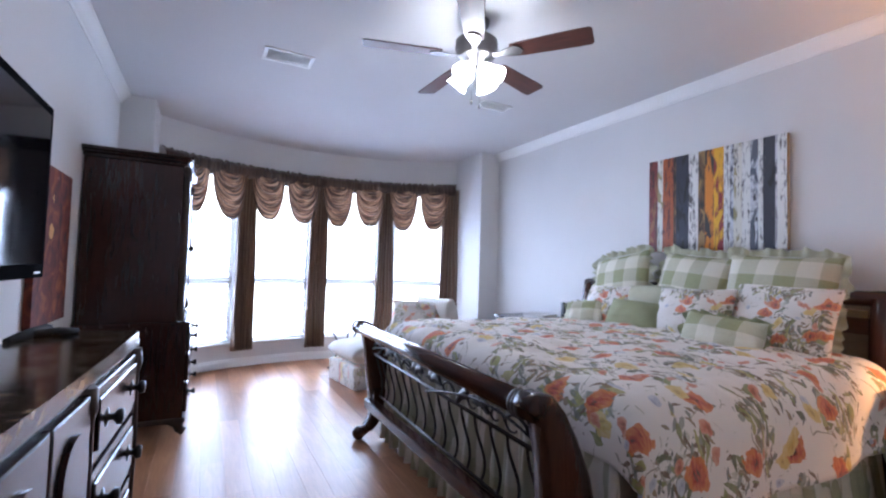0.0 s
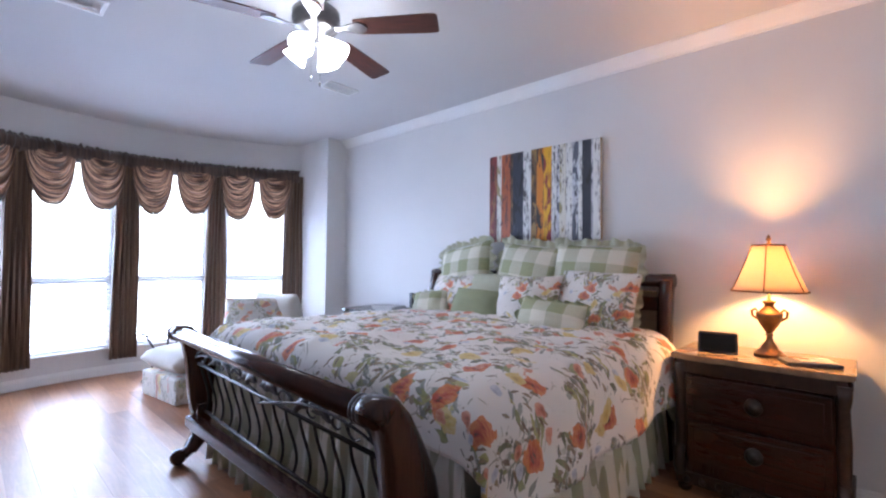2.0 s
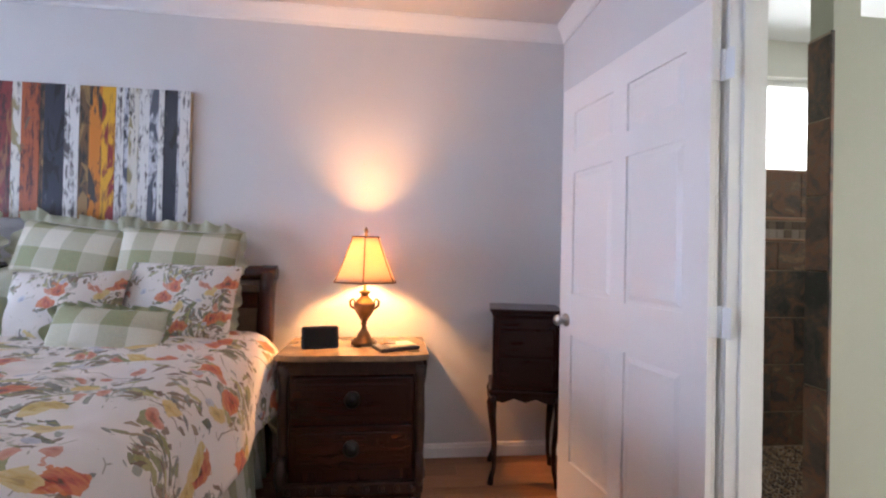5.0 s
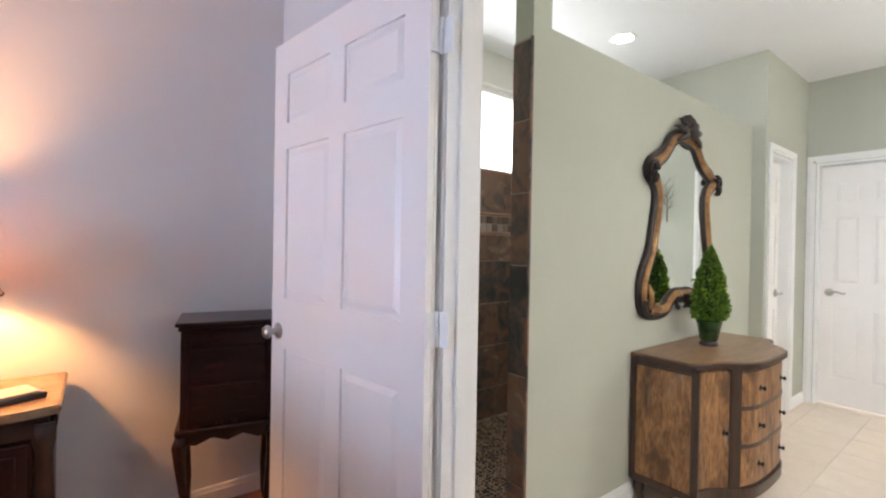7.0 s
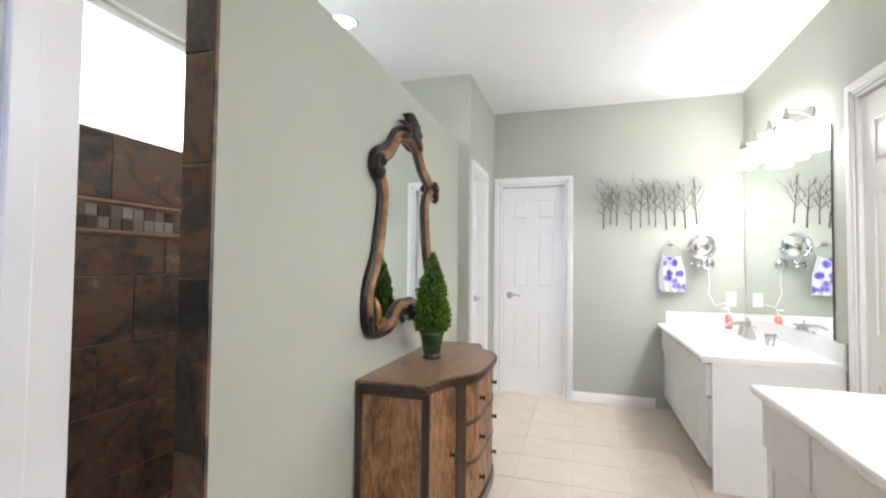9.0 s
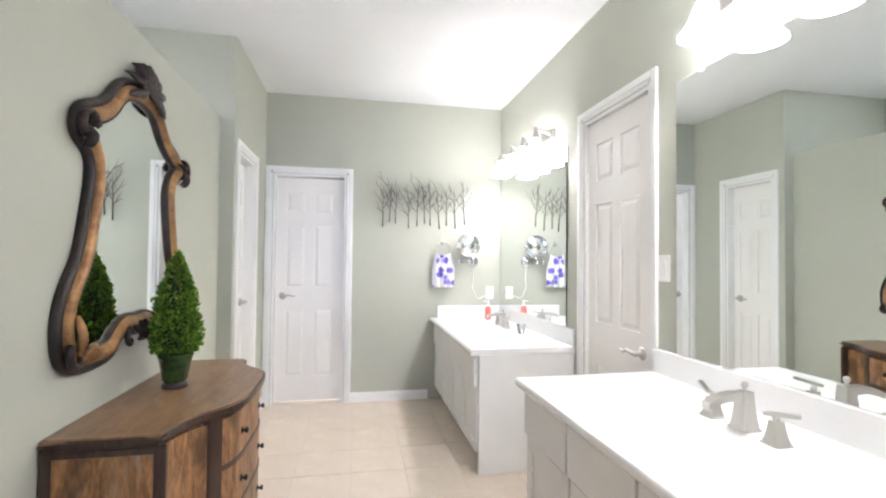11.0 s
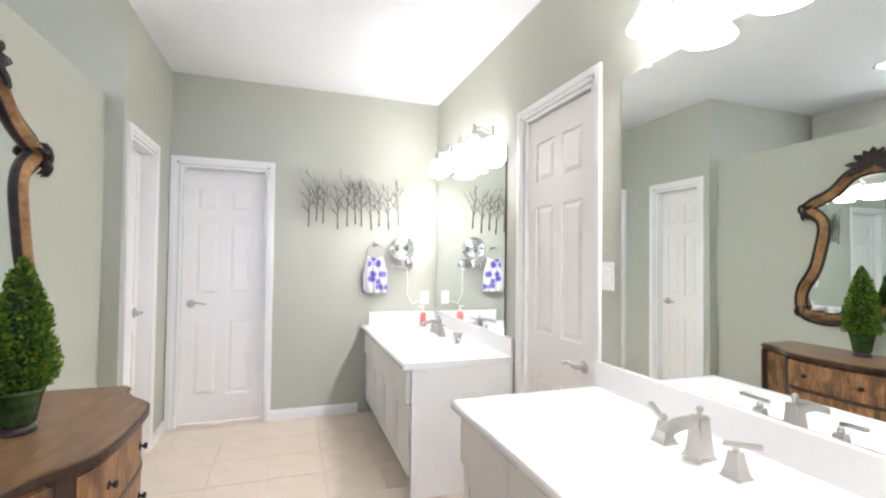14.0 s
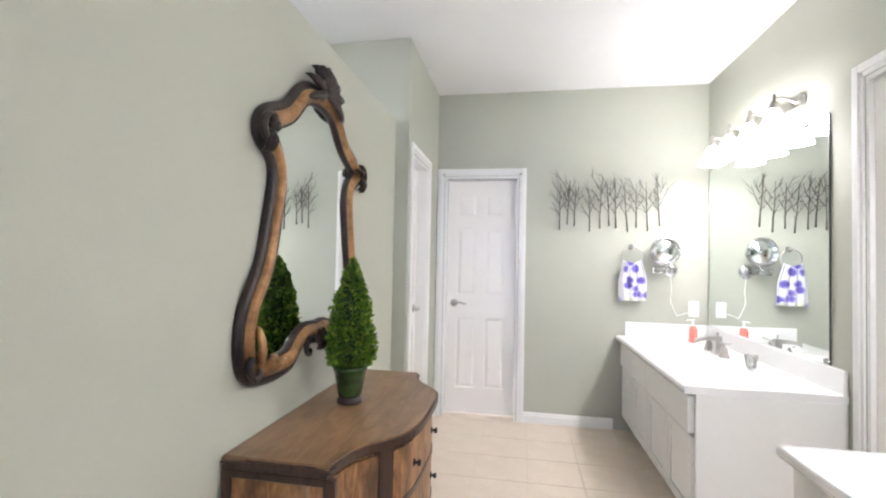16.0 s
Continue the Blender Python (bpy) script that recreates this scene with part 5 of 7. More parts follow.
SHADE = shade_cloth()
n = 6
bm = bmesh_new()
prof = ((0.085, 0.638), (0.098, 0.60), (0.118, 0.55), (0.145, 0.48), (0.178, 0.405), (0.196, 0.372))
steps = 48
rows = []
for r, z in prof:
    row = []
    for i in range(steps):
        a = 2 * math.pi * i / steps
        f = (i % (steps // n)) / (steps // n) - 0.5
        k = math.cos(math.pi / n) / math.cos((f) * 2 * math.pi / n)
        row.append(bm.verts.new((r * (0.5 + 0.5 * k) * math.cos(a), r * (0.5 + 0.5 * k) * math.sin(a), z)))
    rows.append(row)
for r0, r1 in zip(rows, rows[1:]):
    for i in range(steps):
        bm.faces.new((r0[i], r0[(i + 1) % steps], r1[(i + 1) % steps], r1[i])).smooth = True
sh = part("shade", bm, SHADE, tl, "amber cloth bell shade")
sh.modifiers.new("thick", "SOLIDIFY").thickness = 0.0015
RIB = material("brown_braid", (0.14, 0.07, 0.035), 0.7, vary=0.2, fine=300, bump=0.3)
for i in range(n):
    a = 2 * math.pi * i / n
    part("rib", tube(bmesh_new(), [(1.0 * r * (0.5 + 0.5 * math.cos(math.pi / n) / math.cos(math.pi / n)) * math.cos(a), r * math.sin(a), z) for r, z in prof], 0.0035, 6), RIB, sh)
for r, z in (prof[0], prof[-1]):
    part("trim_braid", tube(bmesh_new(), [(r * (0.5 + 0.5 * math.cos(math.pi / n) / math.cos((((i % 8) / 8) - 0.5) * 2 * math.pi / n)) * math.cos(2 * math.pi * i / steps), r * (0.5 + 0.5 * math.cos(math.pi / n) / math.cos((((i % 8) / 8) - 0.5) * 2 * math.pi / n)) * math.sin(2 * math.pi * i / steps), z) for i in range(steps + 1)], 0.005, 6), RIB, sh)
part("finial", lathe(bmesh_new(), [(0.004, 0.635), (0.012, 0.645), (0.006, 0.66), (0.014, 0.672), (0.010, 0.685), (0.003, 0.70)], 12), BRASS, tl)
part("bulb", lathe(bmesh_new(), [(0.014, 0.36), (0.018, 0.39), (0.030, 0.43), (0.030, 0.46), (0.018, 0.485), (0.002, 0.49)], 16), glow("lit_bulb", (1.0, 0.72, 0.38), 30), tl)
lamp("table_lamp_light", "POINT", pose(LX, LY, LZ + 0.475), 60, (1.0, 0.47, 0.17), size=0.045)

# things on the nightstand
clock = thing("alarm_clock", pose(3.66, 0.885, 0.750, 0, 0, 10), "black wedge-shaped alarm clock", "clock")
bm = prism(bmesh_new(), [(-0.05, 0), (0.05, 0), (0.035, 0.105), (-0.005, 0.11)], 0.19, Matrix(((1, 0, 0, 0), (0, 0, 1, -0.095), (0, 1, 0, 0), (0, 0, 0, 1))))
bmesh.ops.bevel(bm, geom=list(bm.edges), offset=0.006, segments=2, affect="EDGES")
part("case", bm, BLACK, clock)
bm = prism(bmesh_new(), [(-0.049, 0.014), (-0.047, 0.014), (-0.0075, 0.100), (-0.0095, 0.100)], 0.165, Matrix(((1, 0, 0, 0), (0, 0, 1, -0.0825), (0, 1, 0, 0), (0, 0, 0, 1))))
part("display", bm, material("dark_display", (0.004, 0.005, 0.006), 0.08), clock)
book = thing("tray", pose(3.615, 0.485, 0.750, 0, 0, 24), "flat black tray with a pale notepad", "tray")
part("tray_body", box(bmesh_new(), -0.07, 0.07, -0.11, 0.11, 0, 0.018, 0.005, 2), BLACK, book)
part("notepad", box(bmesh_new(), -0.055, 0.055, -0.095, 0.055, 0.0185, 0.025, 0.002), material("note_paper", (0.55, 0.48, 0.38), 0.7), book)
bm = tube(bmesh_new(), [(0, 0, 0.026), (0.015, 0.05, 0.03), (0.0, 0.085, 0.03)], 0.004, 6)
part("pen", bm, BRASS, book)
bm = lathe(bmesh_new(), [(0.012, 0), (0.014, 0.004), (0.007, 0.012), (0.009, 0.022), (0.004, 0.028)], 10)
single("bead_ornament", bm, BRASS, "tiny bronze ornament beside the lamp", "ornament", pose(3.655, 0.60, 0.750))
# far nightstand: papers, box, phone
bm = bmesh_new()
for i in range(4):
    b = 0.012 * i
    bmesh.ops.create_cube(bm, size=1, matrix=pose(0, 0, b + 0.006, 0, 0, 7 * i - 8) @ Matrix.Diagonal((0.20, 0.27, 0.011, 1)))
single("magazine_stack", bm, material("pale_paper", (0.60, 0.58, 0.55), 0.5, vary=0.2), "stack of pale magazines on the nightstand", "magazines", pose(3.66, 3.72, 0.750))
ph = thing("cordless_phone", pose(3.82, 3.56, 0.750), "black cordless phone standing in its base", "phone")
part("dock", box(bmesh_new(), -0.05, 0.05, -0.045, 0.045, 0, 0.03, 0.01, 2), BLACK, ph)
part("handset", box(bmesh_new(), -0.014, 0.014, -0.024, 0.024, 0.02, 0.175, 0.009, 2), BLACK, ph)

# ---- jewelry armoire in the corner ----
ja = thing("jewelry_armoire", pose(3.56, -0.40, 0, 0, 0, -12), "small dark jewelry cabinet on tall cabriole legs", "jewelry cabinet")
W, D = 0.36, 0.28
bm = box(bmesh_new(), -0.02, D + 0.02, -0.02, W + 0.02, 0.945, 0.962, 0.006, 2)
box(bm, -0.008, D + 0.008, -0.008, W + 0.008, 0.925, 0.946, 0.004)
part("lid", bm, MAHOGANY_X, ja)
bm = box(bmesh_new(), 0, D, 0, W, 0.52, 0.925, 0.004)
part("cabinet_body", bm, MAHOGANY, ja)
for z0, z1 in ((0.855, 0.915), (0.705, 0.845), (0.54, 0.695)):
    dr = part("drawer", box(bmesh_new(), -0.006, 0.01, 0.035, W - 0.035, z0, z1, 0.003), MAHOGANY_X, ja)
bm = box(bmesh_new(), -0.018, D + 0.018, -0.018, W + 0.018, 0.495, 0.522, 0.008, 2)
prism(bm, [(0.0, 0.495), (0.0, 0.465), (0.06, 0.45), (0.12, 0.475), (0.18, 0.455), (0.24, 0.475), (0.30, 0.45), (0.36, 0.465), (0.36, 0.495)], 0.014, Matrix(((0, 0, 1, -0.008), (1, 0, 0, 0), (0, 1, 0, 0), (0, 0, 0, 1))))
part("apron", bm, MAHOGANY_X, ja)
for x, s in ((0.015, -1), (D - 0.015, 1)):
    for y, q in ((0.015, -1), (W - 0.015, 1)):
        k = 0.7
        pts = [(x, y, 0.50), (x + s * 0.016, y + q * 0.016, 0.45), (x + s * 0.012, y + q * 0.012, 0.37), (x - s * 0.004, y - q * 0.004, 0.21), (x - s * 0.002, y - q * 0.002, 0.08), (x + s * 0.012, y + q * 0.012, 0.03), (x + s * 0.016, y + q * 0.016, 0.0)]
        part("cabriole_leg", tube(bmesh_new(), pts, [0.026, 0.028, 0.022, 0.014, 0.012, 0.015, 0.018], 10), MAHOGANY, ja)

# ---- tall armoire by the bow ----
ar = thing("armoire", pose(-0.05, 3.82, 0) @ Matrix.Diagonal((1.14, 1.0, 1.015, 1.0)), "tall dark mahogany armoire with drawers and scroll feet", "armoire")
bm = box(bmesh_new(), 0.0, 0.50, 0.02, 0.98, 0.78, 1.86, 0.004)
part("upper_case", bm, MAHOGANY, ar)
bm = box(bmesh_new(), -0.005, 0.515, 0.005, 0.995, 1.86, 1.885, 0.006)
box(bm, -0.01, 0.535, -0.012, 1.012, 1.885, 1.905, 0.008, 2)
box(bm, -0.01, 0.55, -0.028, 1.028, 1.905, 1.925, 0.006)
part("cornice", bm, MAHOGANY_X, ar, "stepped mahogany cornice")
bm = box(bmesh_new(), 0.0, 0.555, 0.0, 1.0, 0.13, 0.765, 0.004)
box(bm, -0.005, 0.575, -0.015, 1.015, 0.757, 0.785, 0.008, 2)
part("lower_case", bm, MAHOGANY, ar)
for z0, z1 in ((0.575, 0.745), (0.375, 0.555), (0.16, 0.355)):
    dr = part("drawer", box(bmesh_new(), 0.553, 0.575, 0.04, 0.96, z0, z1, 0.006, 2), MAHOGANY_X, ar)
    for y in (0.22, 0.78):
        part("drawer_knob", knob(bmesh_new(), 0.575, y, (z0 + z1) / 2, 0.022, 0.04, "+x"), IRON, dr)
for y0, y1, yk in ((0.05, 0.485, 0.45), (0.515, 0.95, 0.55)):
    bm = box(bmesh_new(), 0.498, 0.518, y0, y1, 0.82, 1.83, 0.005)
    box(bm, 0.517, 0.526, y0 + 0.07, y1 - 0.07, 0.90, 1.75, 0.006)
    dr = part("cabinet_door", bm, MAHOGANY, ar)
    part("door_knob", knob(bmesh_new(), 0.518, yk, 1.30, 0.024, 0.042, "+x"), IRON, dr)
for y in (0.03, 0.97):
    part("corner_column", lathe(bmesh_new(), [(0.022, 0.79), (0.026, 0.83), (0.018, 0.87), (0.022, 1.3), (0.018, 1.78), (0.026, 1.82), (0.022, 1.855)], 12, pose(0.515, y, 0)), CARVED, ar)
bm = box(bmesh_new(), 0.0, 0.57, -0.01, 1.01, 0.10, 0.135, 0.008, 2)
part("plinth", bm, CARVED, ar)
for x in (0.07, 0.52):
    for y in (0.05, 0.95):
        part("scroll_foot", tube(bmesh_new(), [(x - 0.03, y, 0.115), (x + 0.015, y, 0.08), (x + 0.02, y, 0.045), (x + 0.045, y, 0.028)], [0.036, 0.034, 0.026, 0.028], 10), CARVED, ar)

# ---- marble-topped dresser under the television ----
ds = thing("dresser", pose(-0.04, 0.50, 0, 0, 0, -3.4), "long dark dresser with a glossy brown marble top", "dresser")
L = 1.98
bm = bmesh_new()
outline = [(0.02, 0), (0.365, 0), (0.375, 0.06), (0.377, 0.30), (0.385, 0.60), (0.387, 1.0), (0.385, 1.40), (0.377, 1.68), (0.375, 1.92), (0.365, L), (0.02, L)]
prism(bm, outline, 0.035, Matrix.Translation((0, 0, 0.895)))
bmesh.ops.bevel(bm, geom=list(bm.edges), offset=0.007, segments=2, affect="EDGES", clamp_overlap=True)
part("marble_top", bm, MARBLE, ds, "glossy brown marble top")
bm = box(bmesh_new(), 0.02, 0.345, 0.02, L - 0.02, 0.10, 0.865, 0.004)
box(bm, 0.02, 0.37, 0.005, L - 0.005, 0.865, 0.894, 0.006, 2)
part("carcass", bm, MAHOGANY, ds)
bm = box(bmesh_new(), 0.02, 0.375, 0.0, L, 0.055, 0.105, 0.010, 2)
part("plinth", bm, CARVED, ds)
for c0, c1, rows_ in ((0.04, 0.66, 3), (1.32, 1.94, 3)):
    for q in range(rows_):
        z0 = 0.13 + q * 0.245
        bm = box(bmesh_new(), 0.343, 0.37, c0, c1, z0, z0 + 0.225, 0.007, 2)
        box(bm, 0.368, 0.378, c0 + 0.05, c1 - 0.05, z0 + 0.035, z0 + 0.19, 0.005)
        dr = part("drawer", bm, MAHOGANY_X, ds)
        for y in (c0 + 0.13, c1 - 0.13):
            part("drawer_knob", knob(bmesh_new(), 0.376, y, z0 + 0.112, 0.026, 0.045, "+x"), IRON, dr)
for c0, c1, yk in ((0.69, 0.985, 0.93), (0.995, 1.29, 1.05)):
    bm = box(bmesh_new(), 0.343, 0.375, c0, c1, 0.13, 0.845, 0.008, 2)
    arch = [(c0 + 0.05, 0.18), (c1 - 0.05, 0.18), (c1 - 0.05, 0.68)] + [((c0 + c1) / 2 + (c1 - c0 - 0.10) / 2 * math.cos(a), 0.68 + 0.10 * math.sin(a)) for a in [math.pi * i / 10 for i in range(1, 10)]] + [(c0 + 0.05, 0.68)]
    prism(bm, arch, 0.012, Matrix(((0, 0, 1, 0.374), (1, 0, 0, 0), (0, 1, 0, 0), (0, 0, 0, 1))))
    dr = part("cabinet_door", bm, MAHOGANY, ds)
    part("door_knob", knob(bmesh_new(), 0.376, yk, 0.50, 0.026, 0.045, "+x"), IRON, dr)
for y in (0.03, 0.675, 1.305, L - 0.03):
    part("pilaster", lathe(bmesh_new(), [(0.020, 0.11), (0.026, 0.15), (0.016, 0.19), (0.021, 0.45), (0.016, 0.76), (0.026, 0.80), (0.022, 0.86)], 12, pose(0.362, y, 0)), CARVED, ds, "carved pilaster")
for y in (0.06, 0.98, L - 0.06):
    part("foot", lathe(bmesh_new(), [(0.025, 0), (0.042, 0.015), (0.042, 0.04), (0.03, 0.057)], 12, pose(0.32, y, 0)), CARVED, ds)
bm = bmesh_new()
tube(bm, [(0.10, 2.20, 0.937), (0.12, 2.32, 0.94), (0.15, 2.42, 0.945), (0.13, 2.48, 0.94)], [0.012, 0.022, 0.024, 0.010], 8)
tube(bm, [(0.12, 2.32, 0.94), (0.20, 2.36, 0.945), (0.25, 2.40, 0.94)], [0.014, 0.016, 0.010], 8)
single("black_pouch", bm, material("black_cloth", (0.012, 0.012, 0.013), 0.8, bump=0.4), "crumpled black cloth pouch on the dresser", "pouch")

# ---- television and canvas ----
tv = thing("television", pose(0.005, 1.29, 1.135), "flat black wall-mounted television, switched off", "television")
part("screen_case", box(bmesh_new(), 0.015, 0.065, 0, 1.38, 0, 0.72, 0.008, 2), material("matt_black_plastic", (0.010, 0.010, 0.011), 0.55, vary=0.1, bump=0.05, Specular_IOR_Level=0.0), tv)
part("screen", box(bmesh_new(), 0.0655, 0.068, 0.045, 1.335, 0.055, 0.68), material("glossy_screen", (0.004, 0.004, 0.005), 0.05, vary=0, bump=0, Specular_IOR_Level=0.22), tv, "glossy dark screen")
part("wall_bracket", box(bmesh_new(), -0.063, 0.016, 0.45, 0.93, 0.15, 0.50, 0.004), BLACK, tv)
part("badge", box(bmesh_new(), 0.0655, 0.0675, 1.25, 1.32, 0.018, 0.026), STEEL, tv)
fl = thing("floral_canvas", pose(-0.058, 2.92, 0.88), "narrow dark red canvas painted with flowers", "painting")


def flower_paint():
    k = Nodes("red_flower_painting", 0.75)
    c = k.ramp(k.noise(7, 5, None, 1.5)[0], [(0.3, (0.03, 0.008, 0.007)), (0.5, (0.15, 0.022, 0.012)), (0.7, (0.30, 0.08, 0.02))])
    o = k.voronoi(5.5)
    r = k.split(o["Color"])
    d = k.math("ADD", o["Distance"], k.math("MULTIPLY", k.math("SUBTRACT", k.noise(22, 3)[0], 0.5), 0.3))
    mask = k.math("MULTIPLY", k.math("LESS_THAN", d, 0.30), k.math("GREATER_THAN", r[0], 0.40))
    c = k.mix(mask, c, k.ramp(r[1], [(0.2, (0.62, 0.28, 0.02)), (0.5, (0.66, 0.34, 0.30)), (0.8, (0.50, 0.06, 0.03))]))
    k.bump(k.noise(60, 3)[0], 0.3, 0.003)
    return k.color(c)


part("canvas", box(bmesh_new(), 0, 0.032, 0, 0.57, 0, 0.80, 0.003), flower_paint(), fl)

# ---- chaise by the window ----
ch = thing("chaise_lounge", pose(2.58, 4.90, 0, 0, 0, 8), "cream upholstered chaise with a loose back cushion", "chaise")
bm = box(bmesh_new(), -0.62, 0.66, -0.33, 0.33, 0.0, 0.22, 0.02, 2)
part("skirt", bm, FLORAL_PALE, ch, "faded floral skirt to the floor")
bm = cushion(bmesh_new(), 1.30, 0.70, 0.26, 31, 24, 0.28)
part("seat_cushion", bm, CREAM_CLOTH, ch, "puffy cream seat cushion", at=pose(0.0, 0, 0.33))
bm = cushion(bmesh_new(), 0.70, 0.62, 0.26, 32, 24, 0.35)
part("backrest", bm, CREAM_CLOTH, ch, "cream upholstered backrest", at=pose(0.60, 0, 0.58, 0, 78, 0) @ pose(0, 0, 0, 0, 0, 90))
pl = thing("throw_pillow", pose(2.89, 4.92, 0.66, 0, 0, 8) @ pose(0, 0, 0, 62, 0, -38), "faded floral throw pillow on the chaise", "pillow")
part("cushion", cushion(bmesh_new(), 0.66, 0.40, 0.17, 33), FLORAL_PALE, pl)
# small glass side table
st = thing("side_table", pose(2.18, 5.42, 0), "small round glass table on dark iron legs", "side table")
tt = part("tabletop", lathe(bmesh_new(), [(0, 0.50), (0.25, 0.50), (0.255, 0.505), (0.25, 0.512), (0, 0.512)], 32), PANE, st, "clear round glass top")
for i in range(3):
    a = 2 * math.pi * i / 3 + 0.4
    part("leg", tube(bmesh_new(), [(0.20 * math.cos(a), 0.20 * math.sin(a), 0.498), (0.08 * math.cos(a), 0.08 * math.sin(a), 0.30), (0.12 * math.cos(a), 0.12 * math.sin(a), 0.12), (0.21 * math.cos(a), 0.21 * math.sin(a), 0.0)], 0.010, 8), IRON, st)
part("rim", tube(bmesh_new(), [(0.2 * math.cos(2 * math.pi * i / 32), 0.2 * math.sin(2 * math.pi * i / 32), 0.49) for i in range(33)], 0.008, 6), IRON, st)


# ---- bathroom: vanities ----
def counter(bm, y0, y1, depth, zt, sink):
    """Moulded top with an oval bowl; local to the wall at x = 0, front at +x."""
    nx, ny = 40, int((y1 - y0) / 0.02)
    rows = []
    for j in range(ny + 1):
        y = y0 + (y1 - y0) * j / ny
        row = []
        for i in range(nx + 1):
            x = depth * i / nx
            d = math.hypot((x - 0.40) / 0.185, (y - sink) / 0.25)
            dip = 0.0
            if d < 1:
                dip = 0.12 * (1 - d * d) ** 1.3
            row.append(bm.verts.new((x, y, zt - dip)))
        rows.append(row)
    for r0, r1 in zip(rows, rows[1:]):
        for i in range(nx):
            bm.faces.new((r0[i], r0[i + 1], r1[i + 1], r1[i])).smooth = True
    # rounded front lip and sides
    prof = ((0.004, -0.003), (0.009, -0.012), (0.009, -0.026), (0.004, -0.034), (-0.02, -0.036))
    last = [r[-1] for r in rows]
    for dx, dz in prof:
        cur = [bm.verts.new((depth + dx, v.co.y, zt + dz)) for v in last]
        for a in range(len(cur) - 1):
            bm.faces.new((last[a], last[a + 1], cur[a + 1], cur[a])).smooth = True
        last = cur
    for row, s in ((rows[0], -1), (rows[-1], 1)):
        low = [bm.verts.new((v.co.x + (0.004 if k == nx else 0), v.co.y + s * 0.001, zt - 0.036)) for k, v in enumerate(row)]
        for a in range(nx):
            bm.faces.new((row[a], row[a + 1], low[a + 1], low[a]))
    return bm


def faucet(x, y, z, label):
    f = thing("faucet", pose(x, y, z), label, "faucet", "vanity faucets")

    def taper(bm, cx, cy, r0, r1, z0, z1):
        rows = []
        for t in (0, 0.06, 0.07, 0.3, 0.65, 1):
            r = r0 if t <= 0.06 else r0 * 0.9 + (r1 - r0 * 0.9) * min(1, (t - 0.06) / 0.94) ** 0.6
            rows.append([bm.verts.new((cx + a * r, cy + b * r, z0 + (z1 - z0) * t)) for a, b in ((-1, -1), (1, -1), (1, 1), (-1, 1))])
        for p, q in zip(rows, rows[1:]):
            for k in range(4):
                bm.faces.new((p[k], p[(k + 1) % 4], q[(k + 1) % 4], q[k]))
        bm.faces.new(rows[0])
        bm.faces.new(list(reversed(rows[-1])))
        bmesh.ops.recalc_face_normals(bm, faces=bm.faces)
        return bm

    part("spout_body", taper(bmesh_new(), 0, 0, 0.031, 0.017, 0, 0.115), STEEL, f)
    bm = bmesh_new()
    rows = []
    for t in range(9):
        v = t / 8
        cx, cz = 0.012 + 0.125 * v, 0.098 - 0.020 * v ** 2 + 0.006 * math.sin(math.pi * v)
        h = 0.014 - 0.004 * v
        rows.append([bm.verts.new((cx, a * 0.015, cz + b * h)) for a, b in ((-1, -1), (1, -1), (1, 1), (-1, 1))])
    for p, q in zip(rows, rows[1:]):
        for k in range(4):
            bm.faces.new((p[k], p[(k + 1) % 4], q[(k + 1) % 4], q[k]))
    bm.faces.new(rows[0])
    bm.faces.new(list(reversed(rows[-1])))
    part("spout", bm, STEEL, f)
    part("lift_rod", lathe(bmesh_new(), [(0.007, 0.114), (0.005, 0.122), (0.010, 0.130), (0.009, 0.140), (0.003, 0.145)], 12), STEEL, f)
    for s in (-1, 1):
        h = part("handle_base", taper(bmesh_new(), 0.01, s * 0.115, 0.028, 0.013, 0, 0.065), STEEL, f)
        bm = bmesh_new()
        tube(bm, [(0.01, s * 0.115, 0.063), (0.01, s * 0.115, 0.082)], 0.009, 10)
        bmesh.ops.create_cube(bm, size=1, matrix=pose(0.02, s * 0.140, 0.090, 8 * s, 0, 25 * s) @ Matrix.Diagonal((0.016, 0.085, 0.010, 1)))
        part("lever", bm, STEEL, h)
    return f


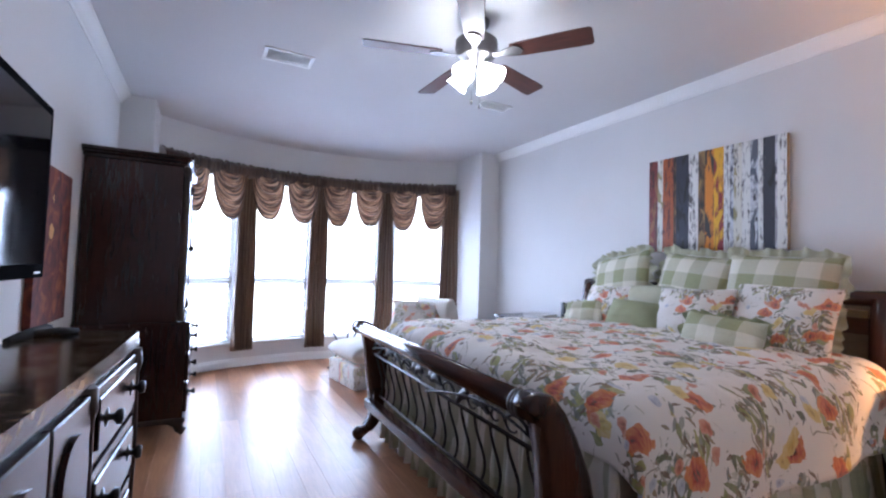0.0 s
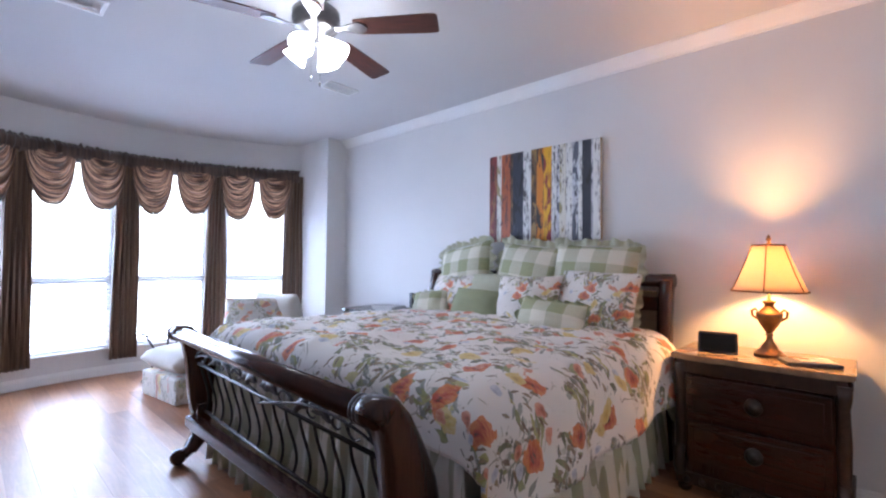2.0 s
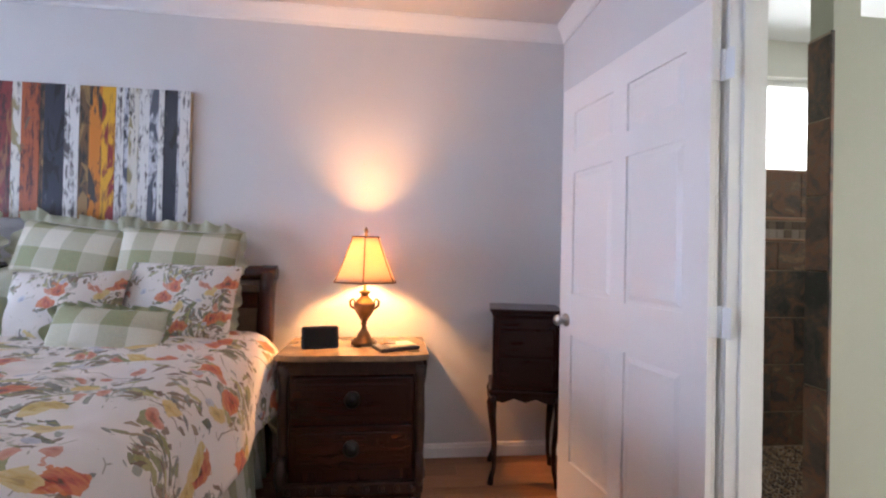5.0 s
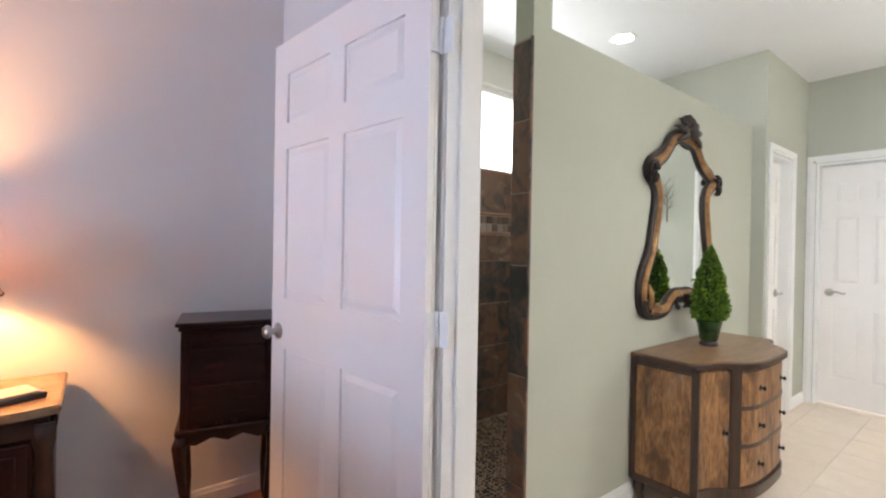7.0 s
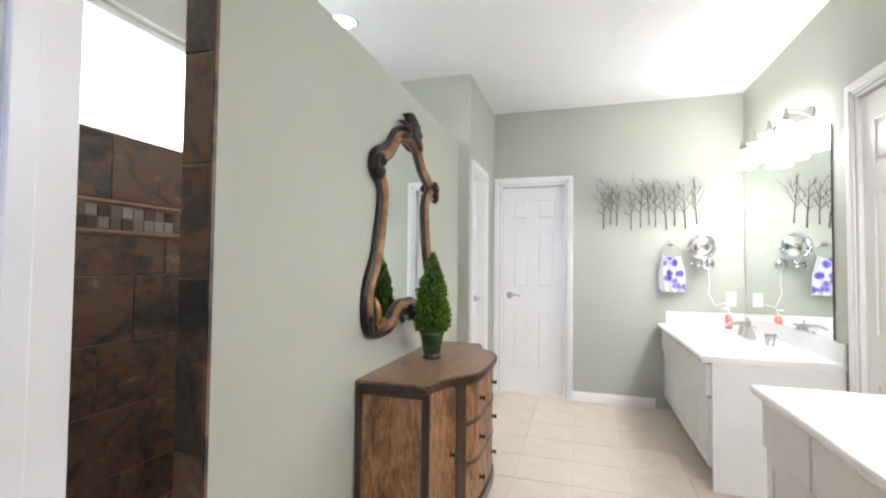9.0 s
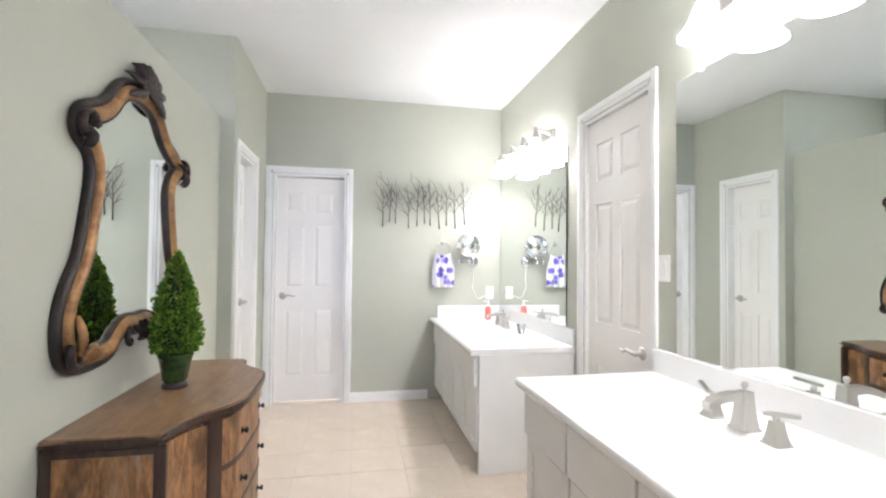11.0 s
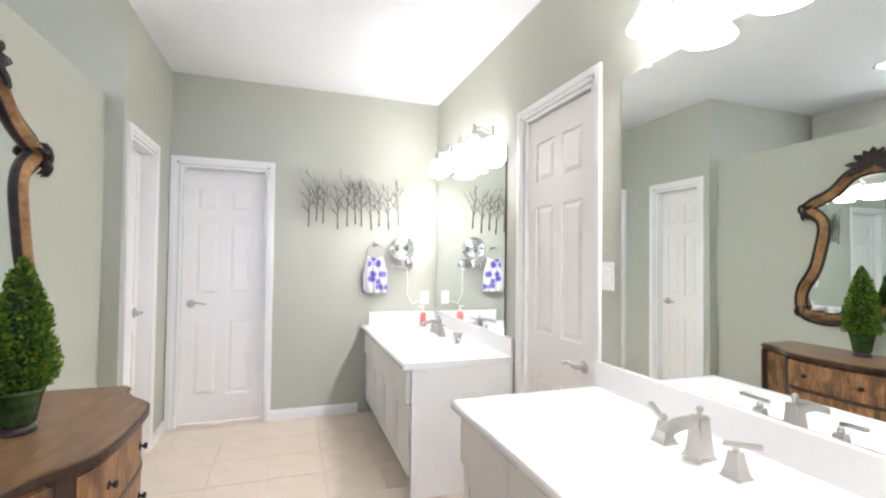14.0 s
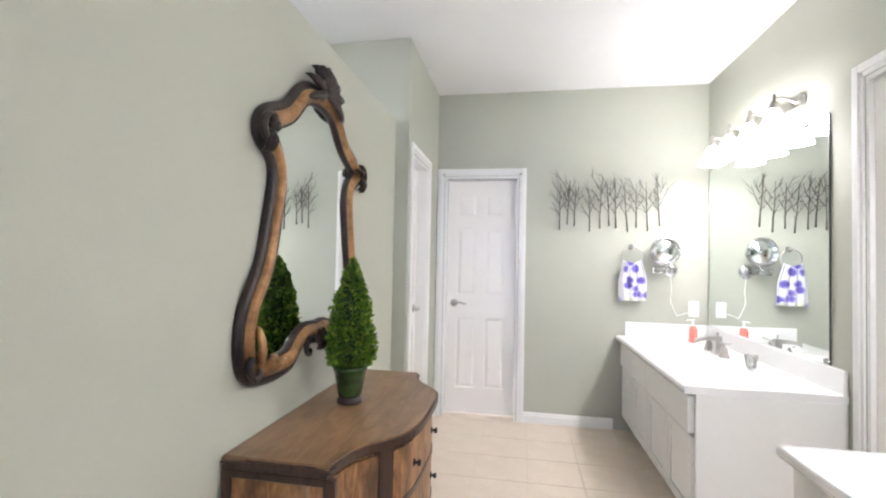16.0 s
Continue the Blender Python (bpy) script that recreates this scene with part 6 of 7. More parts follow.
def vanity(y0, y1, sink, near_end, label, doors, zt=0.792):
    """Cabinet against the wall x = VAN_X; local x is the depth."""
    v = thing("vanity_cabinet", pose(VAN_X, 0, 0), label, "vanity", "white bathroom vanities")
    D = 0.635
    bm = box(bmesh_new(), 0.003, D - 0.02, y0 + 0.005, y1 - 0.005, 0.10, zt - 0.038)
    box(bm, 0.003, D - 0.09, y0 + 0.01, y1 - 0.01, 0.0, 0.10)
    part("carcass", bm, CABINET_WHITE, v)
    part("end_panel", box(bmesh_new(), 0.003, D - 0.004, near_end - 0.018 if near_end == y1 else near_end, near_end if near_end == y1 else near_end + 0.018, 0.0, zt - 0.037, 0.002), CABINET_WHITE, v)
    n = doors
    w = (y1 - y0 - 0.04) / n
    for i in range(n):
        a, b = y0 + 0.02 + w * i, y0 + 0.02 + w * (i + 1)
        bm = box(bmesh_new(), D - 0.02, D + 0.022, a + 0.006, b - 0.006, zt - 0.227, zt - 0.05, 0.004, 2)
        part("false_drawer", bm, CABINET_WHITE, v)
        bm = box(bmesh_new(), D - 0.02, D + 0.0, a + 0.008, b - 0.008, 0.125, zt - 0.242, 0.003)
        box(bm, D, D + 0.008, a + 0.008, a + 0.058, 0.125, zt - 0.242, 0.002)
        box(bm, D, D + 0.008, b - 0.058, b - 0.008, 0.125, zt - 0.242, 0.002)
        box(bm, D, D + 0.008, a + 0.058, b - 0.058, zt - 0.292, zt - 0.242, 0.002)
        box(bm, D, D + 0.008, a + 0.058, b - 0.058, 0.125, 0.175, 0.002)
        part("cabinet_door", bm, CABINET_WHITE, v)
    c = thing("sink_counter", pose(VAN_X, 0, 0), "glossy white cultured marble top with a moulded bowl", "countertop", "white vanity tops")
    part("counter", counter(bmesh_new(), y0, y1, 0.68, zt, sink), CULTURED, c)
    part("backsplash", box(bmesh_new(), 0.002, 0.022, y0, y1, zt - 0.002, zt + 0.11, 0.004, 2), CULTURED, c)
    part("drain", lathe(bmesh_new(), [(0.0, 0), (0.022, 0), (0.022, 0.004), (0.012, 0.006), (0, 0.007)], 16, pose(0.40, sink, zt - 0.1195)), CHROME, c)
    return v, c


vanity(-2.335, -0.71, -1.655, -2.335, "white painted vanity cabinet beside the doorway", 4)
VAN2_Z = 0.755
v2, c2 = vanity(-4.64, -3.12, -3.90, -3.12, "white painted vanity cabinet in the far corner", 4, VAN2_Z)
part("side_splash", box(bmesh_new(), 0.022, 0.62, -4.64, -4.62, VAN2_Z - 0.002, VAN2_Z + 0.11, 0.004, 2), CULTURED, c2)
faucet(VAN_X + 0.20, -1.655, 0.792, "brushed nickel widespread faucet with tapered square handles")
faucet(VAN_X + 0.18, -4.02, VAN2_Z, "brushed nickel faucet on the far vanity")


def wall_mirror(y0, y1, z0, z1, label):
    m = thing("vanity_mirror", pose(VAN_X, 0, 0), label, "mirror", "frameless vanity mirrors")
    part("mirror_glass", box(bmesh_new(), 0.002, 0.008, y0, y1, z0, z1, 0.001), MIRROR, m)
    part("mirror_edge", box(bmesh_new(), 0.0015, 0.0075, y1 + 0.0005, y1 + 0.005, z0, z1), material("dark_mirror_edge", (0.05, 0.055, 0.05), 0.3), m)
    for y in (y0 + 0.15, y1 - 0.12):
        part("mirror_clip", box(bmesh_new(), 0.0, 0.013, y - 0.011, y + 0.011, z1 - 0.012, z1 + 0.012, 0.002), TRIM, m, "clear plastic clip")
    return m


wall_mirror(-2.195, -0.74, 0.904, 2.085, "large frameless vanity mirror above the backsplash")
wall_mirror(-4.62, -3.24, 0.867, 2.065, "large frameless mirror above the far vanity")
LIT_GLASS = glow("lit_vanity_glass", (0.985, 0.98, 1.0), 26)
BULB = glow("lit_bulb", (0.99, 0.98, 0.99), 310)


def vanity_light(yc, z, label):
    v = thing("vanity_light", pose(VAN_X, yc, z), label, "wall lamp", "vanity light bars")
    part("back_plate", box(bmesh_new(), 0.001, 0.022, -0.44, 0.44, -0.035, 0.035, 0.008, 2), STEEL, v)
    for i in range(4):
        y = -0.39 + 0.26 * i
        bm = tube(bmesh_new(), [(0.02, y, 0.0), (0.06, y, 0.02), (0.10, y, 0.03), (0.125, y, 0.02), (0.13, y, -0.02)], 0.009, 8)
        lathe(bm, [(0.005, 0.05), (0.012, 0.04), (0.008, 0.02), (0.022, 0.0), (0.024, -0.04), (0.0, -0.045)], 14, pose(0.13, y, 0.0))
        arm = part("lamp_arm", bm, STEEL, v)
        part("bell_shade", lathe(bmesh_new(), [(0.026, -0.035), (0.034, -0.05), (0.046, -0.085), (0.066, -0.125), (0.085, -0.150), (0.088, -0.158), (0.078, -0.152), (0.05, -0.10), (0.0, -0.09)], 24, pose(0.13, y, 0)), LIT_GLASS, arm, "glowing frosted bell shade")
        part("bulb", lathe(bmesh_new(), [(0, -0.150)] + [(0.027 * math.cos(radians(q)), -0.122 + 0.028 * math.sin(radians(q))) for q in range(-70, 80, 20)] + [(0, -0.094)], 14, pose(0.13, y, 0)), BULB, arm, "lit bulb")
    return v


vanity_light(-1.50, 2.29, "four-shade nickel vanity light, all lit")
vanity_light(-3.86, 2.20, "four-shade nickel vanity light over the far mirror, all lit")

# small things round the far vanity
so = thing("soap_bottle", pose(0.68, -4.45, VAN2_Z + 0.001), "coral pink soap bottle with a white pump", "bottle")
part("bottle", lathe(bmesh_new(), [(0.024, 0), (0.028, 0.006), (0.028, 0.095), (0.020, 0.118), (0.011, 0.122)], 18), material("coral_soap", (0.80, 0.22, 0.18), 0.2, vary=0.1), so)
bm = lathe(bmesh_new(), [(0.012, 0.120), (0.013, 0.135), (0.005, 0.138), (0.005, 0.160), (0.011, 0.162), (0.011, 0.170)], 12)
tube(bm, [(0, 0, 0.165), (0.035, 0, 0.165), (0.042, 0, 0.158)], 0.004, 6)
part("pump", bm, TRIM, so, "white pump")
cu = thing("tumbler", pose(0.70, -3.55, VAN2_Z + 0.001), "small chrome tumbler on the far vanity", "tumbler")
part("cup", lathe(bmesh_new(), [(0.026, 0), (0.030, 0.004), (0.024, 0.02), (0.034, 0.085), (0.031, 0.084), (0.022, 0.022), (0.0, 0.018)], 18), CHROME, cu)
mm = thing("magnifying_mirror", pose(0.78, FAR_Y, 1.285), "round chrome magnifying mirror on a folding arm", "mirror")
part("wall_mount", lathe(bmesh_new(), [(0.0, 0), (0.052, 0), (0.055, 0.008), (0.045, 0.018), (0.02, 0.022), (0, 0.024)], 24, pose(0, 0, 0, -90)), CHROME, mm)
bm = bmesh_new()
for z in (0.015, -0.015):
    tube(bm, [(0, 0.03, z), (0.09, 0.07, z), (0.145, 0.075, z), (0.055, 0.10, z)], 0.006, 8)
tube(bm, [(0, 0.03, -0.03), (0, 0.03, 0.03)], 0.009, 8)
tube(bm, [(0.145, 0.075, -0.025), (0.145, 0.075, 0.025)], 0.008, 8)
tube(bm, [(0.055, 0.10, -0.02), (0.055, 0.10, 0.06)], 0.008, 8)
part("folding_arm", bm, CHROME, mm)
bm = bmesh_new()
ring = [(0.068 + 0.098 * math.cos(a), 0.105, 0.155 + 0.098 * math.sin(a)) for a in [2 * math.pi * i / 32 for i in range(33)]]
tube(bm, ring, 0.011, 10)
part("mirror_rim", bm, CHROME, mm)
part("mirror_glass", lathe(bmesh_new(), [(0, -0.008), (0.092, -0.008), (0.092, 0.008), (0, 0.008)], 32, pose(0.068, 0.105, 0.155, 90)), MIRROR, mm)
part("yoke", tube(bmesh_new(), [(0.068 + 0.112 * math.cos(a), 0.10, 0.155 + 0.112 * math.sin(a)) for a in [math.pi + math.pi * i / 16 for i in range(17)]], 0.006, 8), CHROME, mm)
part("cord", tube(bmesh_new(), [(0, 0.008, -0.05), (-0.01, 0.006, -0.15), (0.0, 0.006, -0.25), (-0.05, 0.006, -0.36), (-0.13, 0.006, -0.33)], 0.003, 6), TRIM, mm)


def purple_towel():
    k = Nodes("purple_print_towel", 0.9)
    o = k.voronoi(11)
    d = k.math("ADD", o["Distance"], k.math("MULTIPLY", k.noise(20, 2)[0], 0.25))
    c = k.ramp(d, [(0.36, (0.13, 0.10, 0.42)), (0.46, (0.30, 0.27, 0.62)), (0.55, (0.75, 0.74, 0.78))])
    o2 = k.voronoi(7)
    c = k.mix(k.math("LESS_THAN", o2["Distance"], 0.26), c, (0.68, 0.68, 0.56))
    k.bump(k.noise(400, 2)[0], 0.5, 0.004)
    return k.color(c)


tr = thing("towel_ring", pose(1.075, FAR_Y, 1.465), "nickel towel ring on the sage wall", "towel ring")
bm = lathe(bmesh_new(), [(0.0, 0), (0.024, 0), (0.024, 0.008), (0.011, 0.014), (0.010, 0.05), (0.0, 0.052)], 18, pose(0, 0, 0, -90))
part("wall_post", bm, STEEL, tr)
part("ring", tube(bmesh_new(), [(0.075 * math.sin(a), 0.045, -0.075 + 0.075 * math.cos(a)) for a in [2 * math.pi * i / 28 for i in range(29)]], 0.005, 8), STEEL, tr)
bm = bmesh_new()
rows = []
for j in range(26):
    v = j / 25
    row = []
    for i in range(25):
        u = i / 24 - 0.5
        w = 0.13 + 0.08 * min(1, v * 2.2)
        row.append(bm.verts.new((u * w, 0.052 + 0.010 * math.sin(u * 22 + 2 * v) + 0.012 * math.sin(math.pi * (u + 0.5)), -0.125 - 0.30 * v + 0.02 * (u * 2) ** 2 * (1 - v))))
    rows.append(row)
for r0, r1 in zip(rows, rows[1:]):
    for i in range(24):
        bm.faces.new((r0[i], r0[i + 1], r1[i + 1], r1[i])).smooth = True
ob = single("hand_towel", bm, purple_towel(), "white hand towel with a purple flower print", "towel", pose(1.075, FAR_Y, 1.465))
ob.modifiers.new("thick", "SOLIDIFY").thickness = 0.012


def plate(m, label, cat, rocker):
    p = thing("wall_outlet" if not rocker else "light_switch", m, label, cat)
    part("cover_plate", box(bmesh_new(), -0.037, 0.037, 0.0, 0.006, -0.06, 0.06, 0.002, 2), TRIM, p)
    if rocker:
        part("rocker", box(bmesh_new(), -0.017, 0.017, 0.004, 0.010, -0.034, 0.034, 0.002), TRIM, p)
    else:
        for z in (-0.022, 0.022):
            part("socket", box(bmesh_new(), -0.016, 0.016, 0.004, 0.008, z - 0.016, z + 0.016, 0.005, 2), CABINET_WHITE, p)
    return p


plate(pose(0.607, FAR_Y, 0.985), "white double wall outlet above the vanity", "outlet", False)
plate(pose(VAN_X, -2.278, 1.27, 0, 0, -90), "white rocker light switch beside the mirror", "switch", True)

# metal tree wall art
wa = thing("metal_tree_art", pose(0, FAR_Y + 0.02, 0), "dark metal wall art of bare trees", "wall art")
rng = random.Random(5)
TREE_METAL = material("brown_art_metal", (0.15, 0.13, 0.115), 0.45, metal=0.6, vary=0.3, bump=0.1)


def twig(bm, x, z, ang, length, r, depth):
    pts, a, px, pz = [(x, 0, z)], ang, x, z
    for q in range(4):
        a += rng.uniform(-0.05, 0.05) * (1 if length > 0.25 else 2.2)
        px, pz = px + length / 4 * math.sin(a), pz + length / 4 * math.cos(a)
        pts.append((px, 0.004 * q, pz))
    tube(bm, pts, [r * (1 - 0.16 * q) for q in range(5)], 5)
    if depth:
        for _ in range(2):
            k = rng.choice((1, 2, 3))
            s = rng.choice((-1, 1))
            twig(bm, pts[k][0], pts[k][2], a + s * rng.uniform(0.35, 0.6), length * rng.uniform(0.5, 0.7), r * 0.6, depth - 1)


for i in range(11):
    x = 0.86 + 0.80 * i / 10 + rng.uniform(-0.025, 0.025)
    bm = bmesh_new()
    z0 = 1.60 + rng.uniform(-0.015, 0.05)
    h = rng.uniform(0.32, 0.42)
    twig(bm, x, z0, rng.uniform(-0.03, 0.03), h, 0.0065, 0)
    for q in range(5):
        s = (-1) ** q
        twig(bm, x, z0 + h * (0.30 + 0.12 * q), s * rng.uniform(0.42, 0.68), rng.uniform(0.10, 0.17), 0.0036, 1)
    part("tree_bough", bm, TREE_METAL, wa)

# ---- carved mirror over the chest ----
MY = -2.492
half = ((0.0, 0.965), (0.07, 0.985), (0.13, 0.955), (0.17, 0.905), (0.26, 0.893), (0.36, 0.897), (0.44, 0.915), (0.485, 0.965), (0.497, 1.05), (0.488, 1.13), (0.455, 1.20), (0.405, 1.27), (0.383, 1.34), (0.365, 1.43), (0.345, 1.52), (0.338, 1.585), (0.36, 1.625), (0.415, 1.65), (0.44, 1.69), (0.435, 1.74), (0.395, 1.785), (0.32, 1.81), (0.255, 1.845), (0.215, 1.895), (0.165, 1.945), (0.09, 1.975), (0.0, 1.985))


def smooth_closed(pts, rounds=2):
    for _ in range(rounds):
        out = []
        for i in range(len(pts)):
            a, b = Vector(pts[i]), Vector(pts[(i + 1) % len(pts)])
            out += [a * 0.75 + b * 0.25, a * 0.25 + b * 0.75]
        pts = out
    return [Vector(p) for p in pts]


loop = smooth_closed([(y, z) for y, z in half] + [(-y, z) for y, z in reversed(half[1:-1])], 2)


def inset(pts, d):
    out = []
    n = len(pts)
    for i in range(n):
        t = (pts[(i + 2) % n] - pts[i - 2]).normalized()
        nrm = Vector((-t.y, t.x))
        out.append(pts[i] + nrm * d)
    for _ in range(3):
        out = [(out[i - 1] + out[i] * 2 + out[(i + 1) % n]) / 4 for i in range(n)]
    return out


def ringed(bm, prof):
    rows = []
    for d, h in prof:
        rows.append([bm.verts.new((-h, p.x, p.y)) for p in inset(loop, d)])
    n = len(rows[0])
    for a, b in zip(rows, rows[1:]):
        for i in range(n):
            bm.faces.new((a[i], a[(i + 1) % n], b[(i + 1) % n], b[i])).smooth = True
    return bm


def aged(name, dark, light, metal, rough):
    k = Nodes(name)
    f = k.math("ADD", k.math("MULTIPLY", k.noise(11, 5)[0], 0.75), k.math("MULTIPLY", k.noise(60, 3)[0], 0.25))
    k.bump(k.noise(50, 4)[0], 0.35, 0.006)
    return k.color(k.ramp(f, [(0.38, dark), (0.66, light)]), rough, metal)


FRAME_DARK = aged("blackened_gilt", (0.012, 0.009, 0.009), (0.050, 0.032, 0.024), 0.3, 0.38)
FRAME_GOLD = aged("worn_gold_leaf", (0.19, 0.088, 0.03), (0.45, 0.245, 0.095), 0.35, 0.42)
om = thing("ornate_mirror", pose(HALF_X - 0.001, MY, 0.018), "carved baroque mirror with a black and gold frame", "mirror")
part("outer_frame", ringed(bmesh_new(), ((0.0, 0.0), (-0.004, 0.014), (0.003, 0.025), (0.012, 0.029), (0.020, 0.027), (0.026, 0.024))), FRAME_DARK, om, "blackened carved outer frame")
part("inner_frame", ringed(bmesh_new(), ((0.024, 0.022), (0.030, 0.037), (0.042, 0.044), (0.056, 0.040), (0.068, 0.028), (0.074, 0.026), (0.076, 0.024))), FRAME_GOLD, om, "worn gold inner moulding")
part("inner_lip", ringed(bmesh_new(), ((0.074, 0.024), (0.078, 0.029), (0.084, 0.024), (0.087, 0.010))), FRAME_DARK, om, "blackened bead round the glass")


def half_width(z):
    w = 0.0
    for (y0, z0), (y1, z1) in zip(half, half[1:]):
        if min(z0, z1) <= z <= max(z0, z1) and z0 != z1:
            w = max(w, y0 + (y1 - y0) * (z - z0) / (z1 - z0))
    return max(0.03, w - 0.045)


bm = bmesh_new()
levels = [0.965 + 0.98 * i / 40 for i in range(41)]
for x in (-0.012, -0.006):
    rows = [[bm.verts.new((x, s * half_width(z), z)) for s in (-1, 1)] for z in levels]
    for r0, r1 in zip(rows, rows[1:]):
        bm.faces.new((r0[0], r0[1], r1[1], r1[0]))
part("mirror_glass", bm, MIRROR, om)


def carved_scroll(y, z, size, turn, s, x0=-0.045):
    pts = []
    for q in range(22):
        a = turn + s * q / 21 * 4.6
        r = size * (1 - 0.78 * q / 21)
        pts.append((x0 - 0.006 * math.sin(q / 21 * math.pi), y + r * math.cos(a), z + r * math.sin(a)))
    return tube(bmesh_new(), pts, [0.30 * size * (1 - 0.5 * q / 21) for q in range(22)], 7)


def carved_leaf(bm, y, z, ang, length, width, x0=-0.045):
    rows = []
    d, n = Vector((math.cos(ang), math.sin(ang))), Vector((-math.sin(ang), math.cos(ang)))
    for q in range(8):
        v = q / 7
        w = width * math.sin(math.pi * min(0.98, v * 0.9 + 0.08)) ** 0.8 * (1 + 0.25 * math.sin(q * 2.6))
        c = Vector((y, z)) + d * length * v
        lift = 0.018 * math.sin(math.pi * v)
        rows.append([bm.verts.new((x0 - lift + e[1], c.x + n.x * w * e[0], c.y + n.y * w * e[0])) for e in ((-1, 0.008), (-0.5, -0.006), (0, 0.002), (0.5, -0.006), (1, 0.008), (0, 0.02))])
    for r0, r1 in zip(rows, rows[1:]):
        for q in range(6):
            bm.faces.new((r0[q], r0[(q + 1) % 6], r1[(q + 1) % 6], r1[q])).smooth = True
    bm.faces.new(rows[0])
    bm.faces.new(list(reversed(rows[-1])))
    return bm


for a, l, w in ((90, 0.11, 0.030), (62, 0.11, 0.026), (118, 0.11, 0.026), (35, 0.13, 0.026), (145, 0.13, 0.026), (8, 0.16, 0.024), (172, 0.16, 0.024), (-22, 0.17, 0.020), (202, 0.17, 0.020)):
    part("crest_leaf", carved_leaf(bmesh_new(), 0, 1.955, radians(a), l, w), FRAME_DARK, om, "carved crest leaf")
for s in (-1, 1):
    part("scroll_carving", carved_scroll(s * 0.10, 1.975, 0.035, math.pi / 2, s), FRAME_DARK, om)
    part("scroll_carving", carved_scroll(s * 0.405, 1.715, 0.048, -1.2, s), FRAME_DARK, om)
    for a, l, w in ((100, 0.06, 0.016), (-80, 0.075, 0.017), (-105, 0.07, 0.015), (150, 0.06, 0.016)):
        part("leaf_carving", carved_leaf(bmesh_new(), s * 0.405, 1.70, radians(a if s > 0 else 180 - a), l, w), FRAME_DARK, om)
    part("scroll_carving", carved_scroll(s * 0.435, 0.965, 0.045, 1.0, -s), FRAME_DARK, om)
    part("scroll_carving", carved_scroll(s * 0.10, 0.965, 0.040, math.pi / 2, -s), FRAME_DARK, om)
    for a, l, w in ((175, 0.15, 0.018), (85, 0.14, 0.016), (160, 0.10, 0.016)):
        part("leaf_carving", carved_leaf(bmesh_new(), s * 0.42, 0.955, radians(a if s > 0 else 180 - a), l, w), FRAME_GOLD, om)
for a in (50, 75, 105, 130):
    part("shell_rib", carved_leaf(bmesh_new(), 0, 0.945, radians(a), 0.085, 0.020), FRAME_DARK, om, "carved shell rib")

# ---- serpentine chest ----
CY, CW = -2.49, 0.51


def front(y, inset_=0.0):
    """How far the serpentine front stands from the wall at y (from the chest's middle)."""
    t = abs(y) / CW
    bowed = 0.462 - 0.13 / (1 + math.exp(-(t - 0.62) * 13)) - 0.035 * t * t
    return bowed - inset_


def front_panel(bm, y0, y1, z0, z1, back, proud, n=10):
    lo = [(front(y0 + (y1 - y0) * i / n) + proud, y0 + (y1 - y0) * i / n) for i in range(n + 1)]
    hi = [(front(y0 + (y1 - y0) * i / n) - back, y0 + (y1 - y0) * i / n) for i in range(n + 1)]
    outline = [(-x, y) for x, y in lo] + [(-x, y) for x, y in reversed(hi)]
    return prism(bm, outline, z1 - z0, Matrix.Translation((0, 0, z0)))


chest = thing("chest", pose(HALF_X - 0.004, CY, 0) @ Matrix.Diagonal((1, 1, 0.987, 1)), "aged walnut chest with a serpentine front and dark trim", "chest of drawers")
for k, (z0, z1, over) in enumerate(((0.758, 0.776, 0.020), (0.748, 0.770, 0.030), (0.736, 0.749, 0.014))):
    n = 36
    ys = [-CW - over * 0.6 + (2 * CW + 1.2 * over) * i / n for i in range(n + 1)]
    outline = [(-(front(max(-CW, min(CW, y))) + over), y) for y in ys]
    outline = [(0, ys[0]), (-0.20, ys[0])] + outline + [(-0.20, ys[-1]), (0, ys[-1])]
    bm = prism(bmesh_new(), outline, z1 - z0, Matrix.Translation((0, 0, z0)))
    if k < 2:
        bmesh.ops.bevel(bm, geom=[e for e in bm.edges if abs(e.verts[0].co.z - e.verts[1].co.z) < 1e-6], offset=(0.004, 0.009)[k], segments=3, affect="EDGES", clamp_overlap=True)
    part("top" if k == 0 else "top_moulding", bm, CHEST_TOP if k == 0 else CHEST_DARK, chest)
bm = front_panel(bmesh_new(), -CW, CW, 0.115, 0.738, 0.30, -0.012, 40)
box(bm, -0.22, 0.0, -CW, CW, 0.115, 0.738)
part("carcass", bm, CHEST_WOOD, chest)
for s in (-1, 1):
    bm = box(bmesh_new(), -0.31, -0.005, s * CW - 0.004, s * CW + 0.006, 0.145, 0.715, 0.002)
    part("side_panel", bm, CHEST_WOOD, chest, "worn walnut side panel")
    bm = bmesh_new()
    for x0, x1, z0, z1 in ((-0.335, -0.30, 0.115, 0.738), (-0.03, 0.0, 0.115, 0.738), (-0.31, -0.02, 0.715, 0.738), (-0.31, -0.02, 0.115, 0.15)):
        box(bm, x0, x1, s * CW - 0.005, s * CW + 0.013, z0, z1, 0.003)
    part("side_frame", bm, CHEST_DARK, chest)
    y0, y1 = sorted((s * 0.315, s * 0.495))
    dr = part("cabinet_door", front_panel(bmesh_new(), y0, y1, 0.16, 0.722, 0.02, 0.004), CHEST_WOOD, chest, "worn walnut door")
    part("knob", knob(bmesh_new(), -(front(s * 0.335) + 0.006), s * 0.335, 0.43, 0.012, 0.022), IRON, dr)
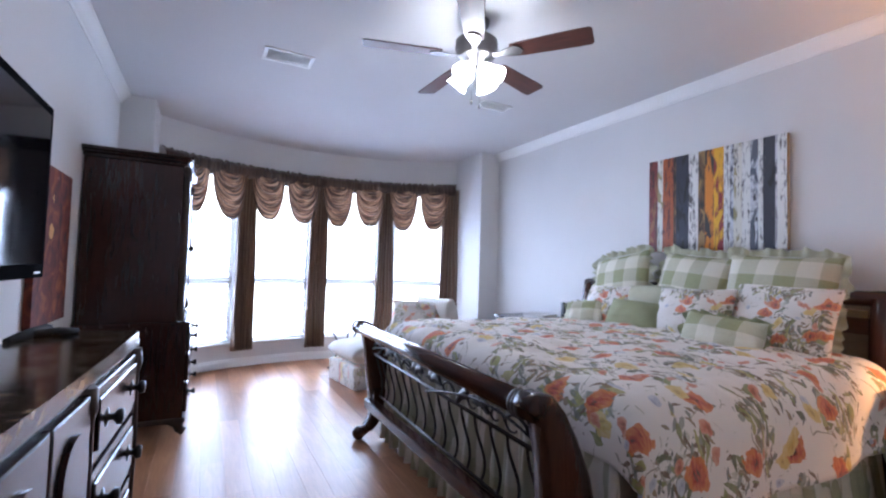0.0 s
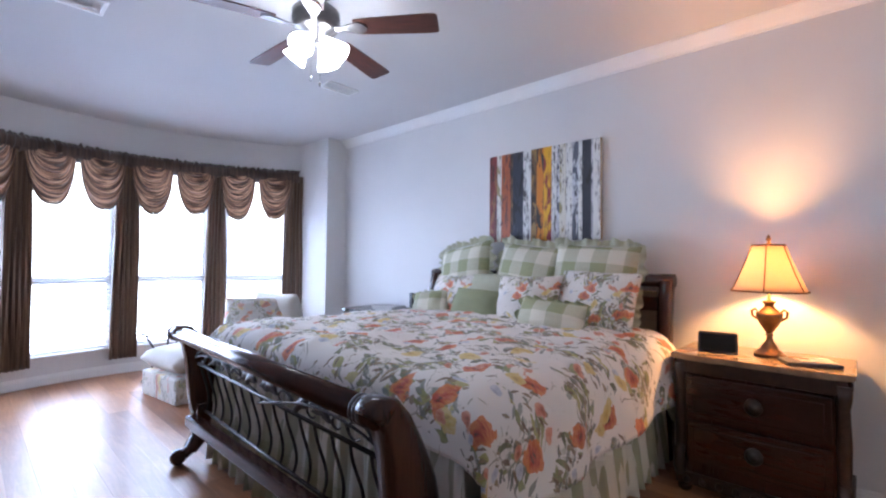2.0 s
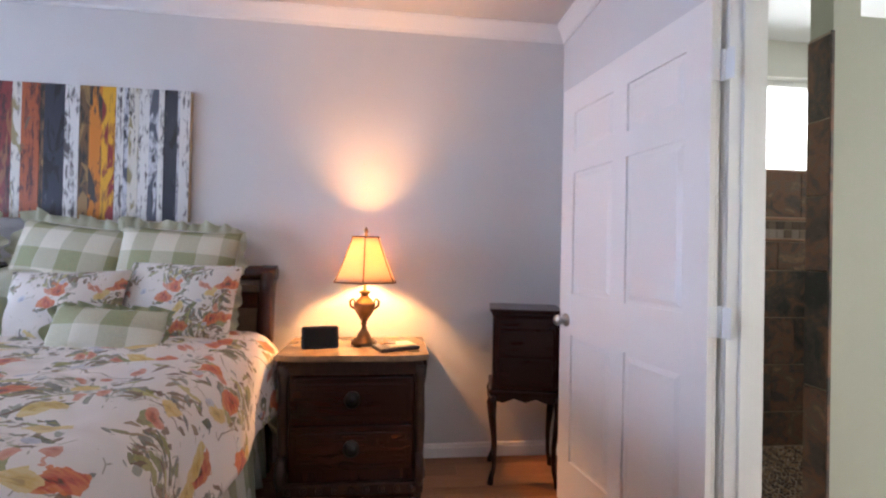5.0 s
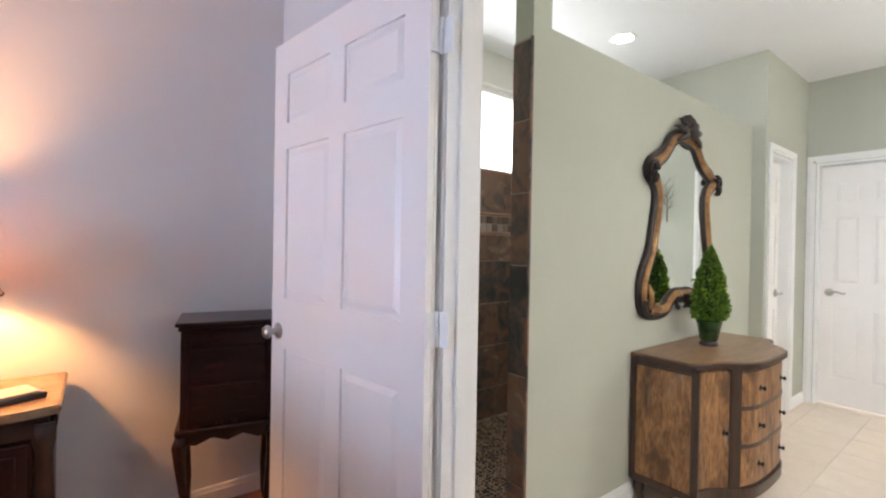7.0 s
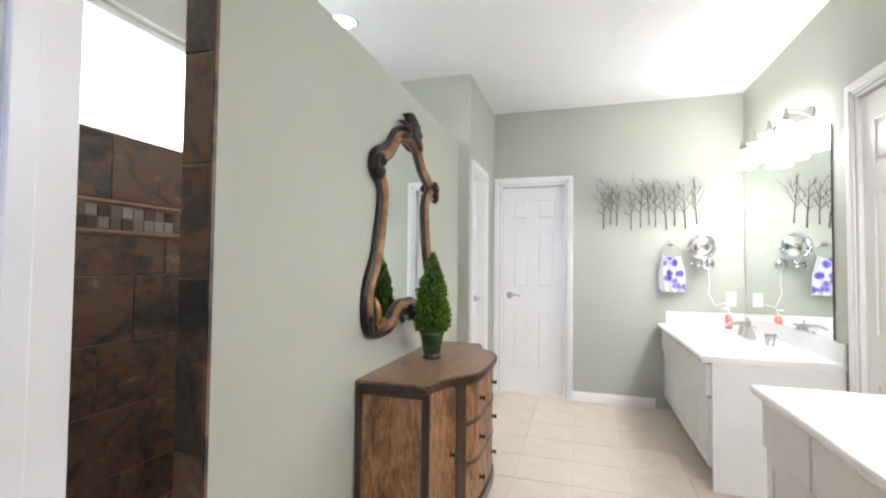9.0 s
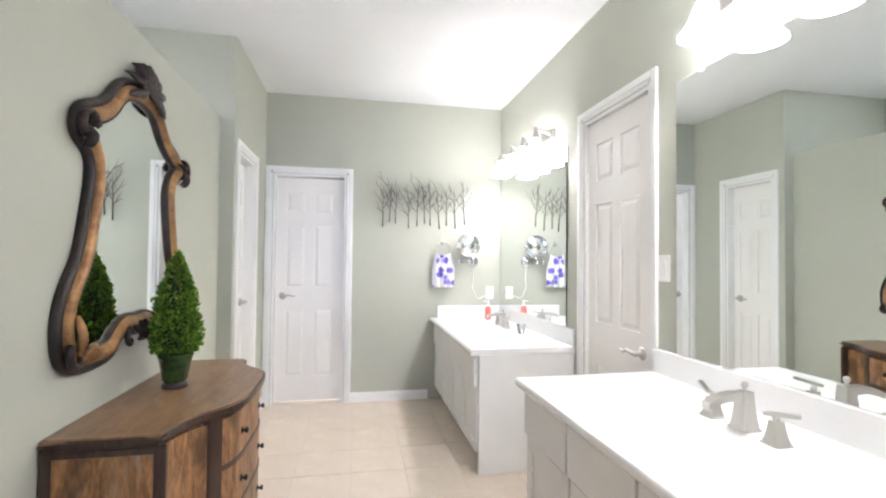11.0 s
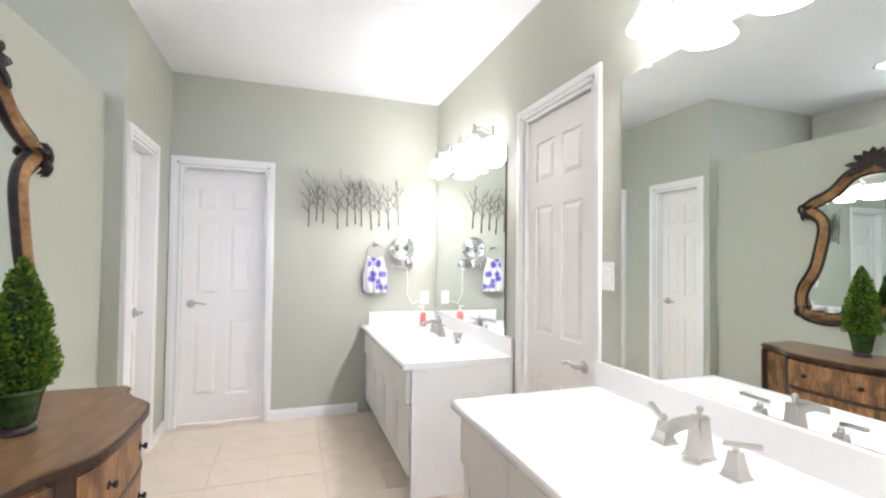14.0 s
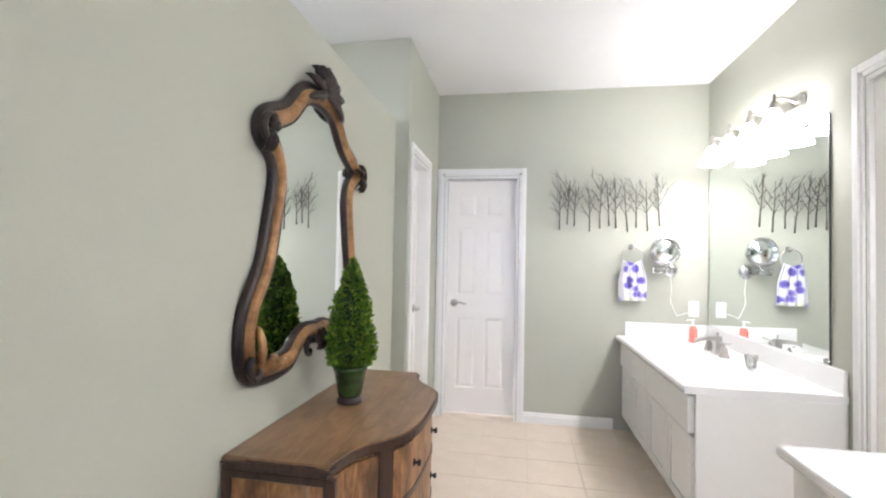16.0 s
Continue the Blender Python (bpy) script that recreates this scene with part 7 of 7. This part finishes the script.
for y in (-0.505, -0.295, 0.295, 0.505):
    part("stile", front_panel(bmesh_new(), max(-CW, y - 0.018), min(CW, y + 0.018), 0.115, 0.738, 0.02, 0.010, 4), CHEST_DARK, chest, "dark moulded stile")
for i, (z0, z1) in enumerate(((0.555, 0.722), (0.37, 0.54), (0.175, 0.355))):
    dr = part("drawer", front_panel(bmesh_new(), -0.272, 0.272, z0, z1, 0.02, 0.006, 16), CHEST_WOOD, chest, "worn walnut drawer")
    for yy in (-0.15, 0.15):
        part("drawer_knob", knob(bmesh_new(), -(front(yy) + 0.006), yy, (z0 + z1) / 2, 0.012, 0.024), IRON, dr)
for z in (0.545, 0.36):
    part("rail", front_panel(bmesh_new(), -0.28, 0.28, z - 0.006, z + 0.014, 0.02, 0.010, 16), CHEST_DARK, chest)
part("base_moulding", front_panel(bmesh_new(), -CW, CW, 0.105, 0.160, 0.05, 0.014, 36), CHEST_DARK, chest)
for x, y in ((-0.30, -CW + 0.03), (-0.30, CW - 0.03), (-0.035, -CW + 0.03), (-0.035, CW - 0.03), (-front(0.29) + 0.03, -0.29), (-front(0.29) + 0.03, 0.29)):
    part("leg", tube(bmesh_new(), [(x, y, 0.115), (x, y, 0.07), (x - 0.004, y, 0.03), (x - 0.010, y, 0.0)], [0.030, 0.026, 0.016, 0.020], 10), CHEST_DARK, chest)

# ---- topiary ----
tp = thing("topiary", pose(2.595, -2.495, 0.766), "small cone topiary in a glazed green pot", "potted plant")
GLAZE = material("green_glaze", (0.035, 0.075, 0.02), 0.16, vary=0.6, scale=14, fine=40, bump=0.08)
part("pot_foot", lathe(bmesh_new(), [(0.046, 0), (0.050, 0.005), (0.046, 0.018), (0.040, 0.026)], 24), material("dark_pot_foot", (0.03, 0.02, 0.02), 0.3), tp, "dark glazed foot")
part("pot", lathe(bmesh_new(), [(0.040, 0.025), (0.046, 0.035), (0.058, 0.105), (0.063, 0.125), (0.066, 0.128), (0.066, 0.140), (0.058, 0.140), (0.05, 0.10), (0, 0.09)], 28), GLAZE, tp, "glazed green pot")
part("trunk", tube(bmesh_new(), [(0, 0, 0.09), (0.002, 0, 0.3), (0, 0, 0.50)], [0.008, 0.006, 0.002], 8), CHEST_DARK, tp)


def foliage_mat():
    k = Nodes("boxwood_leaf", 0.45)
    r = k.n.new("ShaderNodeNewGeometry").outputs["Random Per Island"]
    c = k.ramp(r, [(0.0, (0.022, 0.065, 0.006)), (0.5, (0.085, 0.19, 0.010)), (0.85, (0.19, 0.31, 0.02)), (1.0, (0.30, 0.36, 0.05))])
    k.color(c)
    return k.translucent(c, 0.2)


rng = random.Random(11)
bm = bmesh_new()
for i in range(4600):
    t = 1 - rng.random() ** 0.62
    a = rng.random() * 2 * math.pi
    lump = 1 + 0.28 * noise.noise((3 * math.cos(a), 3 * math.sin(a), 9 * t)) + 0.06 * math.sin(5 * a + 14 * t)
    rr = 0.088 * (1 - t ** 2.7) ** 0.85 * (1 - 0.25 * t) * min(1, 0.82 + 3 * t) * lump * rng.uniform(0.72, 1.08)
    c = Vector((rr * math.cos(a), rr * math.sin(a), 0.145 + 0.415 * t))
    d = Vector((math.cos(a) + rng.uniform(-0.7, 0.7), math.sin(a) + rng.uniform(-0.7, 0.7), rng.uniform(-0.3, 1.1))).normalized()
    s = d.cross(Vector((rng.uniform(-1, 1), rng.uniform(-1, 1), rng.uniform(-1, 1)))).normalized()
    ln, wd = rng.uniform(0.013, 0.026), rng.uniform(0.0045, 0.0085)
    up = d.cross(s) * 0.002
    v = [bm.verts.new(p) for p in (c - d * ln * 0.4, c + s * wd + up, c + d * ln * 0.6, c - s * wd + up)]
    bm.faces.new((v[0], v[1], v[2]))
    bm.faces.new((v[0], v[2], v[3]))
part("foliage", bm, foliage_mat(), tp, "dense small green leaves")
# added inner cone; its near-black green stands for shade deep among the leaves
part("foliage_shadow_core", lathe(bmesh_new(), [(0.04, 0.14), (0.062, 0.16), (0.066, 0.20), (0.056, 0.34), (0.034, 0.47), (0.003, 0.535)], 16), material("leaf_shadow", (0.012, 0.03, 0.006), 0.8, bump=0.3), tp)

# ---- recessed ceiling light ----
cl = thing("recessed_light", pose(3.255, -2.665, BATH_CEIL), "lit round recessed ceiling light", "ceiling light")
part("trim_ring", lathe(bmesh_new(), [(0.070, 0.0), (0.088, -0.001), (0.092, -0.006), (0.074, -0.010), (0.068, -0.004)], 32), TRIM, cl)
part("lens", lathe(bmesh_new(), [(0.0, -0.004), (0.069, -0.004), (0.069, -0.002), (0.0, -0.002)], 32), glow("lit_lens", (1.0, 0.98, 0.94), 60), cl)


# ---- shower ----
def slate():
    k = Nodes("slate_tile")
    rnd = k.random()
    off = k.n.new("ShaderNodeVectorMath")
    off.operation = "ADD"
    k.l.new(k.co, off.inputs[0])
    comb = k.n.new("ShaderNodeCombineXYZ")
    k.l.new(k.math("MULTIPLY", rnd, 37.0), comb.inputs[0])
    k.l.new(k.math("MULTIPLY", rnd, 13.0), comb.inputs[2])
    k.l.new(comb.outputs[0], off.inputs[1])
    v = off.outputs[0]
    f = k.math("ADD", k.math("MULTIPLY", k.noise(5, 5, v, 1.6)[0], 0.75), k.math("ADD", k.math("MULTIPLY", k.noise(30, 4, v)[0], 0.2), k.math("MULTIPLY", k.math("SUBTRACT", rnd, 0.5), 0.16)))
    c = k.ramp(f, [(0.32, (0.040, 0.034, 0.034)), (0.42, (0.10, 0.070, 0.058)), (0.50, (0.21, 0.098, 0.058)), (0.58, (0.16, 0.105, 0.078)), (0.68, (0.36, 0.21, 0.135))])
    k.bump(k.noise(16, 6, v)[0], 0.35, 0.006)
    return k.color(c, 0.38)


SLATE = slate()


def mosaic():
    k = Nodes("mosaic_tile")
    c = k.ramp(k.random(), [(0.0, (0.05, 0.035, 0.03)), (0.35, (0.14, 0.085, 0.06)), (0.6, (0.22, 0.15, 0.115)), (0.85, (0.33, 0.25, 0.21)), (1.0, (0.46, 0.38, 0.34))])
    k.bump(k.noise(40, 3)[0], 0.2, 0.003)
    return k.color(c, 0.35)


MOSAIC = mosaic()


def tile_mesh(name, w, h, t, mat, chamfer=0.003):
    """A tile with eased edges: w along x, h along y, its face at z = 0, 12 to 30 triangles."""
    bm = bmesh_new()
    lo = [bm.verts.new((x, y, -t)) for x, y in ((0, 0), (w, 0), (w, h), (0, h))]
    md = [bm.verts.new((x, y, -chamfer)) for x, y in ((0, 0), (w, 0), (w, h), (0, h))]
    c = chamfer
    hi = [bm.verts.new((x, y, 0)) for x, y in ((c, c), (w - c, c), (w - c, h - c), (c, h - c))]
    bm.faces.new(hi)
    for a, b in ((lo, md), (md, hi)):
        for i in range(4):
            bm.faces.new((a[i], a[(i + 1) % 4], b[(i + 1) % 4], b[i]))
    return mesh_of(name, bm, mat)


def lay(name, me, parent, m):
    ob = new(name, me)
    ob.parent = parent
    ob.matrix_basis = m
    return ob


GROUT = material("brown_grout", (0.40, 0.31, 0.25), 0.8, vary=0.2)
sw = structure("wall_shower_tiled", box(bmesh_new(), 3.988, 3.9995, CLOSET_Y, BATH_N, 0, 1.868), GROUT, "brown slate tiled shower wall with a mosaic band")
# face normal -x: tile x runs along -y, tile y along z
FACE_W = Matrix(((0, 0, -1, 0), (-1, 0, 0, 0), (0, 1, 0, 0), (0, 0, 0, 1)))
cache = {}


def slate_at(y_start, y_end, z0, z1):
    w, h = round(y_start - y_end - 0.004, 3), round(z1 - z0 - 0.004, 3)
    if w < 0.01:
        return
    key = (w, h)
    if key not in cache:
        cache[key] = tile_mesh("tile", w, h, 0.008, SLATE)
    lay("tile", cache[key], sw, Matrix.Translation((3.980 + 0.0008 * random.random(), y_start - 0.002, z0 + 0.002)) @ FACE_W)


for k, (z0, z1) in enumerate(((0.0, 0.23), (0.23, 0.55), (0.55, 0.87), (0.87, 1.19), (1.19, 1.385), (1.555, 1.868))):
    width = 0.47
    y = BATH_N
    first = width * ((0.38 + 0.36 * k) % 1) + 0.08
    step = first
    while y > CLOSET_Y + 0.01:
        nxt = max(CLOSET_Y, y - step)
        slate_at(y, nxt, z0, z1)
        y, step = nxt, width
small = tile_mesh("tile", 0.054, 0.054, 0.008, MOSAIC, 0.002)
for r in range(2):
    for i in range(int((BATH_N - CLOSET_Y) / 0.058)):
        lay("mosaic_tile", small, sw, Matrix.Translation((3.981, BATH_N - 0.003 - i * 0.058, 1.413 + r * 0.058)) @ FACE_W)
PENCIL = material("terracotta_pencil", (0.38, 0.20, 0.13), 0.4, vary=0.25, scale=12)
for z in (1.398, 1.542):
    part("pencil_trim", tube(bmesh_new(), [(3.981, BATH_N, z), (3.981, CLOSET_Y, z)], 0.011, 10), PENCIL, sw)
part("sill_trim", box(bmesh_new(), 3.972, 4.0, -2.95, -1.15, 1.862, 1.874, 0.003), PENCIL, sw)
# tiled end of the partition
en = structure("wall_half_end", box(bmesh_new(), HALF_X + 0.002, HALF_X + 0.096, -1.1715, -1.165, 0, 2.16), GROUT, "slate tiled end of the partition wall")
FACE_N = Matrix(((-1, 0, 0, 0), (0, 0, 1, 0), (0, 1, 0, 0), (0, 0, 0, 1)))
z = 0.0
for h in (0.30, 0.46, 0.46, 0.30, 0.30, 0.33):
    key = ("e", h)
    if key not in cache:
        cache[key] = tile_mesh("tile", 0.096, h - 0.004, 0.008, SLATE)
    lay("tile", cache[key], en, Matrix.Translation((HALF_X + 0.097, -1.158, z + 0.002)) @ FACE_N)
    z += h
part("edge_trim", box(bmesh_new(), HALF_X - 0.006, HALF_X + 0.001, -1.174, -1.159, 0, 2.16, 0.002), SLATE, en)
# shower window
sww = tagged(thing("window_5", pose(4.0, -2.05, 0), "high white shower window full of daylight", "window"), kind="structure")
bm = bmesh_new()
for y0, y1, z0, z1 in ((-0.90, -0.86, 1.874, 2.52), (0.86, 0.90, 1.874, 2.52), (-0.86, 0.86, 2.48, 2.52), (-0.86, 0.86, 1.874, 1.90)):
    box(bm, 0.06, 0.12, y0, y1, z0, z1)
part("window_frame", bm, TRIM, sww)
p = part("pane", box(bmesh_new(), 0.085, 0.09, -0.86, 0.86, 1.90, 2.48), PANE, sww)
p.visible_shadow = False
# pebble floor
rng = random.Random(3)


def pebble_mat():
    k = Nodes("river_pebble")
    r = k.n.new("ShaderNodeNewGeometry").outputs["Random Per Island"]
    c = k.ramp(r, [(0.0, (0.04, 0.022, 0.014)), (0.4, (0.14, 0.07, 0.035)), (0.75, (0.26, 0.15, 0.08)), (1.0, (0.40, 0.28, 0.18))])
    return k.color(c, 0.3)


verts, faces = [], []
for ix in range(46):
    for iy in range(64):
        cx, cy = 2.90 + ix * 0.024 + rng.uniform(-0.005, 0.005), -2.75 + iy * 0.026 + rng.uniform(-0.006, 0.006)
        if cx > 3.96:
            continue
        a0, rx, ry = rng.random() * 6.28, rng.uniform(0.010, 0.014), rng.uniform(0.008, 0.012)
        b0 = len(verts)
        for rr, zz in ((1.0, 0.0), (0.85, 0.006), (0.45, 0.009)):
            for q in range(7):
                a = 2 * math.pi * q / 7
                u, w = rx * rr * math.cos(a), ry * rr * math.sin(a)
                verts.append((cx + u * math.cos(a0) - w * math.sin(a0), cy + u * math.sin(a0) + w * math.cos(a0), zz))
        for ring in range(2):
            for q in range(7):
                p0, p1 = b0 + ring * 7 + q, b0 + ring * 7 + (q + 1) % 7
                faces.append((p0, p1, p1 + 7, p0 + 7))
        faces.append(tuple(b0 + 14 + q for q in range(7)))
me = bpy.data.meshes.new("pebbles")
me.from_pydata(verts, [], faces)
me.polygons.foreach_set("use_smooth", [True] * len(faces))
me.materials.append(pebble_mat())
tagged(new("pebbles", me), "brown river pebbles set in the shower floor", "pebbles", kind="stuff")
structure("floor_shower", box(bmesh_new(), HALF_X + 0.11, 4.0, CLOSET_Y, BATH_N, -0.0055, 0.0005), GROUT, "pebbled shower floor")

# ---- bathroom floor tiles ----
def beige_tile():
    k = Nodes("beige_floor_tile")
    rnd = k.random()
    f = k.math("ADD", k.math("MULTIPLY", k.noise(7, 5, None, 0.8)[0], 0.6), k.math("ADD", k.math("MULTIPLY", k.noise(50, 3)[0], 0.25), k.math("MULTIPLY", k.math("SUBTRACT", rnd, 0.5), 0.10)))
    c = k.ramp(f, [(0.25, (0.69, 0.58, 0.47)), (0.6, (0.79, 0.69, 0.58))])
    k.bump(k.noise(60, 3)[0], 0.08, 0.002)
    return k.color(c, 0.32)


BEIGE = beige_tile()
fb = bpy.data.objects["floor_bath"]
P = 0.333
for ix in range(-1, 8):
    for iy in range(14):
        x0, y1 = 2.223 - P * 6 + P * ix, BATH_N + 0.055 - P * iy + 0.02
        xa, xb, ya, yb = max(x0, VAN_X), min(x0 + P, HALF_X + (0.1 if y1 < -3.7 or y1 > -1.2 else 0.0)), max(y1 - P, FAR_Y), y1
        if xb - xa < 0.03 or yb - ya < 0.03:
            continue
        key = ("b", round(xb - xa, 3), round(yb - ya, 3))
        if key not in cache:
            cache[key] = tile_mesh("floor_tile", key[1] - 0.003, key[2] - 0.003, 0.0035, BEIGE, 0.001)
        lay("floor_tile", cache[key], fb, Matrix.Translation((xa + 0.003, ya + 0.003, 0.0)))

# ---- bedroom planks ----
fl_ = bpy.data.objects["floor_bedroom"]
rng = random.Random(8)
PW, PL = 0.127, 1.22
for ix in range(33):
    x0 = TV_X + ix * PW
    if x0 > HEAD_X:
        continue
    y = SOUTH_Y - 0.055 - rng.uniform(0, PL * 0.8)
    while y < 6.3:
        ya, yb = max(y, SOUTH_Y - 0.055), min(y + PL, 6.3)
        y += PL
        if yb - ya < 0.05:
            continue
        key = ("p", round(yb - ya, 2))
        if key not in cache:
            cache[key] = tile_mesh("plank", PW - 0.0004, key[1] - 0.0004, 0.006, PLANK, 0.0005)
        lay("plank", cache[key], fl_, Matrix.Translation((x0 + 0.0006, ya + 0.0006, 0.0)))
